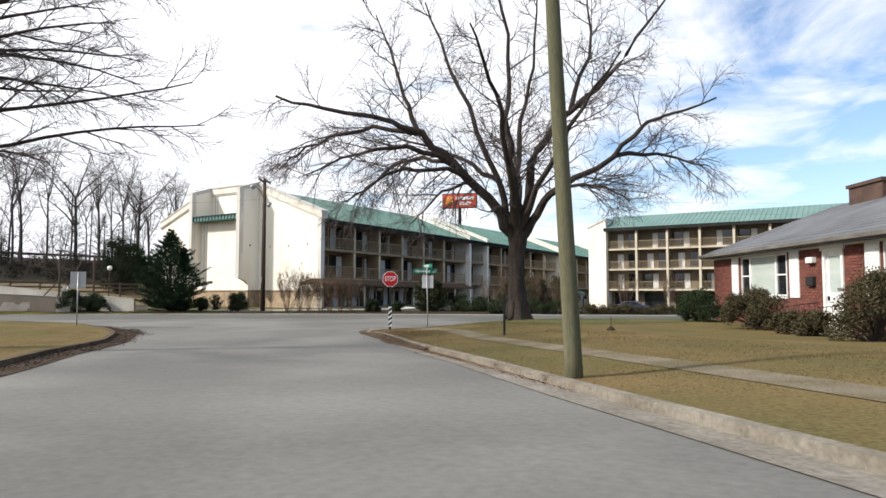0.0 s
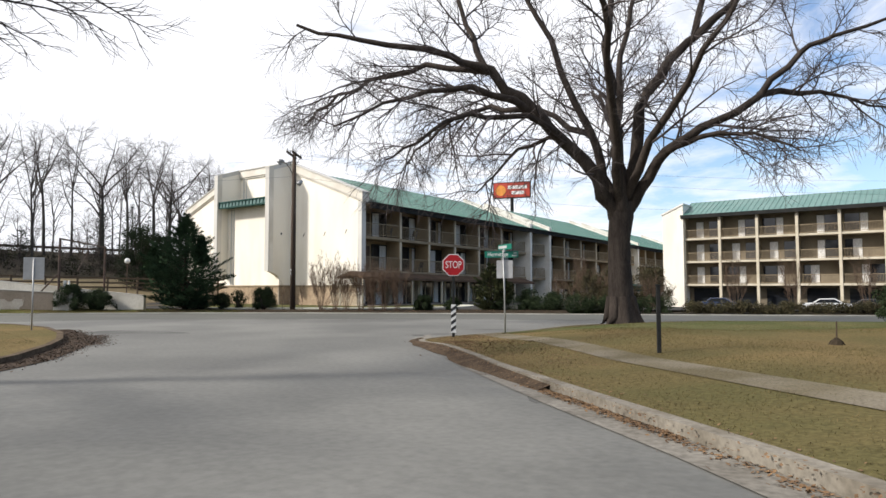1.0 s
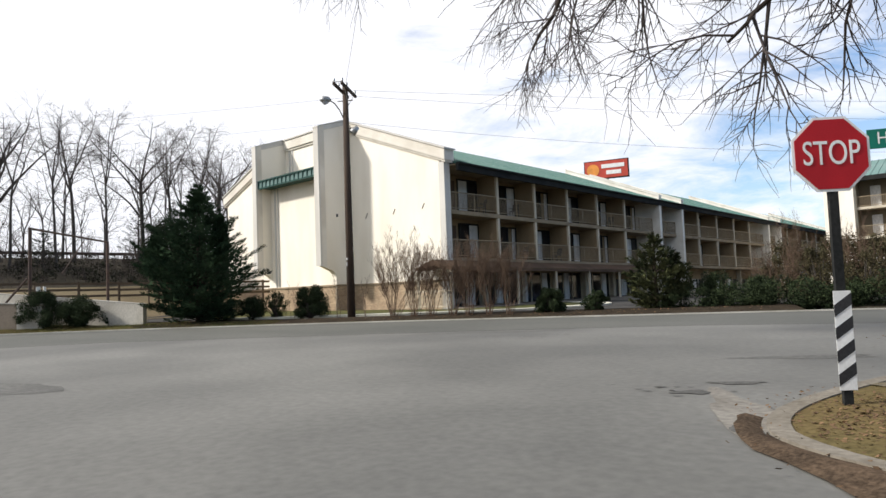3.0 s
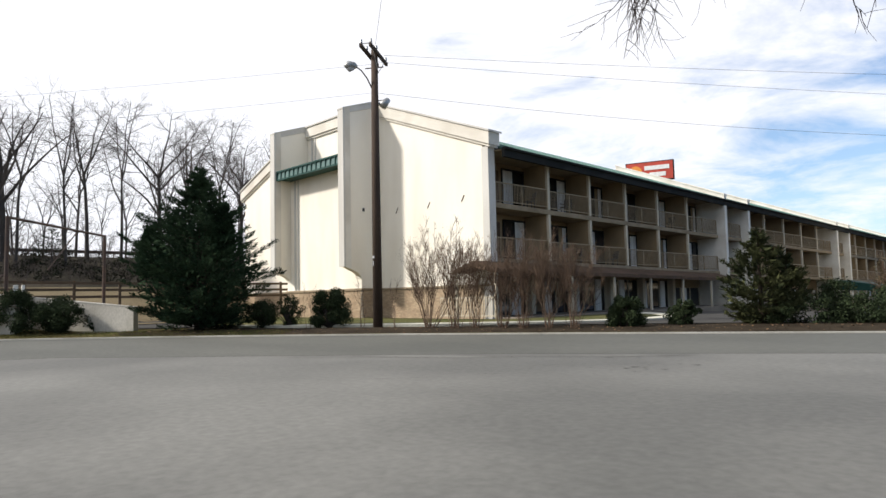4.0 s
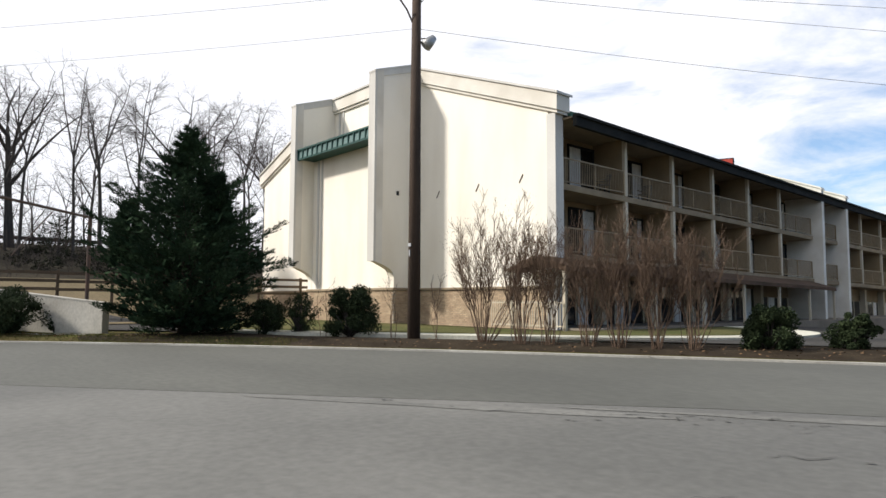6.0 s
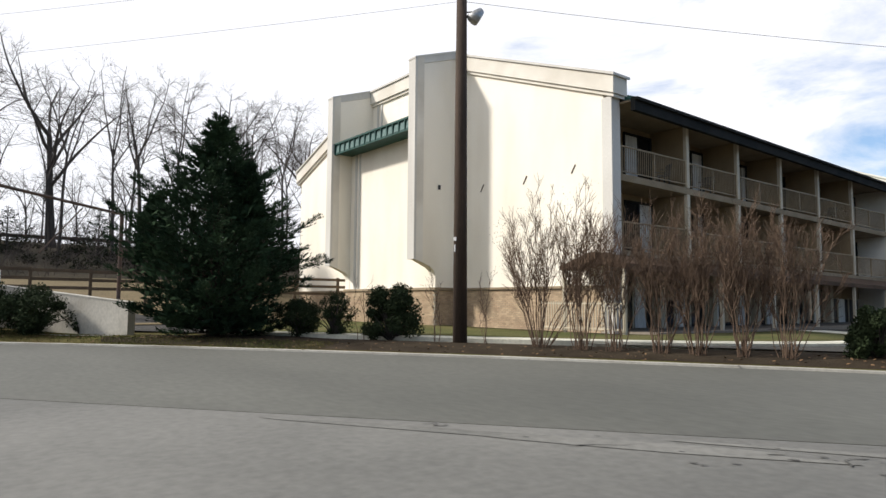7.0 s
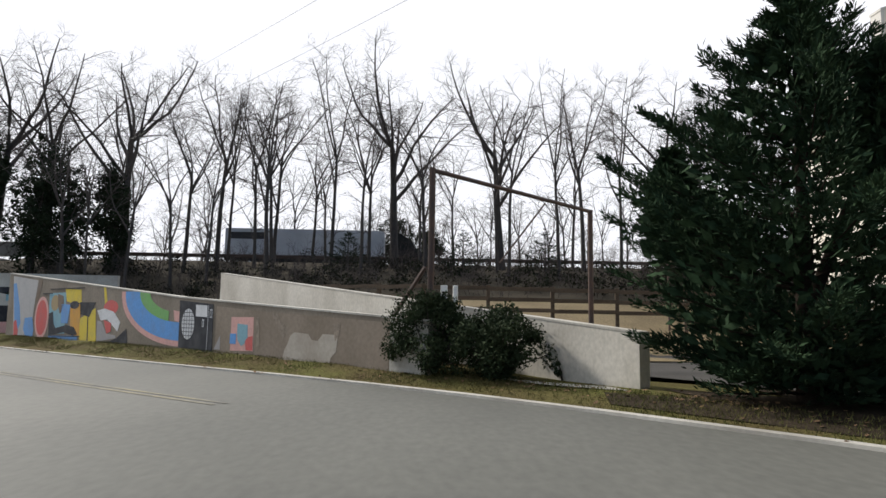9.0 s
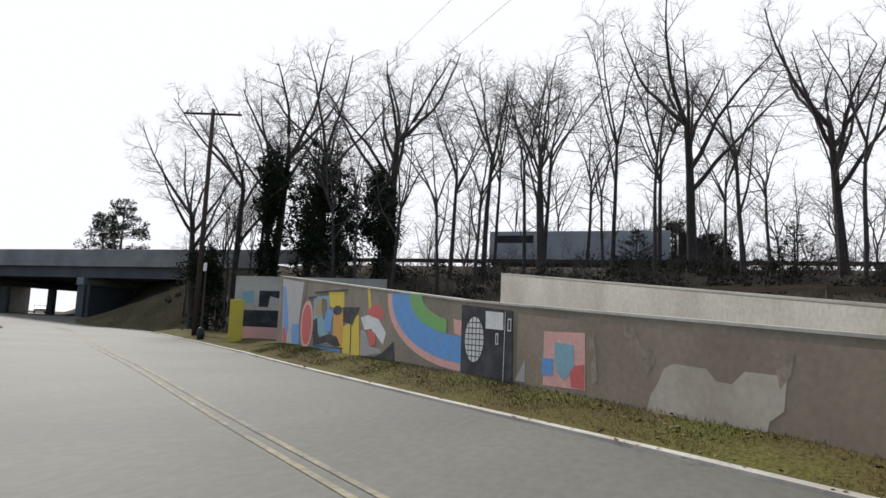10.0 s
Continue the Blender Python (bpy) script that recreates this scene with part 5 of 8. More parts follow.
# the big street tree -----------------------------------------------------------------
def build_big_tree():
    rng = random.Random(77)
    base = W(4.1, 38.4, 0.18)
    t = thing("shade_tree", at(base, STREET), "huge bare spreading shade tree with a thick forked trunk", "tree")
    trunk, limbs = MB(), MB()
    # local axes: x across the street, y along it, z up
    tp = [(0.2, 0, -0.3), (0.15, 0, 0.2), (0.05, 0, 0.9), (0.0, 0.0, 2.2), (0.0, 0, 3.6), (0.12, 0, 4.6), (0.2, 0, 5.2)]
    trunk.tube(tp, [0.9, 0.7, 0.56, 0.5, 0.48, 0.54, 0.44], 16, False)
    for a in range(7):
        c = a * 0.9 + 0.3
        trunk.tube([(0.1 + 0.95 * math.cos(c), 0.95 * math.sin(c), -0.25), (0.1 + 0.62 * math.cos(c), 0.62 * math.sin(c), 0.12), (0.05 + 0.4 * math.cos(c), 0.4 * math.sin(c), 1.0)], [0.1, 0.22, 0.25], 7, False)
    mains = [
        ([(-0.1, 0, 4.5), (-0.9, -0.4, 5.8), (-1.6, -0.6, 6.9), (-3.7, -1.2, 8.9), (-5.6, -1.6, 10.7), (-7.2, -1.8, 11.4), (-11.0, -2.2, 12.1), (-13.9, -2.4, 12.8)], 0.36, 0.0),
        ([(-3.7, -1.2, 8.9), (-6.4, -2.4, 9.8), (-9.0, -3.2, 9.3), (-11.8, -4.0, 7.9)], 0.17, -0.05),
        ([(-5.6, -1.6, 10.7), (-6.4, -1.0, 12.3), (-7.2, -0.4, 15.2), (-8.5, 0.2, 18.6)], 0.16, 0.03),
        ([(-0.9, -0.3, 5.9), (-1.8, -0.6, 7.4), (-3.0, -0.8, 8.0), (-4.4, -0.8, 7.5), (-5.6, -0.8, 6.4), (-6.3, -0.9, 5.5)], 0.13, -0.06),
        ([(-2.4, -0.9, 7.8), (-4.0, -2.6, 8.6), (-6.4, -4.2, 8.2), (-8.4, -5.2, 7.0), (-9.4, -5.6, 6.2)], 0.14, -0.06),
        ([(0.0, 0.2, 4.8), (-0.5, 0.6, 6.4), (-1.0, 1.0, 8.5), (-2.9, 1.8, 13.3), (-4.2, 2.2, 16.3), (-5.6, 2.6, 20.4)], 0.26, 0.03),
        ([(0.1, -0.3, 4.8), (-0.1, -0.8, 7.4), (-0.5, -1.2, 10.1), (-0.6, -1.8, 12.3), (-0.5, -2.2, 16.3), (-1.6, -2.6, 20.8)], 0.27, 0.03),
        ([(0.2, 0.1, 5.0), (0.1, 0.6, 7.6), (0.2, 1.0, 9.6), (0.5, 1.4, 12.3), (1.3, 1.8, 15.8), (1.6, 2.0, 21.2)], 0.25, 0.03),
        ([(0.35, 0, 5.0), (0.6, -0.3, 6.8), (0.9, -0.5, 9.3), (2.2, -0.7, 11.2), (3.2, -0.8, 12.3), (5.4, -1.0, 14.1), (7.0, -1.2, 16.4), (8.8, -1.4, 18.8)], 0.31, 0.02),
        ([(3.2, -0.8, 12.3), (4.3, -0.2, 15.6), (4.5, 0.4, 20.6)], 0.15, 0.03),
        ([(0.4, 0, 4.8), (1.2, -0.5, 6.2), (1.9, -0.8, 7.2), (3.2, -1.2, 8.1), (5.4, -1.8, 9.3), (7.0, -2.0, 11.0), (8.3, -2.2, 11.5), (11.0, -2.6, 12.4)], 0.27, 0.0),
        ([(5.4, -1.8, 9.3), (8.3, -1.0, 9.6), (11.3, -0.4, 9.0)], 0.14, -0.04),
        ([(1.9, -0.8, 7.2), (3.0, -2.4, 7.6), (4.4, -4.2, 7.2), (5.4, -5.6, 6.2)], 0.12, -0.06),
        ([(0.1, 0.4, 5.2), (0.4, 2.4, 7.6), (0.6, 5.0, 9.8), (0.4, 8.0, 12.0), (0.2, 10.5, 13.4)], 0.22, 0.0),
        ([(0.0, -0.4, 5.2), (-0.6, -2.6, 8.4), (-1.2, -5.0, 11.0), (-2.0, -7.6, 12.8), (-2.8, -10, 13.8)], 0.2, 0.0),
        ([(0.3, -0.3, 5.4), (1.6, -2.6, 8.6), (3.2, -5.0, 11.4), (4.6, -7.4, 13.4)], 0.2, 0.0),
        ([(-1.0, 1.0, 8.5), (-3.4, 2.6, 10.2), (-6.2, 4.0, 11.6), (-8.8, 5.0, 12.2)], 0.15, -0.01),
        ([(-5.6, -1.6, 10.7), (-8.5, -0.8, 11.3), (-11.0, -0.4, 10.9), (-13.2, 0.0, 10.0), (-14.4, 0.2, 9.0)], 0.14, -0.06),
        ([(-3.7, -1.2, 8.9), (-5.6, 0.6, 9.8), (-7.6, 1.6, 9.4), (-9.4, 2.4, 8.2), (-10.2, 2.8, 7.1)], 0.13, -0.06),
    ]
    for pts, r, lift in mains:
        pts = [Vector(p) for p in pts]
        fine = []
        for a, b in zip(pts, pts[1:]):
            for k in range(3):
                fine.append(a.lerp(b, k / 3) + Vector((rng.gauss(0, 0.08), rng.gauss(0, 0.08), rng.gauss(0, 0.08))) * (1 if fine else 0))
        fine.append(pts[-1])
        n = len(fine)
        rr = [r * (1 - 0.86 * i / (n - 1)) + 0.012 for i in range(n)]
        trunk.tube(fine, rr, 9, False)
        spec = [(12, 1.9, 5.0, 0.8, 0.24, lift, 5, 0.2), (8, 0.9, 2.3, 0.8, 0.32, lift - 0.01, 4, 0.12), (6, 0.4, 1.2, 0.7, 0.36, lift - 0.03, 3, 0.12)]
        sprout(rng, limbs, fine, rr, 0, spec)
    part("trunk", fast_mesh("trunk", trunk, True), M_BARK, t)
    part("crown", fast_mesh("crown", limbs, True), M_TWIG, t)


build_big_tree()


def side_tree(p, seed, turn, label, reach=(11, 5, 8)):
    """Street tree whose limbs reach over the street."""
    rng = random.Random(seed)
    t = thing("bare_tree", at(p, turn), label, "tree")
    trunk, limbs = MB(), MB()
    trunk.tube([(0, 0, -0.3), (0, 0, 2.0), (0.1, 0, 4.5), (0.2, 0, 7.5), (0.1, 0.2, 12)], [0.5, 0.36, 0.32, 0.2, 0.08], 10, False)
    spec = [(9, 1.2, 3.0, 0.62, 0.14, 0.0, 5, 0.15), (7, 0.5, 1.4, 0.6, 0.16, -0.02, 3, 0.15), (4, 0.25, 0.6, 0.55, 0.18, -0.02, 3, 0.15)]
    for i in range(reach[0]):
        a = rng.uniform(-1.9, 1.9)
        z = rng.uniform(4.2, 9.5)
        d = Vector((math.cos(a), math.sin(a), rng.uniform(0.15, 0.6))).normalized()
        q = branch_path(rng, Vector((0.1, 0, z)), d, rng.uniform(reach[1], reach[2]), 9, 0.1, -0.02)
        rr = [0.075 * (1 - 0.09 * k) + 0.005 for k in range(10)]
        trunk.tube(q, rr, 7, False)
        sprout(rng, limbs, q, rr, 0, spec)
    part("trunk", fast_mesh("trunk", trunk, True), M_BARK, t)
    part("crown", fast_mesh("crown", limbs, True), M_TWIG, t)


side_tree(W(-15.6, 17.5, 0.2), 91, STREET, "bare street tree with limbs over the corner", (17, 6, 9))
side_tree(W(13.8, 8.0, 0.6), 92, STREET + 180, "bare garden tree with drooping twigs")


# poles and signs ------------------------------------------------------------------------
def build_utility_pole():
    p = Vector((-42.33, 38.11, 0.02))
    t = thing("utility_pole", at(p), "dark creosoted wooden utility pole with street lamp and crossarm", "utility pole")
    part("shaft", MB().tube([(0, 0, -0.3), (0, 0, 6), (0.02, 0, 11.35)], [0.2, 0.17, 0.135], 14, True), M_POLE, t, smooth=True)
    arm_turn = Matrix.Translation((0, 0, 11.15)) @ Matrix.Rotation(radians(35), 4, "Z")
    for x in (-0.2, 0.2):
        arm = part("crossarm", MB().box(x - 0.055, x + 0.055, -1.2, 1.2, -0.07, 0.07), M_POLE, t, bevel=0.01)
        arm.matrix_local = arm_turn
        for y in (-1.1, -0.35, 1.05):
            part("insulator", MB().cyl(x, y, 0.07, 0.13, 0.03, 0.03, 8).cyl(x, y, 0.13, 0.26, 0.06, 0.045, 10), M_GALV, arm)
    tie = part("arm_tie", MB().box(-0.26, 0.26, -1.12, -1.08, 0.07, 0.1), M_GALV, t)
    tie.matrix_local = arm_turn
    brace = part("arm_brace", MB().tube([(0.2, -0.8, -0.06), (0.17, 0, -0.75)], 0.015, 5).tube([(0.2, 0.8, -0.06), (0.17, 0, -0.75)], 0.015, 5), M_GALV, t)
    brace.matrix_local = arm_turn
    part("bolt", MB().tube([(-0.32, -0.22, 10.62), (0.32, 0.22, 10.62)], 0.025, 6), M_STEEL, t)
    lamp_arm = part("lamp_arm", MB().tube([(-0.03, -0.12, 9.75), (-0.08, -0.3, 10.12), (-0.14, -0.55, 10.42), (-0.2, -0.78, 10.54)], 0.028, 8), M_STEEL, t)
    hd = MB().tube([(-0.19, -0.74, 10.54), (-0.22, -0.86, 10.57), (-0.28, -1.1, 10.56), (-0.32, -1.25, 10.5)], [0.07, 0.15, 0.17, 0.08], 12)
    part("lamp_head", hd, M_GALV, lamp_arm, smooth=True)
    part("lamp_bowl", MB().tube([(-0.23, -0.9, 10.48), (-0.27, -1.05, 10.4), (-0.3, -1.16, 10.44)], [0.1, 0.12, 0.06], 10), M_SIGNBACK, lamp_arm, smooth=True)
    fa = part("floodlight_arm", MB().tube([(0.08, 0.08, 9.25), (0.24, 0.28, 9.27), (0.3, 0.34, 9.2)], 0.02, 6), M_STEEL, t)
    part("floodlight", MB().tube([(0.38, 0.42, 9.3), (0.3, 0.3, 9.15), (0.24, 0.18, 9.0)], [0.1, 0.16, 0.19], 10), M_GALV, fa, "grey floodlight on the pole", smooth=True)
    part("notice", MB().box(-0.06, 0.07, -0.205, -0.185, 2.8, 2.9), M_SIGNBACK, t)
    part("notice", MB().box(-0.02, 0.03, -0.205, -0.185, 2.5, 2.7), M_SIGNBACK, t)


build_utility_pole()


def cable(a, b, sag, r=0.012):
    a, b = Vector(a), Vector(b)
    return [a.lerp(b, i / 24) - Vector((0, 0, sag * 4 * (i / 24) * (1 - i / 24))) for i in range(25)]


def build_cables():
    top = Vector((-42.33, 38.11, 0))
    far_r = W(60, 54.5, 0)
    far_l = W(-78, 40.0, 0)
    near = W(8.5, 8.5, 0)
    away = Vector((0.556, 0.83, 0)) * 62
    for name, a, b, sag in (
            ("power_line", top + Vector((0, 0, 10.9)), top + away + Vector((0, 0, 11.0)), 0.6),
            ("power_line", top + Vector((0.4, 0.2, 11.1)), top + away + Vector((2, 0, 12.2)), 0.5),
            ("telephone_line", top + Vector((0, 0, 9.6)), top + away * 0.55 + Vector((0, 0, 8.4)), 0.45),
            ("power_line", top + Vector((0, 0, 10.8)), far_l + Vector((0, 0, 9.6)), 0.9),
            ("telephone_line", top + Vector((0, 0, 9.6)), far_l + Vector((0, 0, 8.0)), 0.9),
            ("service_drop", top + Vector((0, 0, 11.2)), W(2.5, 10.25, 10.6), 0.4)):
        tagged(part(name, MB().tube(cable(a, b, sag), 0.007 if b.x > a.x else 0.005, 4, False), M_WIRE), "thin black overhead cable", "cable", "overhead cables")


build_cables()


def build_near_pole():
    p = W(2.86, 10.25, 0.42)
    t = thing("utility_pole", at(p, STREET), "weathered grey-green wooden utility pole, leaning slightly", "utility pole")
    part("shaft", MB().tube([(0.03, 0, -0.4), (0, 0, 0.4), (-0.22, 0.0, 5.0), (-0.45, 0, 10.5)], [0.165, 0.15, 0.13, 0.11], 16, True), M_POLE2, t, smooth=True)


build_near_pole()


def text_mesh(word, size, name, depth=0.002):
    c = bpy.data.curves.new(name, "FONT")
    c.body, c.size, c.extrude = word, size, depth
    c.align_x, c.align_y = "CENTER", "CENTER"
    ob = bpy.data.objects.new(name, c)
    scene.collection.objects.link(ob)
    me = bpy.data.meshes.new_from_object(ob.evaluated_get(bpy.context.evaluated_depsgraph_get()))
    bpy.data.objects.remove(ob)
    return me


def ngon(n, r, turn=0.0):
    return [(r * math.cos(turn + 2 * math.pi * i / n), r * math.sin(turn + 2 * math.pi * i / n)) for i in range(n)]


def build_stop_sign():
    # the face looks back down the first street
    base = Vector((-18.77, 25.47, -0.13))
    t = thing("stop_sign", at(base, STREET + 8), "red octagonal stop sign on a post with a striped foot", "stop sign")
    part("post", MB().box(-0.045, 0.045, -0.022, 0.022, -0.3, 2.3), M_FASCIA, t, "black post")
    R = 0.75 / 2 / math.cos(math.pi / 8)
    rim = part("sign_border", MB().prism(ngon(8, R, math.pi / 8), -0.028, -0.022, "xzy"), M_WHITE, t)
    rim.location = (0, 0, 2.53)
    plate = part("sign_face", MB().prism(ngon(8, R - 0.028, math.pi / 8), -0.033, -0.027, "xzy"), M_RED, t, "red face with white lettering")
    plate.location = (0, 0, 2.53)
    back = part("sign_back", MB().prism(ngon(8, R, math.pi / 8), -0.02, -0.016, "xzy"), M_SIGNBACK, t)
    back.location = (0, 0, 2.53)
    me = text_mesh("STOP", 0.30, "lettering", 0.002)
    me.materials.append(M_WHITE)
    l = part("lettering", me, M_WHITE, t)
    l.matrix_basis = Matrix.Translation((0, -0.037, 2.53)) @ Matrix.Rotation(radians(90), 4, "X") @ Matrix.Diagonal((0.78, 1.15, 1, 1))
    # striped sleeve on the foot of the post
    sl = part("striped_sleeve", MB().box(-0.085, 0.085, -0.034, -0.028, 0.2, 1.17), M_WHITE, t, "black and white striped marker board", bevel=0.004)
    for k in range(4):
        z = 0.24 + k * 0.225
        s = MB().prism([(-0.085, z), (0.085, z + 0.12), (0.085, min(1.17, z + 0.235)), (-0.085, z + 0.115)], -0.038, -0.033, "xzy")
        part("stripe", s, M_BLACK, sl)


build_stop_sign()


def build_street_names():
    base = Vector((-18.17, 27.82, -0.06))
    t = thing("street_name_sign", at(base, STREET - 4), "galvanised post with two green street name blades", "street sign")
    part("post", MB().tube([(0.02, 0, -0.3), (0.0, 0, 1.5), (-0.04, 0, 3.05)], 0.03, 10), M_GALV, t, smooth=True)
    blade = part("name_blade", MB().box(-0.72, 0.52, -0.01, 0.01, 2.78, 3.02), M_SIGNGREEN, t, "green name blade with white lettering", bevel=0.004)
    me = text_mesh("Hermitage", 0.21, "lettering", 0.001)
    me.materials.append(M_WHITE)
    l = part("lettering", me, M_WHITE, blade)
    l.matrix_basis = Matrix.Translation((-0.24, -0.013, 2.9)) @ Matrix.Rotation(radians(90), 4, "X") @ Matrix.Diagonal((0.85, 1.0, 1, 1))
    part("text_bar", MB().box(0.28, 0.46, -0.014, -0.011, 2.83, 2.88), M_SIGNBACK, blade)
    part("text_bar", MB().box(0.34, 0.46, -0.014, -0.011, 2.93, 2.97), M_SIGNBACK, blade)
    b2 = part("name_blade", MB().box(-0.45, 0.55, -0.01, 0.01, 3.07, 3.27), M_SIGNGREEN, t, bevel=0.004)
    b2.rotation_euler = (0, 0, radians(-56))
    part("text_bar", MB().box(-0.4, 0.2, -0.014, -0.011, 3.12, 3.22), M_SIGNBACK, b2)
    part("clamp", MB().cyl(0, 0, 2.98, 3.1, 0.045, 0.045, 8), M_GALV, t)
    back = part("sign_back", MB().box(-0.29, 0.31, 0.035, 0.045, 2.02, 2.68), M_SIGNBACK, t, "bare aluminium back of a regulatory sign", bevel=0.01)


build_street_names()


def build_left_sign():
    t = thing("road_sign", at(W(-18.8, 32.3, 0.0), STREET + 20), "grey back of a rectangular road sign on a thin post", "road sign")
    part("post", MB().tube([(0, 0, -0.2), (0, 0, 2.75)], 0.028, 8), M_GALV, t, smooth=True)
    part("sign_back", MB().box(-0.36, 0.36, 0.03, 0.045, 1.95, 2.8), M_SIGNBACK, t, bevel=0.01)


build_left_sign()


def build_mail_post():
    t = thing("post", at(Vector((-10.18, 21.3, 0.3)), STREET), "short dark square wooden post on the lawn", "post")
    part("shaft", MB().box(-0.042, 0.042, -0.042, 0.042, -0.2, 1.35), M_FASCIA, t, bevel=0.01)
    part("cap", MB().box(-0.05, 0.05, -0.05, 0.05, 1.35, 1.39), M_FASCIA, t, bevel=0.01)


build_mail_post()
t = thing("stump", at(W(6.6, 24.5, 0.35)), "small dark stake with mulch at its foot", "stake")
part("stake", MB().tube([(0, 0, -0.1), (0.01, 0, 0.5)], 0.016, 6), M_POLE, t)
part("mulch", MB().tube([(0, 0, -0.05), (0, 0, 0.06), (0, 0, 0.14)], [0.19, 0.13, 0.03], 9), M_DIRT, t)


def build_hotel_sign():
    t = thing("pylon_sign", at((-76, 123.4, 0)), "red and orange hotel sign board on a tall dark pole", "sign")
    part("pole", MB().cyl(0, 0, -1, 20.5, 0.4, 0.35, 10), M_FASCIA, t)
    d = Vector((-20, 14, 0)) - Vector((-76, 123.4, 0))
    rz = math.degrees(math.atan2(d.y, d.x)) + 90 - 8
    for name, mb, mt in (("cabinet", MB().box(-3.9, 3.9, -0.35, 0.35, 19.9, 23.2), M_FASCIA), ("face", MB().box(-3.75, 3.75, -0.39, -0.36, 20.05, 23.05), M_SIGNRED), ("emblem", MB().prism([(x - 2.3, z + 21.5) for x, z in ngon(16, 1.1)], -0.44, -0.39, "xzy"), M_ORANGE), ("text_bar", MB().box(-0.8, 3.2, -0.44, -0.39, 21.75, 22.45), M_WHITE), ("text_bar", MB().box(0.0, 2.6, -0.44, -0.39, 20.6, 21.3), M_WHITE)):
        o = part(name, mb, mt, t)
        o.rotation_euler = (0, 0, radians(rz))


M_SIGNRED = mat("red_sign_face", (0.50, 0.07, 0.045), None, 0.5, 1, 30, 0, fine_amount=0.05)
M_ORANGE = mat("orange_emblem", (0.75, 0.30, 0.06), None, 0.5, 1, 30, 0, fine_amount=0.05)
build_hotel_sign()


# concrete ramp walls with murals --------------------------------------------------------
def wall_between(name, pts, thick, material, label):
    """Vertical wall along (x, y, base z, top z) points."""
    mb = MB()
    for (x0, y0, b0, t0), (x1, y1, b1, t1) in zip(pts, pts[1:]):
        d = Vector((x1 - x0, y1 - y0)).normalized()
        n = Vector((-d.y, d.x)) * thick
        vs = []
        for (x, y, b, tt) in ((x0, y0, b0, t0), (x1, y1, b1, t1)):
            vs += [Vector((x, y, b)), Vector((x, y, tt)), Vector((x + n.x, y + n.y, tt)), Vector((x + n.x, y + n.y, b))]
        mb.add(vs, [(0, 1, 5, 4), (1, 2, 6, 5), (2, 3, 7, 6), (0, 4, 7, 3), (0, 3, 2, 1), (4, 5, 6, 7)])
    return structure(name, mb, material, label, "wall")


W1 = [(-74.5, 6.5, -0.3, 3.44), (-61.2, 19.86, -0.3, 1.92), (-53.2, 27.9, -0.3, 1.24)]
wall1 = wall_between("wall_ramp", W1, 0.28, M_CONCDARK, "long sloping concrete ramp wall painted with murals")
W2 = [(-70.9, 18.4, -0.3, 3.4), (-50.8, 31.7, -0.3, 1.07)]
wall2 = wall_between("wall_ramp_back", W2, 0.3, M_RAMPCONC, "sloping bare concrete ramp wall")
wall3 = wall_between("wall_back", [(-78, 1.4, -0.3, 3.7), (-78, 10.5, -0.3, 3.65)], 0.3, M_CONC, "tall concrete wall with dark graffiti")


sheet("ramp", [UV(-52.9, 28.9), UV(-51.5, 30.0), UV(-50.3, 31.4), UV(-51.1, 31.25)], lambda u, v: verge_z(u, v) + 0.012, 0.8, M_CONC, "pale concrete at the foot of the ramp", "ramp")


def build_gantry():
    t = thing("steel_gantry", at((0, 0, 0)), "dark rusty steel frame over the ramp", "gantry")
    a, b = Vector((-55.6, 28.0, 0)), Vector((-60.2, 33.4, 0))
    for p, z in ((a, 5.2), (b, 5.0)):
        part("post", MB().tube([p, p + Vector((0, 0, z))], 0.085, 8), M_STEEL, t)
    part("beam", MB().tube([a + Vector((0, 0, 5.15)), b + Vector((0, 0, 4.95))], 0.06, 8), M_STEEL, t)
    d = (b - a).normalized()
    part("brace", MB().tube([b + Vector((0, 0, 4.9)) - d * 2.4 + Vector((0, 0, 0)), b + Vector((0, 0, 2.9)) - d * 4.5], 0.03, 6), M_STEEL, t)
    part("brace", MB().tube([a + Vector((0, 0, 2.6)) - d * 0.2, a + Vector((-0.9, -1.3, 0.8))], 0.06, 6), M_STEEL, t)
    return t


build_gantry()


def build_fence(name, pts, rails, post_h, label):
    t = thing(name, at((0, 0, 0)), label, "fence")
    for (x0, y0, z0), (x1, y1, z1) in zip(pts, pts[1:]):
        a, b = Vector((x0, y0, z0)), Vector((x1, y1, z1))
        L = (b - a).length
        n = max(1, round(L / 2.4))
        for i in range(n):
            p, q = a.lerp(b, i / n), a.lerp(b, (i + 1) / n)
            ang = math.degrees(math.atan2(q.y - p.y, q.x - p.x))
            o = part("fence_post", MB().box(-0.07, 0.07, -0.07, 0.07, -0.6, post_h), M_WOOD, t, bevel=0.01)
            o.matrix_basis = at(p, ang)
            for r in rails:
                o = part("rail", MB().box(0, (q - p).length, -0.025 - 0.09, 0.025 - 0.09, r, r + 0.15), M_WOOD, t)
                o.matrix_basis = at(p, ang)
    return t


build_fence("rail_fence", [(-72.5, 19.0, 1.85), (-64.2, 28.0, 1.58), (-63.8, 35.4, 1.48), (-62, 48, 1.4)], (0.1, 0.5, 0.9), 1.12, "weathered brown three-rail timber fence")


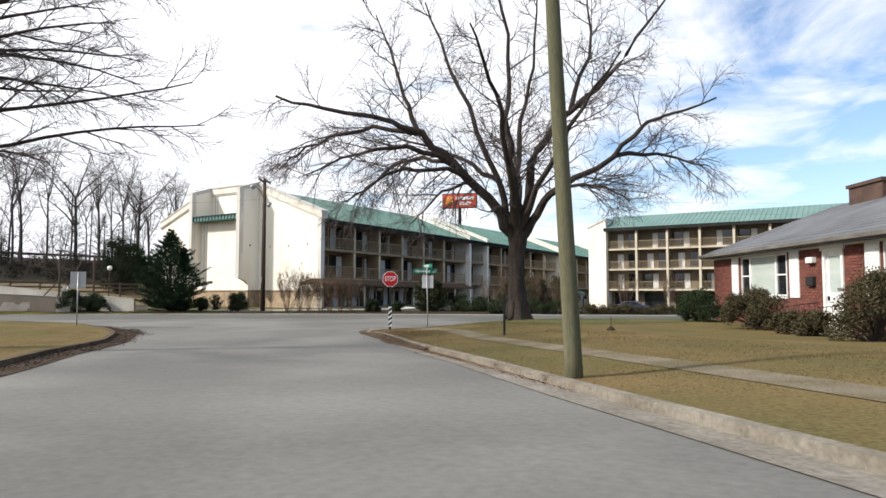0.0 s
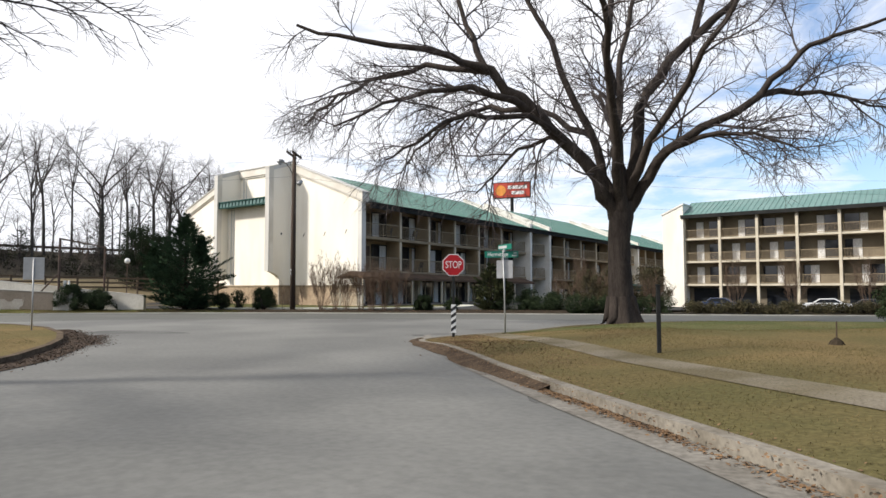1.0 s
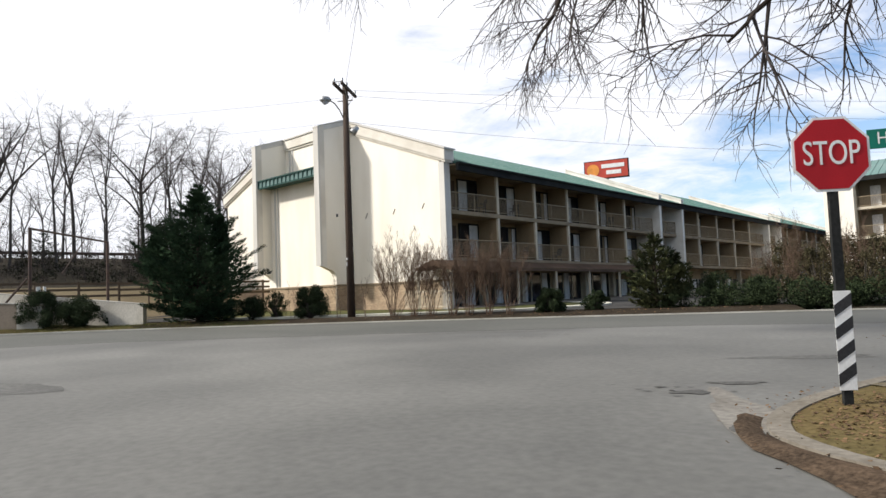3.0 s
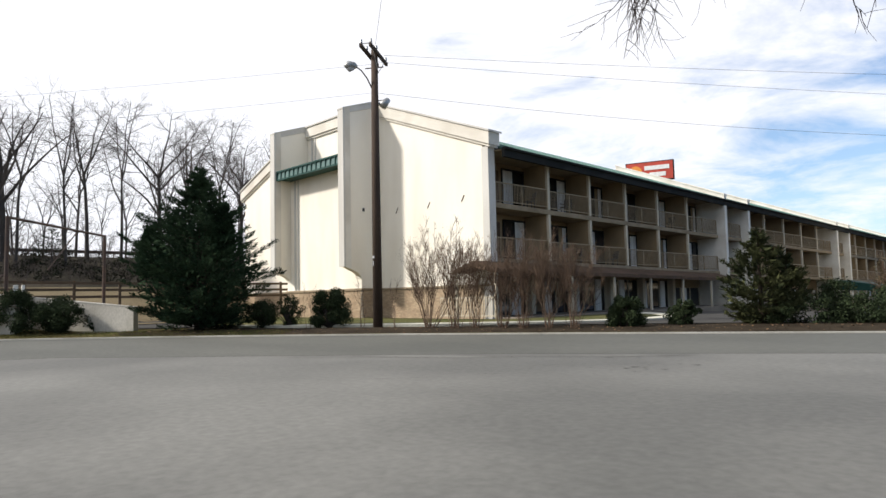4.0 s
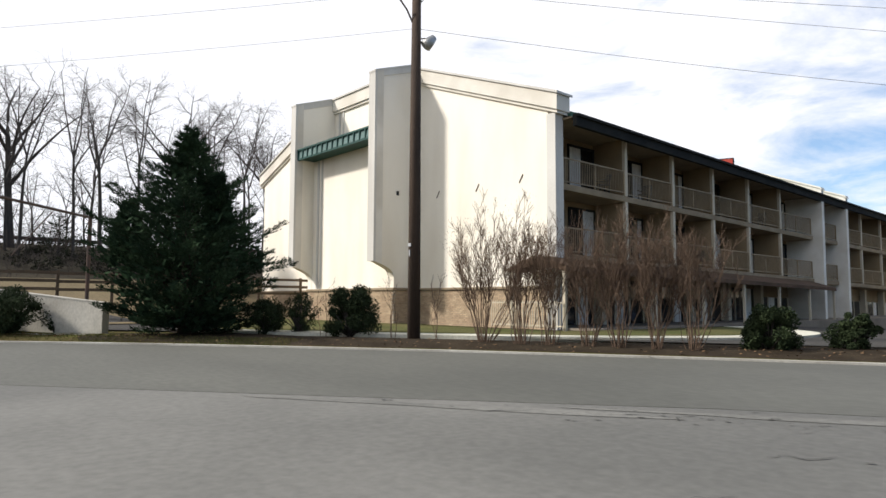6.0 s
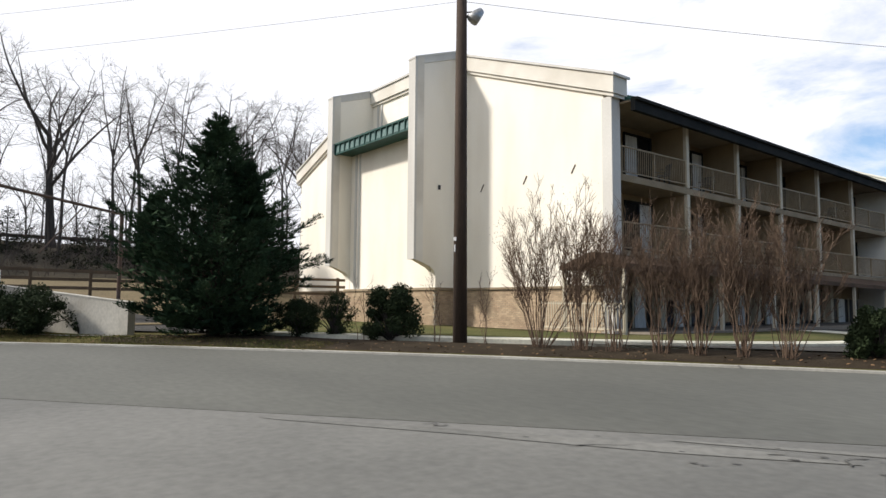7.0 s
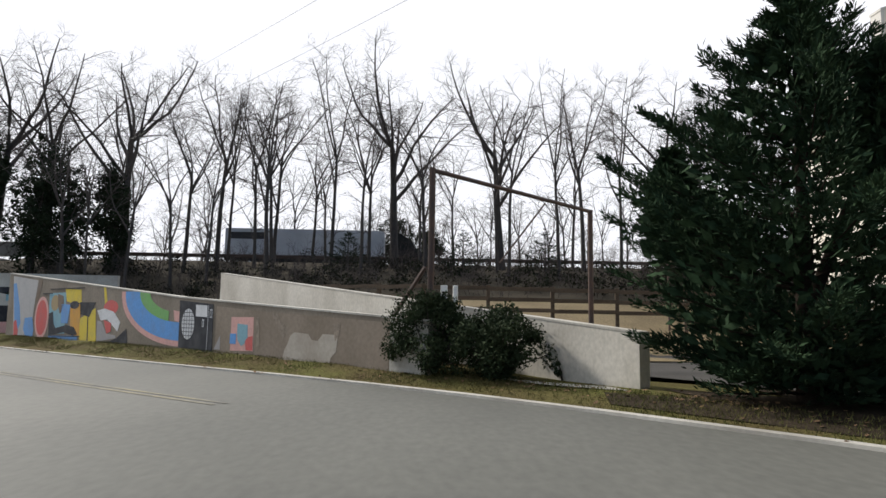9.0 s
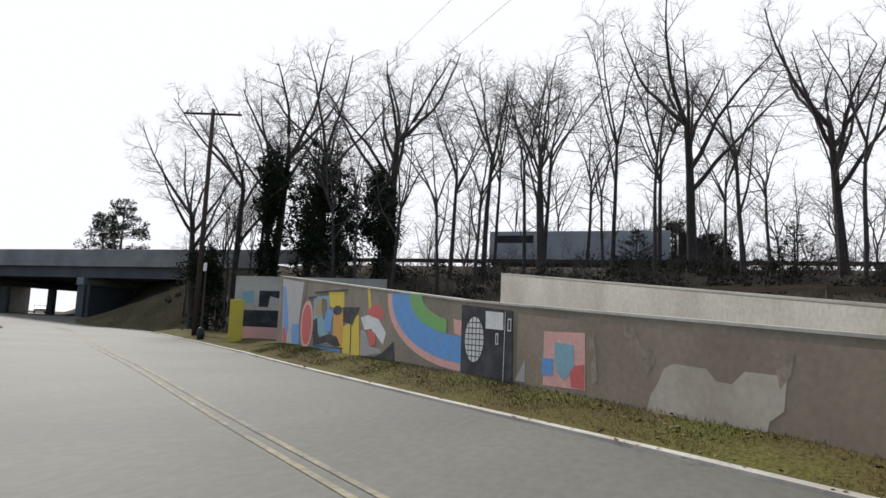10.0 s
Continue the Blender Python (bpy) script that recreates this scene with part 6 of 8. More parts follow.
# bridge and highway -----------------------------------------------------------------------
def build_bridge():
    t = thing("bridge", at((-102, 0, 0)), "concrete highway overpass on piers", "bridge")
    part("deck", MB().box(-24, 0, -72, -12, 6.3, 6.75), M_BRIDGE, t)
    part("parapet", MB().box(-0.25, 0.0, -78, -4, 6.75, 8.15), M_BRIDGE, t, "pale concrete bridge parapet", bevel=0.03)
    part("parapet", MB().box(-24, -23.75, -78, -4, 6.75, 8.0), M_BRIDGE, t)
    for x in (-0.7, -4.5, -8.5, -12.5, -16.5, -20.5, -23.4):
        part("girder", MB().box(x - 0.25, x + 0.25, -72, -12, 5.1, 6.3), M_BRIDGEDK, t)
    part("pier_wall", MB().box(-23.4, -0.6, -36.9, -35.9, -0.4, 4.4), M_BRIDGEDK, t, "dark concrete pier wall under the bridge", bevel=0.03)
    for y in (-36.4, -57.0):
        part("pier_cap", MB().box(-23.5, -0.4, y - 0.5, y + 0.5, 4.3, 5.1), M_BRIDGE, t, bevel=0.04)
        for x in (-1.2, -8.0, -15.0, -22.0):
            part("pier_column", MB().cyl(x, y, -0.4, 4.3, 0.55, 0.55, 14), M_BRIDGE, t, smooth=False)
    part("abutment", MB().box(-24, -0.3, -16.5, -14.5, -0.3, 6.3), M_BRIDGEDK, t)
    part("abutment", MB().box(-24, 0, -74.0, -72.0, -0.3, 6.3), M_BRIDGE, t)


build_bridge()
bankm = MB()
bx, by = [-93 - 1.0 * i for i in range(33)], [-36 + 1.2 * j for j in range(27)]
for y in by:
    for x in bx:
        high = min(6.1, max(0.0, 0.5 + (y + 34.0) * 0.34))
        side = max(0.0, min(1.0, (-95.0 - x) / 6.5))
        bankm.v.append(Vector((x, y, -0.25 + (high + 0.25) * side + 0.15 * noise.noise((x * 0.4, y * 0.4, 3.0)))))
bankm.f = [(j * 33 + i + 1, j * 33 + i, (j + 1) * 33 + i, (j + 1) * 33 + i + 1) for j in range(26) for i in range(32)]
structure("embankment", bankm, M_BANKGRASS, "dry grassy embankment rising under the bridge", "embankment", smooth=True)
hw = MB().box(-126, -101, -4, 170, 6.1, 6.42)
structure("highway", hw, M_LOT, "elevated asphalt highway behind the trees", "road")


def build_guard_rail():
    t = thing("guard_rail", at((-100.3, 0, 0)), "dark steel guard rail along the highway edge", "guard rail")
    part("beam", MB().prism([(0, 6.85), (0.06, 6.95), (0, 7.02), (0.06, 7.1), (0, 7.2), (-0.04, 7.0)], -4, 150, "xzy"), M_STEEL, t)
    me = MB().box(-0.1, 0.0, -0.06, 0.06, 5.6, 7.2).mesh("post"); me.materials.append(M_STEEL)
    for i in range(52):
        o = part("post", me, M_STEEL, t); o.location = (0, -3.5 + i * 2.95, 0)


build_guard_rail()


def build_truck(y, label):
    t = thing("lorry", at((-108, y, 6.42)), label, "truck", "lorries on the highway")
    part("trailer", MB().box(-1.3, 1.3, 0, 16.2, 1.1, 4.1), M_TRUCKBOX, t, "pale box trailer", bevel=0.04)
    part("chassis", MB().box(-0.5, 0.5, 0.5, 16, 0.75, 1.1), M_BLACK, t)
    part("side_skirt", MB().box(1.2, 1.26, 4, 12, 0.5, 1.1), M_FASCIA, t)
    cabv = MB().prism([(16.9, 0.5), (20.9, 0.5), (21.1, 1.6), (19.6, 2.0), (19.1, 3.0), (17.9, 3.9), (16.9, 3.9)], -1.2, 1.2, "yzx")
    cab = part("cab", cabv, M_FASCIA, t, "dark tractor cab", bevel=0.05)
    part("windscreen", MB().prism([(19.15, 2.98), (19.62, 2.05), (19.66, 2.07), (19.2, 3.0)], -1.05, 1.05, "yzx"), M_GLASSD, cab)
    for yy in (1.2, 2.5, 14.0, 15.3, 17.4, 19.9):
        for x in (-1.0, 1.0):
            wv = MB().tube([(x - 0.15, yy, 0.5), (x + 0.15, yy, 0.5)], 0.5, 16)
            wh = part("wheel", wv, M_TYRE, t)
            part("rim", MB().tube([(x - 0.16, yy, 0.5), (x + 0.16, yy, 0.5)], 0.27, 12), M_GALV, wh)
    part("emblem_bar", MB().box(1.3, 1.31, 0.6, 4.2, 3.0, 3.7), M_BLACK, t)


build_truck(8.5, "box lorry with a pale trailer on the highway")


# murals: flat paint on the ramp wall ---------------------------------------------------------
def paint(col, name):
    return mat(name, col, tuple(c * 0.7 + 0.06 for c in col), 0.85, 2.2, 12, 0.1, 0.4, lo=0.45, hi=0.75, fine_amount=0.08)


P_BLUE, P_RED, P_YELLOW, P_GREEN = paint((0.11, 0.29, 0.60), "blue_wall_paint"), paint((0.55, 0.11, 0.10), "red_wall_paint"), paint((0.62, 0.47, 0.06), "yellow_wall_paint"), paint((0.17, 0.38, 0.12), "green_wall_paint")
P_BLACK, P_WHITE, P_PINK, P_GREY = paint((0.022, 0.024, 0.03), "black_wall_paint"), paint((0.62, 0.62, 0.62), "white_wall_paint"), paint((0.62, 0.35, 0.31), "pink_wall_paint"), paint((0.33, 0.31, 0.30), "grey_wall_paint")
P_PALE, P_SKY, P_TAN = paint((0.43, 0.415, 0.40), "pale_wall_paint"), paint((0.14, 0.30, 0.56), "sky_blue_wall_paint"), paint((0.36, 0.27, 0.14), "tan_wall_paint")
P_BROWN, P_ORANGE, P_TEAL = paint((0.17, 0.125, 0.09), "brown_wall_paint"), paint((0.58, 0.30, 0.06), "orange_wall_paint"), paint((0.20, 0.36, 0.42), "pale_blue_wall_paint")
WP0, WP1 = Vector((-74.5, 6.5, 0)), Vector((-53.2, 27.9, 0))
WDIR = (WP1 - WP0).normalized()
WNRM = Vector((WDIR.y, -WDIR.x, 0))


def stroke(outline, material, layer=1, name="paint_patch", origin=WP0, along=WDIR, out=WNRM, parent=None):
    """A flat patch of paint; outline in metres along the wall and up."""
    mb = MB()
    pts = [origin + along * s + Vector((0, 0, z)) for s, z in outline]
    k = len(pts)
    mb.add([p + out * (0.003 * layer + 0.002) for p in pts] + [p - out * 0.01 for p in pts], [tuple(range(k))] + [(i, i + k, (i + 1) % k + k, (i + 1) % k) for i in range(k)])
    return part(name, mb, material, parent or wall1)


def ellipse(s, z, a, b, n=22):
    return [(s + a * math.cos(6.2832 * i / n), z + b * math.sin(6.2832 * i / n)) for i in range(n)]


def band(pts, pts2):
    return pts + pts2[::-1]


def arc(s, z, a, b, t0, t1, n=14):
    return [(s + a * math.cos(radians(t0 + (t1 - t0) * i / n)), z + b * math.sin(radians(t0 + (t1 - t0) * i / n))) for i in range(n + 1)]


def build_murals():
    # brown base coat on the plain stretch, with lighter repairs
    stroke([(21.2, 0.1), (21.2, 1.62), (24.0, 1.44), (28.95, 1.2), (28.95, 0.05)], P_BROWN2, 1, "base_coat")
    stroke([(24.75, 0.12), (24.85, 0.4), (25.0, 0.6), (25.12, 0.82), (25.3, 0.9), (25.9, 0.87), (26.05, 0.72), (26.3, 0.7), (26.5, 0.88), (27.1, 0.87), (27.05, 0.45), (26.85, 0.3), (26.8, 0.12)], P_REPAIR, 2)
    stroke([(24.2, 1.41), (24.5, 1.39), (24.6, 1.2), (24.85, 1.1), (24.95, 0.92), (24.78, 0.7), (24.6, 0.95), (24.4, 1.1)], P_GREY2, 2)
    stroke([(23.4, 1.3), (23.55, 1.3), (23.65, 0.5), (23.5, 0.45)], P_GREY2, 2)
    stroke([(26.9, 1.15), (27.2, 1.14), (27.15, 0.88), (27.0, 0.7)], P_GREY2, 2)
    # far end: a pale fade with blue and red, then the tall red oval
    stroke([(0.62, 3.3), (4.5, 2.95), (4.2, 1.9), (3.9, 0.2), (1.3, 0.1)], P_PALE, 1)
    stroke([(0.7, 2.9), (1.2, 2.9), (2.0, 1.7), (2.3, 0.9), (1.9, 0.5), (1.3, 1.0)], P_SKY, 2)
    stroke([(1.2, 0.95), (1.6, 1.05), (2.0, 0.5), (1.95, 0.1), (1.4, 0.1)], P_RED, 3)
    stroke([(2.9, 1.15), (4.0, 1.2), (4.3, 0.6), (4.2, 0.12), (3.3, 0.12), (2.8, 0.6)], P_SKY, 2)
    stroke([(4.3, 1.9), (4.72, 1.95), (5.15, 3.0), (4.7, 3.05)], P_BROWN, 2)
    stroke(ellipse(5.33, 1.18, 0.95, 0.98), P_PINK, 3)
    stroke(ellipse(5.33, 1.18, 0.74, 0.82), P_RED, 4)
    # framed scene: tan and dark heads, blue cloth, yellow and orange blocks, black shapes
    stroke([(6.2, 2.3), (8.3, 2.3), (8.4, 0.5), (6.4, 0.45)], P_TEAL, 1)
    stroke(ellipse(7.0, 1.85, 0.5, 0.36), P_TAN, 2)
    stroke([(7.3, 2.25), (8.0, 2.15), (8.15, 1.7), (7.7, 1.35), (7.4, 1.7)], P_BROWN, 3)
    stroke([(7.85, 1.8), (8.9, 1.75), (8.7, 0.95), (7.9, 0.95)], P_SKY, 3)
    stroke([(8.2, 2.45), (10.05, 2.38), (10.15, 1.85), (9.4, 1.78), (8.45, 1.9)], P_YELLOW, 2)
    stroke([(8.9, 1.75), (10.1, 1.78), (10.12, 0.45), (9.1, 0.45)], P_ORANGE, 3)
    stroke(ellipse(9.4, 1.74, 0.52, 0.17), P_BLACK, 4)
    stroke([(6.3, 1.35), (6.8, 1.45), (7.0, 0.9), (7.3, 0.72), (8.6, 0.88), (9.5, 0.8), (9.95, 0.5), (9.4, 0.44), (8.3, 0.56), (6.45, 0.38)], P_BLACK, 5)
    stroke([(6.4, 0.38), (9.9, 0.44), (9.95, 0.12), (6.5, 0.1)], P_SKY, 2)
    for s0, z0, s1, z1 in ((6.3, 2.46, 10.4, 2.44), (5.3, 2.28, 6.6, 2.27), (6.5, 0.34, 10.2, 0.4)):
        stroke([(s0, z0), (s1, z1), (s1, z1 + 0.035), (s0, z0 + 0.035)], P_BLACK, 6, "frame_line")
    stroke([(10.0, 1.85), (11.7, 1.83), (11.1, 1.24), (10.1, 1.35)], P_BLACK, 3)
    stroke([(10.1, 1.17), (11.7, 1.6), (11.95, 0.2), (10.15, 0.17)], P_YELLOW, 2)
    stroke([(10.9, 1.3), (11.0, 1.3), (11.1, 0.2), (11.0, 0.2)], P_BLACK, 3)
    stroke([(12.4, 2.42), (12.6, 2.42), (12.85, 1.8), (12.6, 1.75)], P_YELLOW, 1)
    stroke(ellipse(13.2, 1.62, 0.68, 0.28), P_RED, 1)
    stroke([(11.9, 1.5), (12.6, 1.58), (13.5, 1.45), (14.15, 1.05), (13.95, 0.7), (13.4, 0.95), (12.9, 1.15), (12.3, 1.1)], P_WHITE, 2)
    stroke([(12.6, 1.12), (13.3, 1.02), (13.35, 0.7), (12.95, 0.6)], P_RED, 3)
    stroke([(11.95, 1.1), (12.4, 1.05), (12.9, 0.6), (13.8, 0.55), (13.8, 0.45), (12.0, 0.25)], P_GREY, 2)
    stroke([(12.0, 0.26), (13.2, 0.3), (13.9, 0.45), (14.75, 0.82), (14.9, 0.3), (13.8, 0.12), (12.1, 0.1)], P_BLACK, 3)
    # rainbow quarter-rings, ending at the black panel
    stroke(band(arc(18.85, 2.15, 4.7, 1.85, 178, 270), arc(18.85, 2.15, 4.35, 1.66, 178, 270)), P_PINK, 1)
    stroke(band(arc(18.85, 2.15, 4.35, 1.66, 178, 270), arc(18.85, 2.15, 3.1, 1.05, 178, 270)), P_BLUE, 2)
    stroke(band(arc(18.85, 2.15, 3.1, 1.05, 180, 255), arc(18.85, 2.15, 2.3, 0.72, 180, 250)), P_GREEN, 3)
    stroke([(18.4, 1.5), (18.83, 1.45), (18.83, 1.1), (18.5, 1.15)], P_PINK, 3)
    # black panel with a gridded white oval and papers
    stroke([(18.86, 0.28), (18.83, 1.83), (21.0, 1.68), (21.05, 0.22)], P_BLACK, 4, "black_panel")
    stroke(ellipse(19.45, 1.05, 0.42, 0.5), P_WHITE, 5, "white_oval")
    for k in range(1, 5):
        s = 19.03 + 0.168 * k
        h = 0.5 * math.sqrt(max(0.05, 1 - ((s - 19.45) / 0.42) ** 2))
        stroke([(s - 0.012, 1.05 - h), (s + 0.012, 1.05 - h), (s + 0.012, 1.05 + h), (s - 0.012, 1.05 + h)], P_BLACK, 6, "grid_line")
    for k in range(1, 8):
        z = 0.55 + 0.125 * k
        w = 0.42 * math.sqrt(max(0.05, 1 - ((z - 1.05) / 0.5) ** 2))
        stroke([(19.45 - w, z - 0.01), (19.45 + w, z - 0.01), (19.45 + w, z + 0.01), (19.45 - w, z + 0.01)], P_BLACK, 6, "grid_line")
    stroke([(19.95, 1.3), (19.93, 1.68), (20.65, 1.64), (20.67, 1.28)], P_WHITE, 5, "paper")
    for s0, s1, z0, z1 in ((20.83, 20.97, 1.26, 1.52), (20.37, 20.48, 0.97, 1.21)):
        stroke([(s0, z0), (s1, z0), (s1, z1), (s0, z1)], P_WHITE, 5)
        stroke([(s0 + 0.03, z0 + 0.03), (s1 - 0.03, z0 + 0.03), (s1 - 0.03, z1 - 0.03), (s0 + 0.03, z1 - 0.03)], P_BLACK, 6)
    stroke([(20.7, 0.24), (20.72, 1.66), (20.74, 1.66), (20.72, 0.24)], P_WHITE, 5, "panel_joint")
    stroke([(21.15, 0.3), (21.5, 0.75), (21.5, 0.3)], P_GREY, 2)
    # pink square
    stroke([(22.1, 0.3), (22.1, 1.29), (23.3, 1.29), (23.33, 0.32)], P_PINK, 2)
    stroke([(22.45, 0.76), (22.45, 1.1), (23.0, 1.07), (23.03, 0.6), (22.7, 0.45), (22.5, 0.6)], P_TEAL, 3)
    stroke([(22.07, 0.5), (22.07, 0.8), (22.4, 0.8), (22.4, 0.5)], P_BLUE, 4)
    stroke([(22.95, 0.35), (22.9, 0.6), (23.05, 0.72), (23.28, 0.75), (23.3, 0.34)], P_RED, 4)
    # the back wall
    o, a, n = Vector((-78, 1.4, 0)), Vector((0, 1, 0)), Vector((1, 0, 0))
    for pts, m, l in (([(0.3, 0.2), (0.3, 0.9), (8.8, 0.9), (8.8, 0.2)], P_PINK, 1), ([(0.3, 0.9), (0.2, 1.8), (8.8, 1.9), (8.8, 0.9)], P_BLACK, 2), ([(1.6, 2.0), (1.6, 2.9), (3.2, 2.9), (3.3, 2.4), (2.3, 2.6), (2.2, 2.0)], P_BLACK, 2), ([(2.9, 2.1), (2.9, 2.6), (3.6, 2.6), (3.6, 2.1)], P_TEAL, 2), ([(0.5, 2.2), (0.5, 2.8), (1.2, 2.9), (1.3, 2.2)], P_TEAL, 2)):
        stroke(pts, m, l, "paint_patch", o, a, n, wall3)
    # concrete coping of both ramp walls
    for nm, pts, par in (("coping", W1, wall1), ("coping", W2, wall2)):
        for (x0, y0, _, t0), (x1, y1, _, t1) in zip(pts, pts[1:]):
            d = Vector((x1 - x0, y1 - y0, 0)).normalized()
            sd = Vector((d.y, -d.x, 0))
            a, b = Vector((x0, y0, t0)), Vector((x1, y1, t1))
            vs = [p + sd * o + Vector((0, 0, z)) for p in (a, b) for o, z in ((0.01, -0.01), (0.01, 0.035), (-0.31, 0.035), (-0.31, -0.01))]
            part(nm, MB().add(vs, [(0, 1, 5, 4), (1, 2, 6, 5), (2, 3, 7, 6), (0, 4, 7, 3), (0, 3, 2, 1), (4, 5, 6, 7)]), M_CONC, par)


P_GREY2 = mat("water_stain", (0.205, 0.168, 0.13), (0.27, 0.222, 0.172), 0.9, 1.8, 10, 0.05, 0.6)
P_REPAIR = mat("pale_repair", (0.42, 0.375, 0.315), (0.34, 0.295, 0.24), 0.9, 1.5, 10, 0.08, 0.5, fine_amount=0.08)
P_BROWN2 = mat("faded_brown_coat", (0.2, 0.16, 0.12), (0.26, 0.212, 0.163), 0.9, 0.7, 10, 0.08, 0.5, fine_amount=0.1)
build_murals()
stroke([(28.98, -0.25), (30.17, -0.25), (30.17, 1.17), (28.98, 1.27)], M_CONC, 2, "bare_patch")
t = thing("end_block", at((-76.2, 2.9, 0.0), 35), "yellow painted concrete block at the wall end", "bollard")
part("block", MB().box(-0.35, 0.35, -0.35, 0.35, -0.2, 2.3), P_YELLOW, t, bevel=0.03)


# undergrowth, ivy and evergreens on the bank -----------------------------------------------------
def build_brush():
    rng = random.Random(8)
    w, l = MB(), MB()
    for i in range(1500):
        y = rng.uniform(-26, 80)
        x = rng.uniform(-98, -76) if y > 16 else rng.uniform(-98, -82)
        if UV(x, y)[1] < line_v(FAR_EDGE, UV(x, y)[0]) + 4:
            continue
        z = land_z(x, y) - 0.1
        h = rng.uniform(0.6, 1.5) if x > -84 else rng.uniform(0.9, 2.6)
        q = branch_path(rng, Vector((x, y, z)), Vector((rng.gauss(0, 0.3), rng.gauss(0, 0.3), 1)).normalized(), h, 4, 0.16, 0.0)
        w.tube(q, [0.022, 0.018, 0.013, 0.009, 0.004], 3, False)
        sprout(rng, w, q, [0.022, 0.018, 0.013, 0.009, 0.004], 0, [(5, 0.5, 1.3, 0.7, 0.2, 0.0, 3, 0.2), (2, 0.3, 0.7, 0.7, 0.2, 0.0, 3, 0.2)])
    ob = tagged(part("brush", fast_mesh("brush", w), M_BRUSH), "tangled bare undergrowth on the bank", "undergrowth", kind="stuff")
    cs = []
    for i in range(430):
        y = rng.uniform(-26, 80)
        x = rng.uniform(-97, -78) if y > 16 else rng.uniform(-97, -82)
        if UV(x, y)[1] < line_v(FAR_EDGE, UV(x, y)[0]) + 4:
            continue
        cs.append((Vector((x, y, land_z(x, y) + rng.uniform(0.0, 0.6))), rng.uniform(0.4, 0.9)))
    leaf_cloud(rng, l, cs, 0.13, 75, 0.3)
    tagged(part("brush", fast_mesh("brush", l), M_BRUSHLEAF), "dark evergreen undergrowth and vines on the bank", "undergrowth", kind="stuff")


M_BRUSH = mat("brush_stem", (0.085, 0.065, 0.055), (0.05, 0.04, 0.036), 0.95, 1, 10, 0)
M_BRUSHLEAF = mat("vine_leaf", (0.03, 0.03, 0.02), (0.02, 0.024, 0.014), 0.95, 0.6, 6, 0, spec=0.05)
build_brush()


def ivy_column(x, y, h, r, seed, label):
    rng = random.Random(seed)
    t = thing("ivy_tree", Matrix.Translation((x, y, land_z(x, y) - 0.3)), label, "tree")
    w, l = MB(), MB()
    q = branch_path(rng, Vector((0, 0, 0)), Vector((0, 0, 1)), h, 8, 0.05, 0.05)
    w.tube(q, [0.3 - 0.03 * i for i in range(9)], 7, False)
    cs = []
    limbs = [q]
    for i in range(6):
        a, s = rng.uniform(0, 6.28), rng.randrange(2, 7)
        limb = branch_path(rng, q[s], Vector((math.cos(a), math.sin(a), rng.uniform(0.3, 1.1))).normalized(), r * rng.uniform(0.9, 1.9), 5, 0.15, 0.1)
        w.tube(limb, [0.09 - 0.014 * k for k in range(6)], 5, False)
        sprout(rng, w, limb, [0.09 - 0.014 * k for k in range(6)], 0, [(6, 0.8, 2.2, 0.7, 0.2, 0.05, 3, 0.2), (4, 0.3, 0.9, 0.7, 0.2, 0.02, 3, 0.2)])
        limbs.append(limb)
    for i in range(int(h * 14)):
        limb = limbs[0] if rng.random() < 0.5 else rng.choice(limbs[1:])
        f = rng.random() * (len(limb) - 1.01)
        p = limb[int(f)].lerp(limb[int(f) + 1], f % 1)
        rr = r * 0.6 * rng.random()
        a = rng.uniform(0, 6.28)
        cs.append((p + Vector((math.cos(a) * rr, math.sin(a) * rr, rng.uniform(-0.8, 0.4))), rng.uniform(0.25, 1.1)))
    leaf_cloud(rng, l, cs, 0.15, 60)
    part("trunk", fast_mesh("trunk", w), M_DARKBARK, t)
    part("ivy", fast_mesh("ivy", l), M_IVY, t)


ivy_column(-93.6, -7.4, 13, 1.3, 201, "tall trunk wrapped in dark ivy")
ivy_column(-93.0, -2.9, 11.0, 3.0, 202, "bushy dark ivy-covered tree")
ivy_column(-92.6, -0.4, 9.8, 3.2, 203, "bushy dark ivy-covered tree")
ivy_column(-94.0, 3.3, 9, 1.5, 204, "trunk wrapped in dark ivy")
ivy_column(-92.0, -11.5, 7.0, 1.6, 205, "bushy dark ivy-covered tree")


def far_evergreen(x, y, h, r, seed, label="dark evergreen tree among the bare wood", z=None):
    t = thing("evergreen_tree", Matrix.Translation((x, y, (land_z(x, y) if z is None else z) - 0.2)), label, "tree", "dark evergreens")
    w, l = cedar_mesh(seed, h, r, 9, 6, (), 16, 120)
    part("trunk", w, M_DARKBARK, t)
    part("foliage", l, M_IVY, t)


for i, (x, y, h, r) in enumerate(((-92, 48.0, 7.5, 2.6), (-91, 51.6, 8.2, 2.8), (-92.5, 54.6, 7.0, 2.6), (-90, 38.0, 4.0, 2.2), (-89.5, 31.5, 3.8, 2.4), (-91, 22.5, 3.4, 2.0))):
    far_evergreen(x, y, h, r, 300 + i)


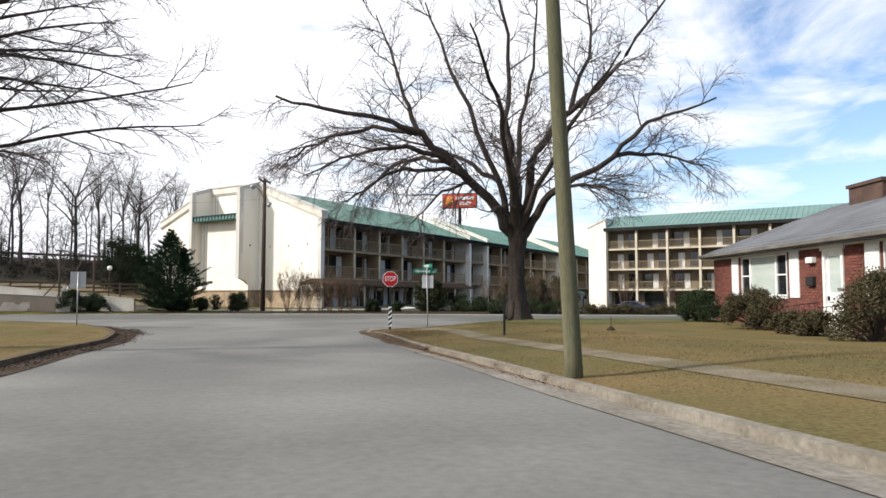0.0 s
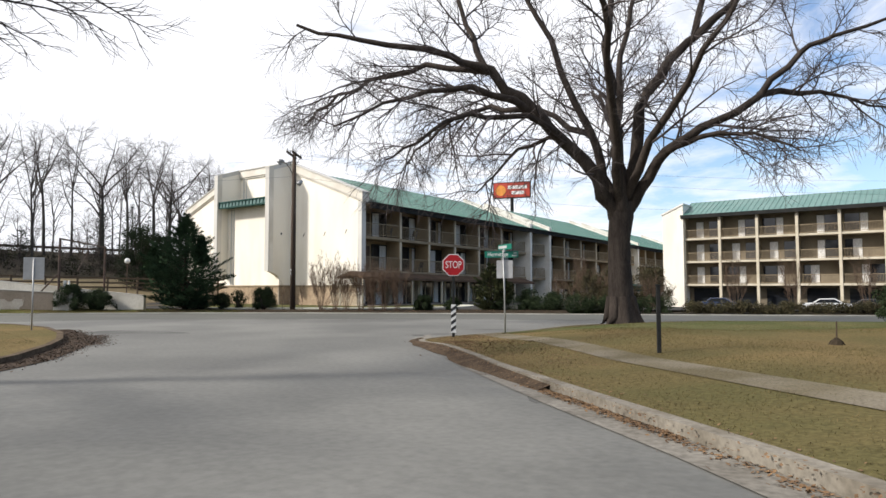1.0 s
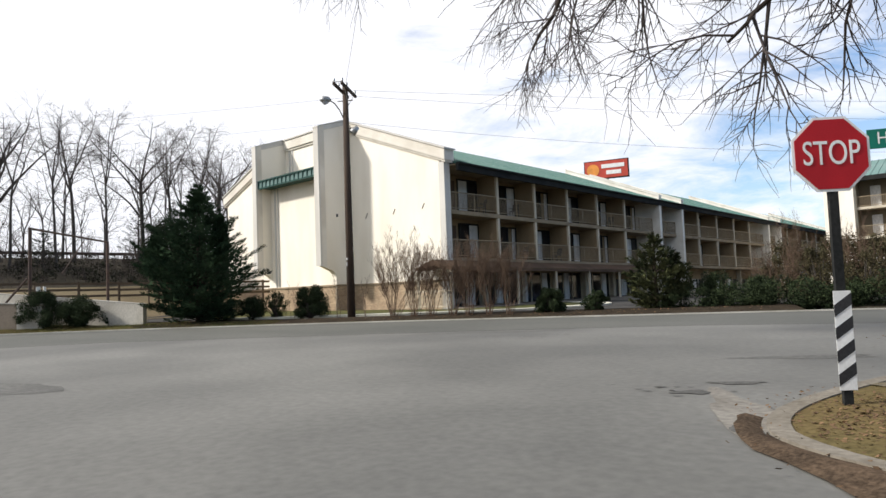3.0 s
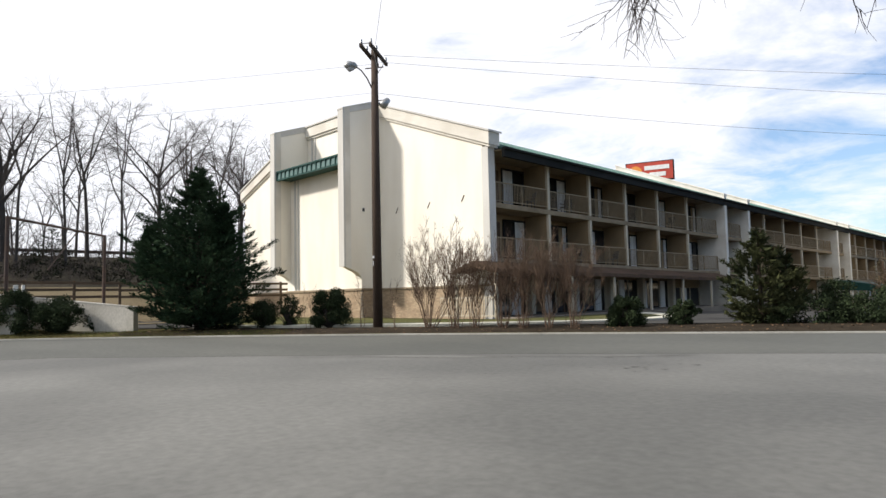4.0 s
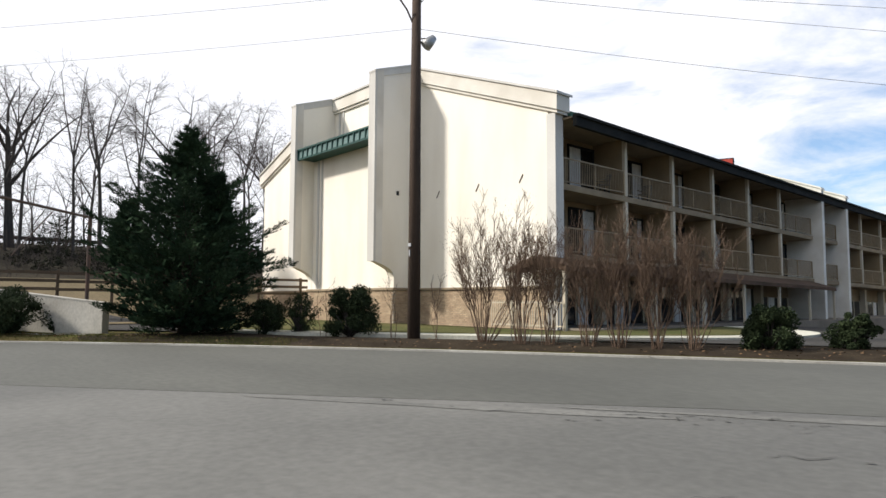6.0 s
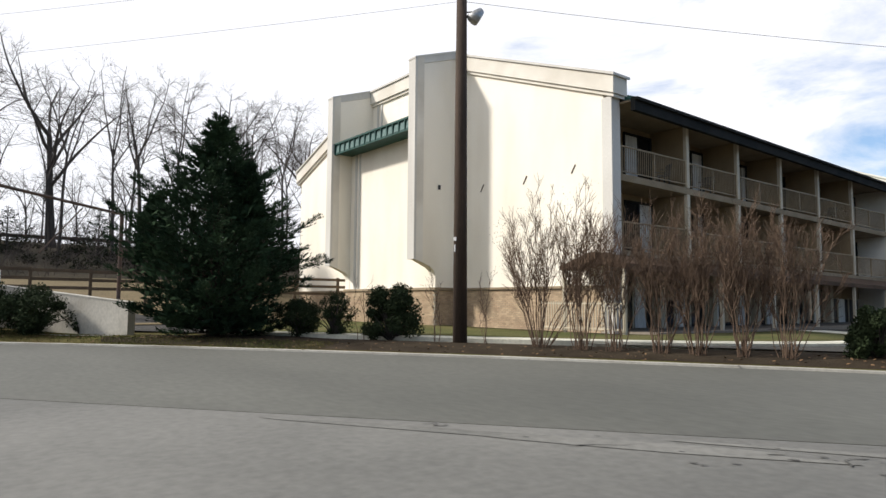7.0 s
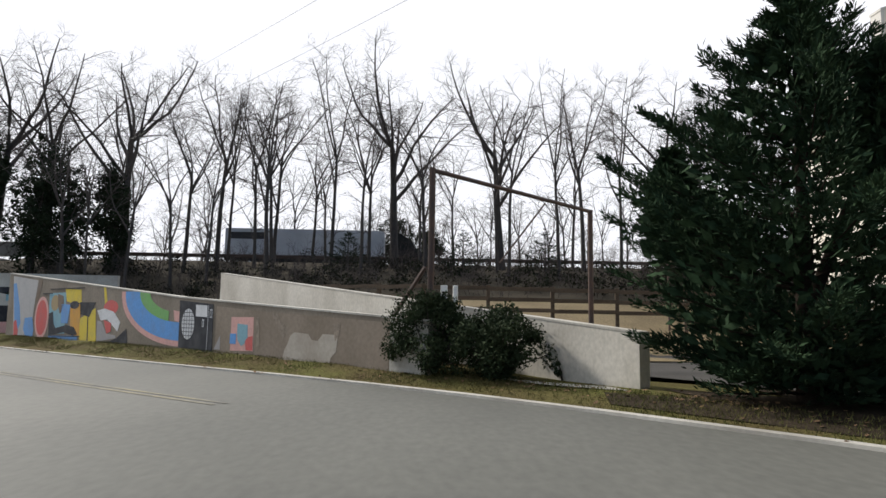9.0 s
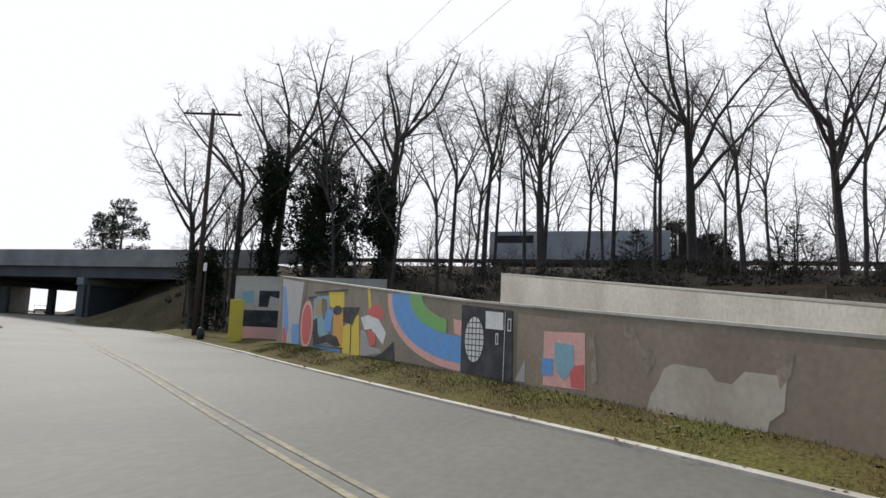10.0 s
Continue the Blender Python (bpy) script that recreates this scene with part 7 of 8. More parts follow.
def pine(x, y, z, h, r, seed):
    rng = random.Random(seed)
    t = thing("pine_tree", Matrix.Translation((x, y, z)), "distant dark pine with a rounded crown", "tree", "far pines")
    w, l = MB(), MB()
    w.tube([(0, 0, -1), (0.2, 0, h * 0.5), (0.1, 0, h * 0.95)], [0.35, 0.25, 0.06], 7, False)
    cs = []
    for i in range(70):
        f = rng.random()
        zz = h * (0.45 + 0.53 * f)
        rr = r * math.sqrt(max(0.04, 1 - (2 * f - 0.9) ** 2 / 1.3)) * rng.uniform(0.2, 1.0)
        a = rng.uniform(0, 6.28)
        c = Vector((math.cos(a) * rr, math.sin(a) * rr, zz))
        w.tube([(0, 0, zz - 0.5), tuple(c)], [0.05, 0.02], 3, False)
        cs.append((c, rng.uniform(0.5, 1.0)))
    leaf_cloud(rng, l, cs, 0.2, 60, 0.3)
    part("trunk", fast_mesh("trunk", w), M_DARKBARK, t)
    part("foliage", fast_mesh("foliage", l), M_IVY, t)


for i, (x, y, z, h, r) in enumerate(((-134, 25.5, 4, 12, 3.2), (-136, 30, 4, 10.5, 3.0), (-133, -61.5, 0, 20.5, 4.6), (-137, -69.5, 0, 19.0, 4.0))):
    pine(x, y, z, h, r, 400 + i)


# utility poles along the road to the bridge
def build_far_pole(p, h, arm, label, lean=0.0):
    t = thing("utility_pole", at(p, 0), label, "utility pole", "poles towards the bridge")
    part("shaft", MB().tube([(0, 0, -0.4), (lean * 0.5, 0, h * 0.5), (lean, 0, h)], [0.19, 0.16, 0.13], 12), M_POLE, t, smooth=True)
    d = Vector((-0.3, 0.95, 0)) * arm
    c = Vector((lean, 0, h - 0.35))
    part("crossarm", MB().tube([c - d, c + d], 0.09, 6), M_POLE, t)
    for k in (-0.9, -0.4, 0.4, 0.9):
        part("insulator", MB().cyl(c.x + d.x * k, c.y + d.y * k, c.z, c.z + 0.25, 0.05, 0.04, 6), M_FASCIA, t)


build_far_pole(Vector((-83.2, -5.3, 0.0)), 15.6, 2.0, "dark wooden utility pole with a crossarm by the road")
build_far_pole(Vector((-118, -48, 0.0)), 12.0, 1.3, "dark wooden utility pole beyond the bridge")
build_far_pole(Vector((-150, -76, 0.0)), 12.0, 1.2, "dark wooden utility pole beyond the bridge")
t = thing("road_sign", at((-79.4, -1.8, 0.1), 60), "small white sign on a dark post in the verge", "road sign")
part("post", MB().cyl(0, 0, -0.3, 4.5, 0.045, 0.045, 8), M_STEEL, t)
part("plate", MB().box(-0.24, 0.24, -0.07, -0.05, 3.95, 4.45), M_WHITE, t, bevel=0.01)
part("foot", MB().tube([(0, 0, -0.1), (0, 0, 0.2), (0, 0, 0.5), (0, 0, 0.62)], [0.2, 0.24, 0.2, 0.08], 10), M_BLACK, t, smooth=True)

# globe lamps and white posts by the fence
def build_globe(x, y, z, h):
    t = thing("globe_lamp", at((x, y, z)), "white globe lamp on a thin dark post", "lamp", "globe lamps")
    part("post", MB().cyl(0, 0, -0.3, h, 0.05, 0.04, 8), M_STEEL, t)
    pts = [(0, 0, h + 0.25 - 0.25 * math.cos(math.pi * i / 8)) for i in range(9)]
    part("globe", MB().tube(pts, [0.03 + 0.22 * math.sin(math.pi * i / 8) for i in range(9)], 14), M_WHITE, t, smooth=True)


build_globe(-66.5, 38.5, 1.3, 2.6)
for x, y, r in ((-55.45, 28.33, 0.085), (-55.45, 28.62, 0.06)):
    t = thing("bollard", at((x, y, 0.2)), "white-painted post by the steel frame", "bollard", "white posts")
    part("shaft", MB().box(-r, r, -r, r, -0.2, 1.95), M_CAP, t, bevel=0.02)

# grass slope behind the fence
slope = MB()
gx = list(np.arange(-76, -58.9, 1.0))
for j in range(16):
    for x in gx:
        low = 20.0 + max(0.0, x + 71.0) * 0.66
        y = low + (62.0 - low) * j / 15
        slope.v.append(Vector((x, y, land_z(x, y) + 0.02)))
k = len(gx)
slope.f = [(j * k + i, j * k + i + 1, (j + 1) * k + i + 1, (j + 1) * k + i) for j in range(15) for i in range(k - 1)]
structure("grass_slope", slope, M_DRYGRASS, "pale dry grass slope behind the fence", "grass", smooth=True, big=True)


# hedges and cars on the far side of the road --------------------------------------------------------
def hedge(name, line, w, h, seed, material, label, leaf=0.055, per=150):
    rng = random.Random(seed)
    l = MB()
    cs = []
    for (a, b), (c, d) in zip(line, line[1:]):
        n = int(math.hypot(c - a, d - b) * 14)
        for i in range(n):
            f = rng.random()
            hh = h * (0.8 + 0.3 * noise.noise((a + (c - a) * f, b, 0.0)))
            cs.append((W(a + (c - a) * f + rng.gauss(0, 0.2), b + (d - b) * f + rng.uniform(-w, w), rng.uniform(0.05, 0.9) * hh - 0.05), rng.uniform(0.2, 0.42)))
    leaf_cloud(rng, l, cs, leaf, per)
    return tagged(part(name, fast_mesh(name, l), material), label, "hedge")


for i, (x, y, r, h) in enumerate(((-69.5, 41.2, 2.2, 7.2), (-72.0, 44.5, 2.2, 6.4))):
    shrub("thicket_tree", (x, y, 1.2), r, h, 680 + i, M_IVY, "dark ivy-grown thicket tree behind the slope fence", 0.075, 70, 230)
hedge("hedge", [(-1.5, 54.6), (4, 53.8), (9.5, 53.0)], 0.75, 1.3, 501, M_HOLLY, "low dark evergreen hedge along the road")
hedge("hedge", [(10.5, 52.9), (16, 52.7), (26, 52.2)], 0.5, 0.75, 503, M_BROWNHEDGE, "knee-high brown-green hedge before the car park")
for i, (u, v, r, h) in enumerate(((4.9, 55.6, 1.1, 2.7), (6.4, 55.2, 1.2, 2.4), (0.6, 55.6, 0.9, 1.7), (2.2, 55.2, 1.0, 1.5))):
    shrub("thicket_shrub", W(u, v, -0.15), r, h, 660 + i, M_BROWNHEDGE if i < 2 else M_HOLLY, "tall brown-leaved bush behind the hedge" if i < 2 else "dark evergreen bush beside the hedge", 0.045, 34, 170)
shrub("thicket_shrub", W(7.4, 60.0, -0.4), 1.7, 3.6, 670, M_BROWNHEDGE, "tall brown-leaved thicket between the two wings", 0.06, 70, 230)
shrub("thicket_shrub", W(10.2, 61.5, -0.5), 1.8, 3.9, 671, M_BROWNHEDGE, "tall brown-leaved thicket between the two wings", 0.06, 60, 220)
shrub("thicket_shrub", W(5.4, 61.0, -0.5), 1.5, 3.6, 672, M_BROWNHEDGE, "tall brown-leaved thicket between the two wings", 0.06, 54, 220)
hedge("hedge", [(26, 52.2), (36, 51.6), (46, 51.0)], 0.6, 0.95, 502, M_BROWNHEDGE, "low dark evergreen hedge along the road")
for i, (u, v, h, n) in enumerate(((3.0, 56.5, 3.0, 12), (6.0, 56.0, 3.4, 12), (9.0, 55.2, 3.2, 12), (4.6, 57.8, 4.6, 16), (7.6, 58.4, 4.4, 16), (14.5, 55.5, 4.2, 14), (18.5, 56, 4.4, 15), (23, 55.5, 4.2, 14), (28, 55.5, 4.2, 14), (33, 55, 4.2, 14))):
    myrtle(W(u, v, -0.2), h, 1.3, n, 520 + i)


def build_car(p, rz, material, label):
    t = thing("car", at(p, rz), label, "car", "parked cars")
    prof = [(-2.2, 0.35), (-2.25, 0.75), (-2.1, 0.95), (-1.3, 1.02), (-0.7, 1.42), (0.7, 1.45), (1.5, 1.0), (2.1, 0.9), (2.25, 0.6), (2.2, 0.35)]
    body = part("body", MB().prism(prof, -0.85, 0.85, "xzy"), material, t, bevel=0.06)
    part("windscreen", MB().prism([(-1.22, 1.04), (-0.68, 1.4), (-0.72, 1.42), (-1.28, 1.05)], -0.7, 0.7, "xzy"), M_GLASSD, body)
    for s in (-1, 1):
        part("side_window", MB().prism([(-1.1, 1.03), (-0.62, 1.36), (0.62, 1.38), (1.25, 1.03)], s * 0.856 - 0.006, s * 0.856 + 0.006, "xzy"), M_GLASSD, body)
    for x in (-1.4, 1.4):
        for s in (-0.78, 0.78):
            w = part("wheel", MB().tube([(x, s - 0.11, 0.32), (x, s + 0.11, 0.32)], 0.32, 16), M_TYRE, t)
            part("rim", MB().tube([(x, s - 0.12, 0.32), (x, s + 0.12, 0.32)], 0.19, 12), M_GALV, w)
    for s in (-0.6, 0.6):
        part("headlight", MB().box(-2.27, -2.2, s - 0.16, s + 0.16, 0.66, 0.78), M_WHITE, t)


M_CARBLUE, M_CARWHITE, M_CARDARK = mat("dark_blue_car_paint", (0.03, 0.045, 0.09), None, 0.25, 1, 20, 0, spec=0.6, fine_amount=0.05), mat("white_car_paint", (0.7, 0.7, 0.7), None, 0.25, 1, 20, 0, spec=0.6, fine_amount=0.05), mat("dark_car_paint", (0.04, 0.04, 0.045), None, 0.25, 1, 20, 0, spec=0.6, fine_amount=0.05)
for x, y, mt, lb in ((-25.5, 84, M_CARBLUE, "dark blue parked saloon car"), (-15.0, 84, M_CARWHITE, "white parked saloon car"), (-11.5, 86, M_CARDARK, "dark parked saloon car")):
    build_car(Vector((x, y, land_z(x, y) - 0.02)), 8, mt, lb)

for x, y, rz, mt, lb in ((-131, -75.5, 50, M_CARWHITE, "white saloon car standing on the far road"), (-128.5, -86, 50, M_CARDARK, "dark saloon car standing on the far road")):
    u, v = UV(x, y)
    build_car(Vector((x, y, road_z(u, v))), rz, mt, lb)
for i, (x, y, h) in enumerate(((-150, -70, 0.5), (-158, -80, 0.55), (-165, -132, 0.6), (-172, -96, 0.5), (-150, -124, 0.55), (-185, -150, 0.6), (-190, -112, 0.55))):
    tree_at((0, 1, 3)[i % 3], x, y, h, i * 1.3, "bare tree beyond the bridge")
for i, (x, y, r, h) in enumerate(((-99.5, -20.5, 1.5, 2.2), (-98.0, -16.5, 1.8, 2.6), (-101.2, -17.5, 1.6, 2.4), (-96.5, -12.5, 1.7, 2.4))):
    shrub("thicket_shrub", Vector((x, y, 0.3 + (1.2 if x < -99 else 0.2))), r, h, 640 + i, M_BRUSHLEAF, "dull olive thicket shrub on the embankment", 0.1, 30, 90)

# garden bushes of the brick house
shrub("garden_bush", W(12.5, 31.9, 0.3), 1.15, 1.5, 601, M_HOLLY, "clipped dark evergreen bush at the house corner", 0.045, 46, 320)
shrub("garden_bush", W(12.4, 25.3, 0.38), 1.3, 1.5, 602, M_BROWNHEDGE, "large rounded brown-green bush below the window", 0.04, 50, 300)
shrub("garden_bush", W(12.2, 20.6, 0.42), 0.7, 0.75, 604, M_BROWNHEDGE, "low brown-green bush beside the door", 0.04, 34, 260)
shrub("garden_bush", W(12.1, 17.3, 0.42), 1.2, 2.0, 605, M_BROWNHEDGE, "tall loose brown bush beside the door", 0.04, 46, 260)
shrub("garden_bush", W(12.2, 22.3, 0.42), 0.6, 0.7, 606, M_BROWNHEDGE, "low brown-green bush below the window", 0.04, 30, 240)


# wear on the road, dead leaves and grass ---------------------------------------------------------
def jagged(rng, a, b, n, wob):
    pts = []
    for i in range(n + 1):
        f = i / n
        pts.append((a[0] + (b[0] - a[0]) * f + rng.gauss(0, wob), a[1] + (b[1] - a[1]) * f + rng.gauss(0, wob)))
    return pts


def crack(a, b, seed, width=0.03, wob=0.08, lift=0.01):
    rng = random.Random(seed)
    n = max(5, int(math.hypot(b[0] - a[0], b[1] - a[1]) / 0.18))
    pts = jagged(rng, a, b, n, wob)
    mb = MB()
    for i, (u, v) in enumerate(pts):
        p, q = pts[max(i - 1, 0)], pts[min(i + 1, n)]
        t = Vector((q[0] - p[0], q[1] - p[1]))
        t = t.normalized() if t.length > 1e-5 else Vector((1, 0))
        w = width * rng.uniform(0.25, 1.3) * (0.2 if i in (0, n) else 1)
        mb.v.append(W(u - t.y * w, v + t.x * w, road_z(u, v) + lift))
        mb.v.append(W(u + t.y * w, v - t.x * w, road_z(u, v) + lift))
    mb.f = [(2 * i, 2 * i + 1, 2 * i + 3, 2 * i + 2) for i in range(n)]
    structure("road_crack", mb, M_PATCH, "dark jagged crack in the asphalt", "crack")


for i, (a, b, w) in enumerate((((-10.87, 39.83), (-9.75, 40.12), 0.014), ((-9.31, 40.49), (-8.89, 40.72), 0.012), ((-12.85, 44.05), (-12.6, 44.08), 0.016), ((-11.4, 43.5), (-10.7, 43.8), 0.012), ((-9.15, 43.6), (-8.95, 43.95), 0.014), ((-8.5, 42.0), (-8.0, 42.15), 0.012))):
    crack(a, b, 700 + i, w, 0.04)


def pits(name, spots, n, seed, label):
    """Small broken-out holes in the road surface."""
    rng = random.Random(seed)
    mb = MB()
    for _ in range(n):
        u0, v0, su, sv = rng.choice(spots)
        u, v = rng.gauss(u0, su), rng.gauss(v0, sv)
        r = rng.uniform(0.01, 0.03) * (2.0 if rng.random() < 0.1 else 1)
        k = 7
        ring = [W(u + math.cos(6.28 * i / k) * r * rng.uniform(0.8, 2.6), v + math.sin(6.28 * i / k) * r * rng.uniform(0.5, 1.1), road_z(u, v) + 0.01) for i in range(k)]
        mb.add(ring, [tuple(range(k))])
    structure(name, mb, M_PATCH, label, "road wear")


pits("road_pits", [(-9.0, 43.6, 1.2, 0.3), (-7.6, 43.6, 0.9, 0.3), (-6.4, 42.2, 0.8, 0.5), (-4.0, 32.7, 0.3, 0.25)], 80, 61, "small dark pits broken out of the asphalt")


def patch(c, r0, r1, seed, material, label, lift=0.004):
    rng = random.Random(seed)
    k = 26
    mb = MB()
    for i in range(k):
        a = 2 * math.pi * i / k
        f = 1 + 0.22 * math.sin(3 * a + seed) + 0.12 * math.sin(5 * a + 2 * seed) + rng.uniform(-0.06, 0.06)
        u, v = c[0] + math.cos(a) * r0 * f, c[1] + math.sin(a) * r1 * f
        mb.v.append(W(u, v, road_z(u, v) + lift))
    mb.f = [tuple(range(k))]
    structure("road_patch", mb, material, label, "road patch")


# Irregular patches darker than the asphalt around them.
M_DARKPATCH = mat("tar_stain", (0.082, 0.08, 0.074), (0.125, 0.122, 0.112), 0.9, 0.8, 10, 0.1, 0.6, spec=0.2)
for i, (c, r0, r1) in enumerate((((-15.5, 33.2), 2.2, 0.9), ((-1.4, 24.2), 0.3, 1.6), ((-0.1, 19.0), 0.3, 1.3), ((-1.6, 36.0), 1.0, 0.25))):
    patch(c, r0, r1, 800 + i, M_DARKPATCH, "darker patch in the asphalt")


M_WORN = mat("polished_pale_asphalt", (0.17, 0.166, 0.149), (0.118, 0.116, 0.104), 0.85, 0.7, 9, 0.15, 0.6, fine_amount=0.15, spec=0.3)
for i, (c, r0, r1) in enumerate((((-11.5, 43.75), 2.6, 0.16), ((-7.6, 44.1), 2.2, 0.14))):
    patch(c, r0, r1, 840 + i, M_WORN, "pale worn streak along the seam of the two roads", 0.006)
M_APRON = mat("worn_apron", (0.215, 0.2, 0.172), (0.155, 0.14, 0.118), 0.95, 1.2, 12, 0.2, 0.6)
for i, (c, r0, r1, mt, lift) in enumerate((((-3.65, 31.2), 0.3, 1.3, M_APRON, 0.006), ((-3.95, 32.5), 0.22, 0.14, M_PATCH, 0.008), ((-3.8, 30.45), 0.12, 0.3, M_PATCH, 0.008), ((-3.3, 33.2), 0.3, 0.12, M_PATCH, 0.008))):
    patch(c, r0, r1, 820 + i, mt, "worn patch of asphalt by the kerb", lift)


def leaf_scatter(name, spots, n, seed, material, zf, size, label):
    rng = random.Random(seed)
    mb = MB()
    for _ in range(n):
        (u0, v0), (u1, v1), sp = rng.choice(spots)
        f = rng.random()
        u, v = u0 + (u1 - u0) * f + rng.gauss(0, sp), v0 + (v1 - v0) * f + rng.gauss(0, sp)
        p = W(u, v, zf(u, v) + 0.012)
        a = rng.uniform(0, 6.28)
        s = size * rng.uniform(0.6, 1.3)
        d, e = Vector((math.cos(a), math.sin(a), rng.uniform(-0.3, 0.5))) * s, Vector((-math.sin(a), math.cos(a), rng.uniform(-0.3, 0.5))) * s * 0.6
        mb.add([p - d, p + e, p + d, p - e], [(0, 1, 2, 3)])
    tagged(part(name, fast_mesh(name, mb), material), label, "leaves", kind="stuff")


M_BROWNLEAF = mat("brown_dead_leaf", (0.12, 0.075, 0.042), (0.065, 0.042, 0.026), 0.95, 4, 20, 0, 0.6, spec=0.05)
M_DEADLEAF = mat("dead_leaf", (0.20, 0.12, 0.06), (0.11, 0.065, 0.035), 0.9, 4, 20, 0, 0.6)
leaf_scatter("dead_leaves", [((2.9, 9), (-1.6, 25), 0.3), ((-1.6, 25), (-3.0, 31), 0.3), ((-1.4, 29), (0.6, 22), 0.7), ((-2.6, 31), (-1.2, 32), 0.5), ((2, 36), (6, 37), 1.5)], 5200, 21, M_DEADLEAF, lawn_z, 0.022, "scattered dead leaves on the lawn edge")
leaf_scatter("dead_leaves", [((2.75, 9.5), (-0.85, 21.5), 0.07), ((-0.75, 21.5), (-2.8, 28.4), 0.16), ((1.0, 15.6), (-0.4, 20.0), 0.07)], 3600, 22, M_DEADLEAF, lambda u, v: road_z(u, v) + 0.01, 0.026, "dead leaves in the gutter")
leaf_scatter("dead_leaves", [((-24, 52.8), (-8, 53.2), 0.5), ((-8, 53.2), (2, 52.6), 0.5), ((-30, 52.0), (-24, 53.2), 0.4)], 700, 23, M_DEADLEAF, bed_z, 0.045, "dead leaves on the planting bed")
leaf_scatter("dead_leaves", [((-56, 43.8), (-30, 51.3), 0.4)], 900, 24, M_DEADLEAF, verge_z, 0.045, "dead leaves on the verge")


leaf_scatter("dead_leaves", [((-2.4, 28.5), (-2.2, 31.3), 0.55), ((-1.2, 24.5), (-0.6, 29.0), 0.7), ((-1.6, 26.0), (-2.3, 29.5), 0.4)], 2600, 26, M_BROWNLEAF, lawn_z, 0.026, "brown leaves thick on the lawn corner")
M_DARKLEAF = mat("wet_dead_leaf", (0.085, 0.055, 0.036), (0.04, 0.028, 0.02), 0.95, 4, 20, 0, 0.6)
leaf_scatter("dead_leaves", [((-8.9, 12.6), (-10.35, 17.2), 0.25), ((-10.2, 17.2), (-12.1, 23.8), 0.25), ((-12.0, 23.8), (-14.2, 28.6), 0.28), ((-14.0, 28.6), (-18.6, 34.2), 0.22), ((-13.2, 27.4), (-15.6, 31.4), 0.25)], 7000, 25, M_DARKLEAF, lambda u, v: road_z(u, v) + 0.012, 0.035, "dark dead leaves drifted along the kerb")


def grass(name, region, n, seed, material, zf, h, label):
    """Short blades over a four-sided region in street coordinates."""
    rng = random.Random(seed)
    a, b, c, d = region
    vs, fs = [], []
    for i in range(n):
        s, t = rng.random(), rng.random()
        u = (a[0] * (1 - s) + b[0] * s) * (1 - t) + (d[0] * (1 - s) + c[0] * s) * t
        v = (a[1] * (1 - s) + b[1] * s) * (1 - t) + (d[1] * (1 - s) + c[1] * s) * t
        if noise.noise((u * 0.5, v * 0.5, seed)) < rng.uniform(-0.7, 0.4):
            continue
        p = W(u, v, zf(u, v) - 0.005)
        ang = rng.uniform(0, 6.28)
        w = Vector((math.cos(ang), math.sin(ang), 0)) * 0.006
        tip = p + Vector((rng.gauss(0, 0.03), rng.gauss(0, 0.03), h * rng.uniform(0.5, 1.3)))
        k = len(vs)
        vs += [p - w, p + w, tip]
        fs.append((k, k + 1, k + 2))
    mb = MB()
    mb.v, mb.f = vs, fs
    tagged(part(name, fast_mesh(name, mb), material), label, "grass", kind="stuff")


M_BLADE = mat("dormant_blade", (0.155, 0.109, 0.054), (0.094, 0.085, 0.035), 0.9, 0.3, 8, 0, 0.6, spec=0.05)
M_BLADEG = mat("green_blade", (0.08, 0.09, 0.028), (0.112, 0.092, 0.036), 0.9, 0.4, 8, 0, 0.5, spec=0.05)
grass("lawn_grass", [(3.4, 8), (12, 8), (4.5, 31), (-2.9, 30)], 70000, 5, M_BLADE, lawn_z, 0.03, "short dormant grass on the lawn")
grass("lawn_grass", [(-2.6, 30.5), (11, 28), (11, 38.6), (4, 38)], 26000, 6, M_BLADEG, lawn_z, 0.035, "short green grass near the road")
grass("verge_grass", [(-58, 43.0), (-28, 51.4), (-30, 53), (-58, 45.0)], 52000, 7, M_BLADEG, verge_z, 0.06, "ragged green grass on the verge")
grass("lawn_grass", [(-14.5, 27.0), (-9.5, 12), (-20, 12), (-22, 34)], 22000, 9, M_BLADE, lambda u, v: road_z(u, v) + 0.13, 0.03, "short dormant grass on the corner lawn")


grass("verge_grass", [(-29, 51.1), (-19, 52.3), (-19, 53.4), (-29, 53.0)], 9000, 11, M_BLADEG, bed_z, 0.06, "thin grass at the bed edge")


# balcony chairs and the white fence at the motel corner ------------------------------------------
def build_chair(x, y, z, rz):
    t = thing("balcony_chair", at((x, y, z), rz), "dark plastic chair on a motel balcony", "chair", "balcony chairs")
    part("seat", MB().box(-0.24, 0.24, -0.24, 0.24, 0.40, 0.44), M_BLACK, t, bevel=0.01)
    part("backrest", MB().prism([(0.2, 0.44), (0.24, 0.44), (0.34, 0.92), (0.3, 0.92)], -0.24, 0.24, "xzy"), M_BLACK, t)
    for px in (-0.21, 0.21):
        for py in (-0.21, 0.21):
            part("leg", MB().box(px - 0.02, px + 0.02, py - 0.02, py + 0.02, 0, 0.4), M_BLACK, t)
    for py in (-0.26, 0.26):
        part("armrest", MB().box(-0.22, 0.28, py - 0.025, py + 0.025, 0.62, 0.65), M_BLACK, t)


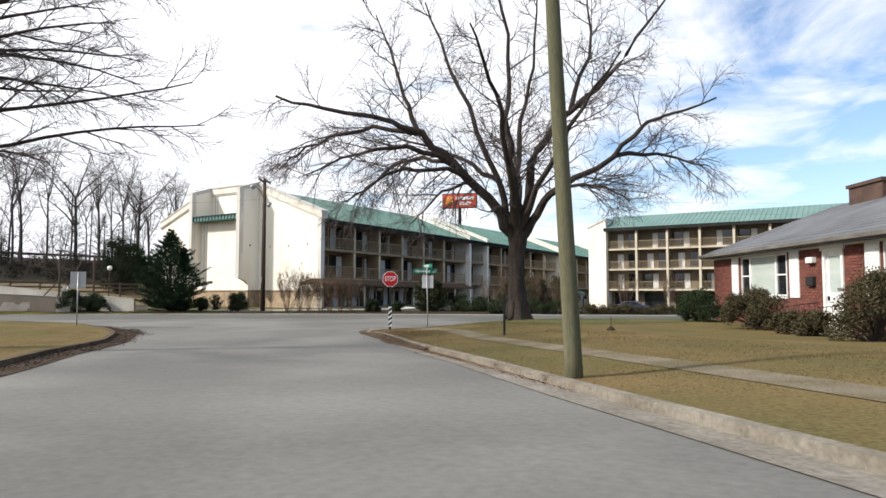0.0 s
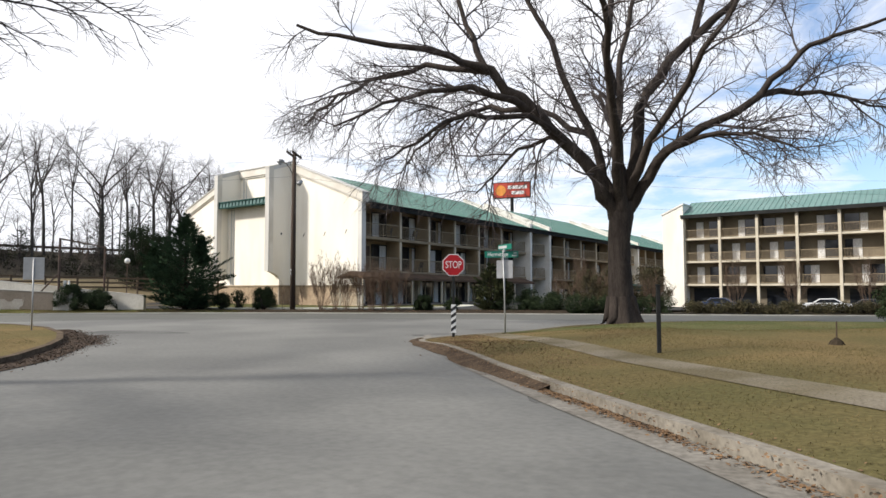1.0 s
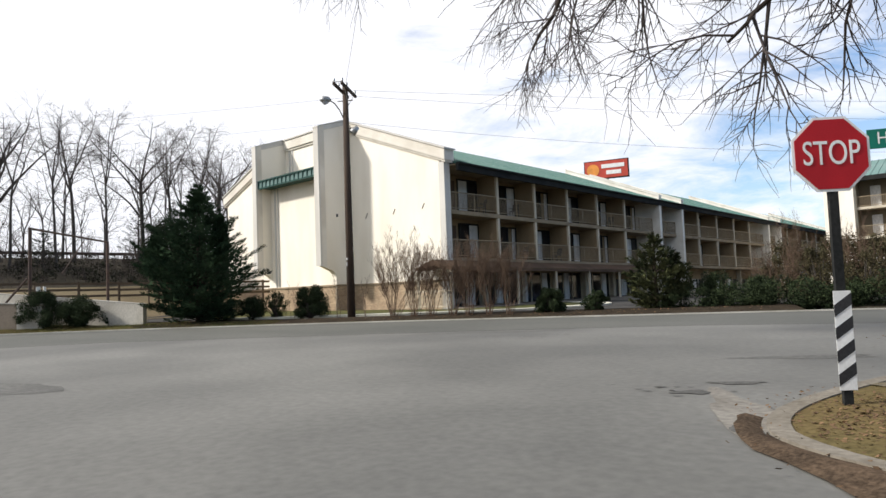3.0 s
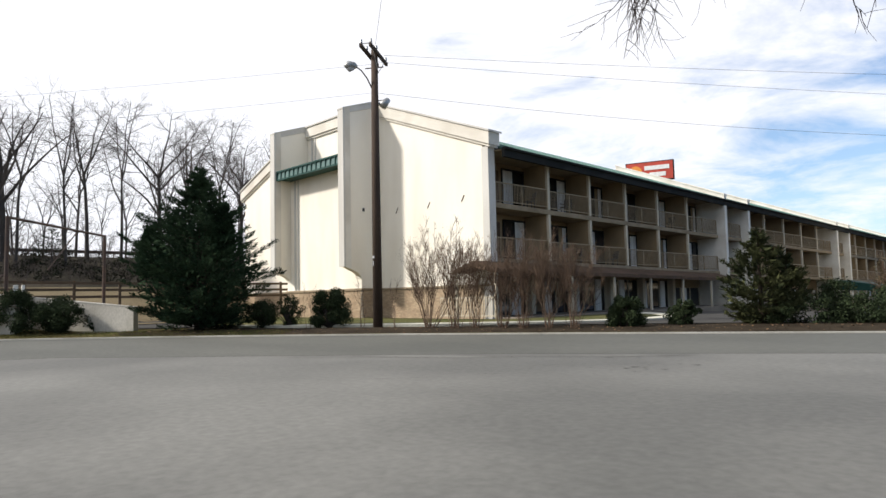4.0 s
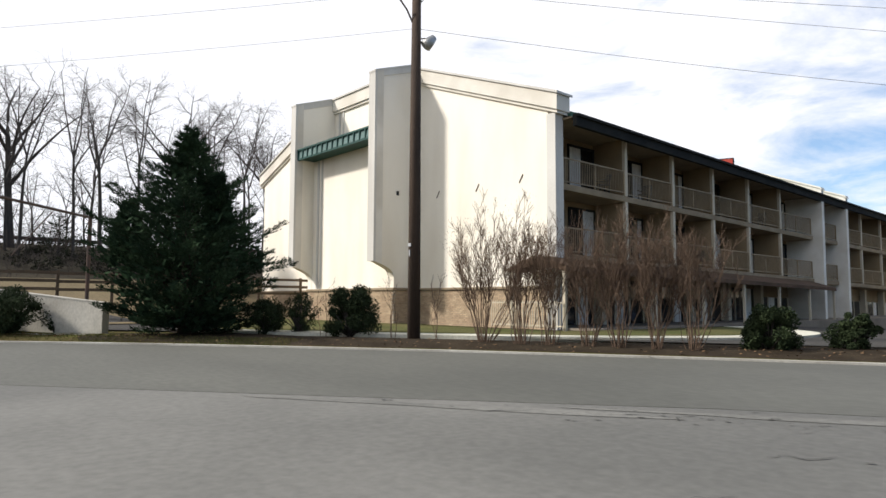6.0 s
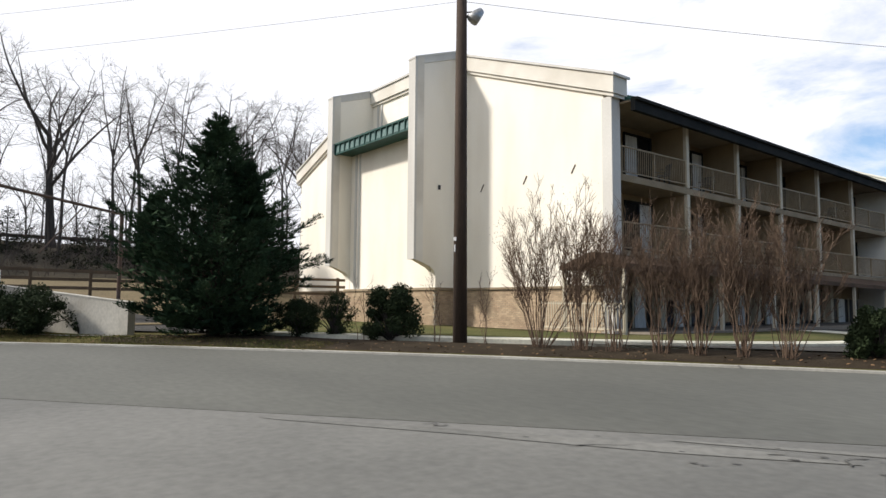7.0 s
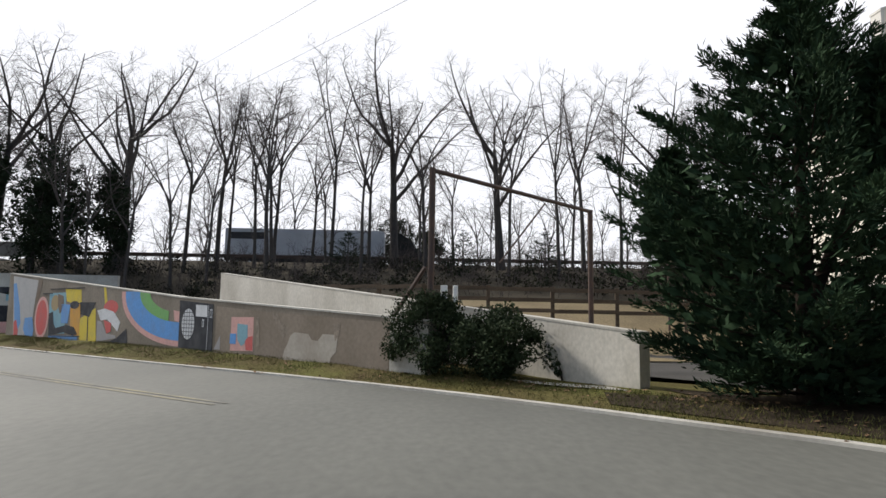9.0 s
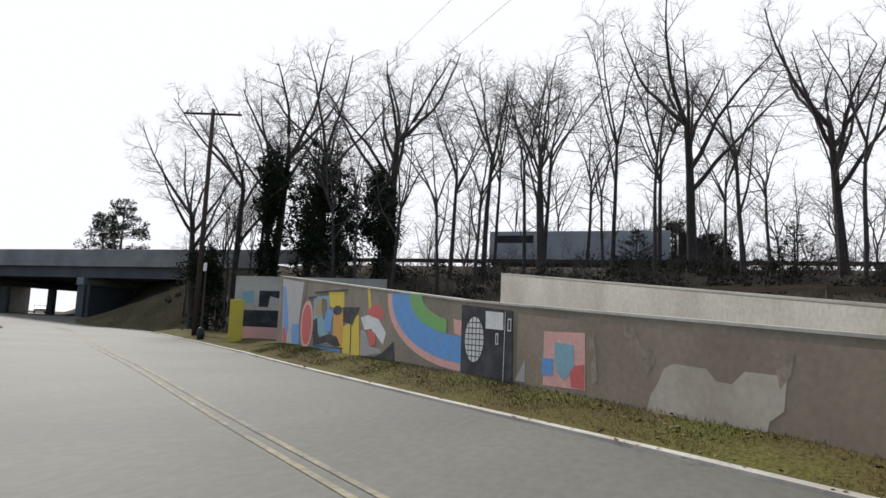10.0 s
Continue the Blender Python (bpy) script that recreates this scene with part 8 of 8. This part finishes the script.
for y, z, rz in ((50.0, 5.95, 60), (53.4, 5.95, 100), (58.2, 3.12, 70), (66.0, 5.95, 90), (54.2, 3.12, 80)):
    build_chair(-43.9, y, z - 0.0135 * (y - 46.13), rz)


def build_picket_fence():
    t = thing("picket_fence", at((-45.6, 44.75, 0.15)), "off-white metal picket fence at the motel corner", "fence")
    for z in (0.12, 0.98):
        part("rail", MB().box(0, 3.6, -0.02, 0.02, z, z + 0.045), M_COLUMN, t)
    me = MB().box(-0.012, 0.012, -0.012, 0.012, 0.05, 1.08).mesh("picket"); me.materials.append(M_COLUMN)
    for i in range(31):
        o = part("picket", me, M_COLUMN, t); o.location = (i * 0.12, 0, 0)


build_picket_fence()


# bricks of the motel's base: the nearest as single pieces, the rest joined ---------------------------
def build_base_bricks():
    base = bpy.data.objects["brick_base"]
    me = MB().box(0, 0.215, -0.022, 0.0, 0, 0.066).mesh("brick"); me.materials.append(M_BRICK)
    rest = MB()
    rng = random.Random(2)
    count = 0
    for k in range(20):
        z = 0.08 + k * 0.081
        x = -25.2 + (0.115 if k % 2 else 0)
        while x < -0.65:
            if -3.9 < x < -0.6 and count < 290:
                o = part("brick", me, M_BRICK, base)
                o.location = (x, 0.02 - rng.uniform(0, 0.004), z)
                count += 1
            else:
                rest.box(x, x + 0.215, -0.003 - rng.uniform(0, 0.004), 0.02, z, z + 0.066)
            x += 0.228
    # bay between the fins, front and sides
    for k in range(20):
        z = 0.08 + k * 0.081
        x = -16.8 + (0.115 if k % 2 else 0)
        while x < -8.95:
            rest.box(x, min(x + 0.215, -8.8), -1.362 - rng.uniform(0, 0.004), -1.34, z, z + 0.066)
            x += 0.228
        y = -1.33 + (0.115 if k % 2 else 0)
        while y < -0.1:
            rest.box(-8.79, -8.775, y, min(0, y + 0.215), z, z + 0.066)
            y += 0.228
    b = part("bricks", fast_mesh("bricks", rest), M_BRICKJ, base)
    tagged(b, kind="stuff")


def island_tint(m, amount):
    """Varies the colour from piece to piece of a joined mesh."""
    nt = m.node_tree
    b = nt.nodes["Principled BSDF"]
    src = b.inputs["Base Color"].links[0].from_socket
    geo, hsv, r = nt.nodes.new("ShaderNodeNewGeometry"), nt.nodes.new("ShaderNodeHueSaturation"), nt.nodes.new("ShaderNodeMapRange")
    r.inputs["To Min"].default_value, r.inputs["To Max"].default_value = 1 - amount, 1 + amount
    nt.links.new(geo.outputs["Random Per Island"], r.inputs["Value"])
    nt.links.new(r.outputs[0], hsv.inputs["Value"])
    nt.links.new(src, hsv.inputs["Color"])
    nt.links.new(hsv.outputs["Color"], b.inputs["Base Color"])
    return m


M_BRICKJ = island_tint(mat("tan_brick_joined", (0.46, 0.35, 0.23), (0.36, 0.26, 0.17), 0.9, 2.0, 50, 0.2), 0.18)
build_base_bricks()
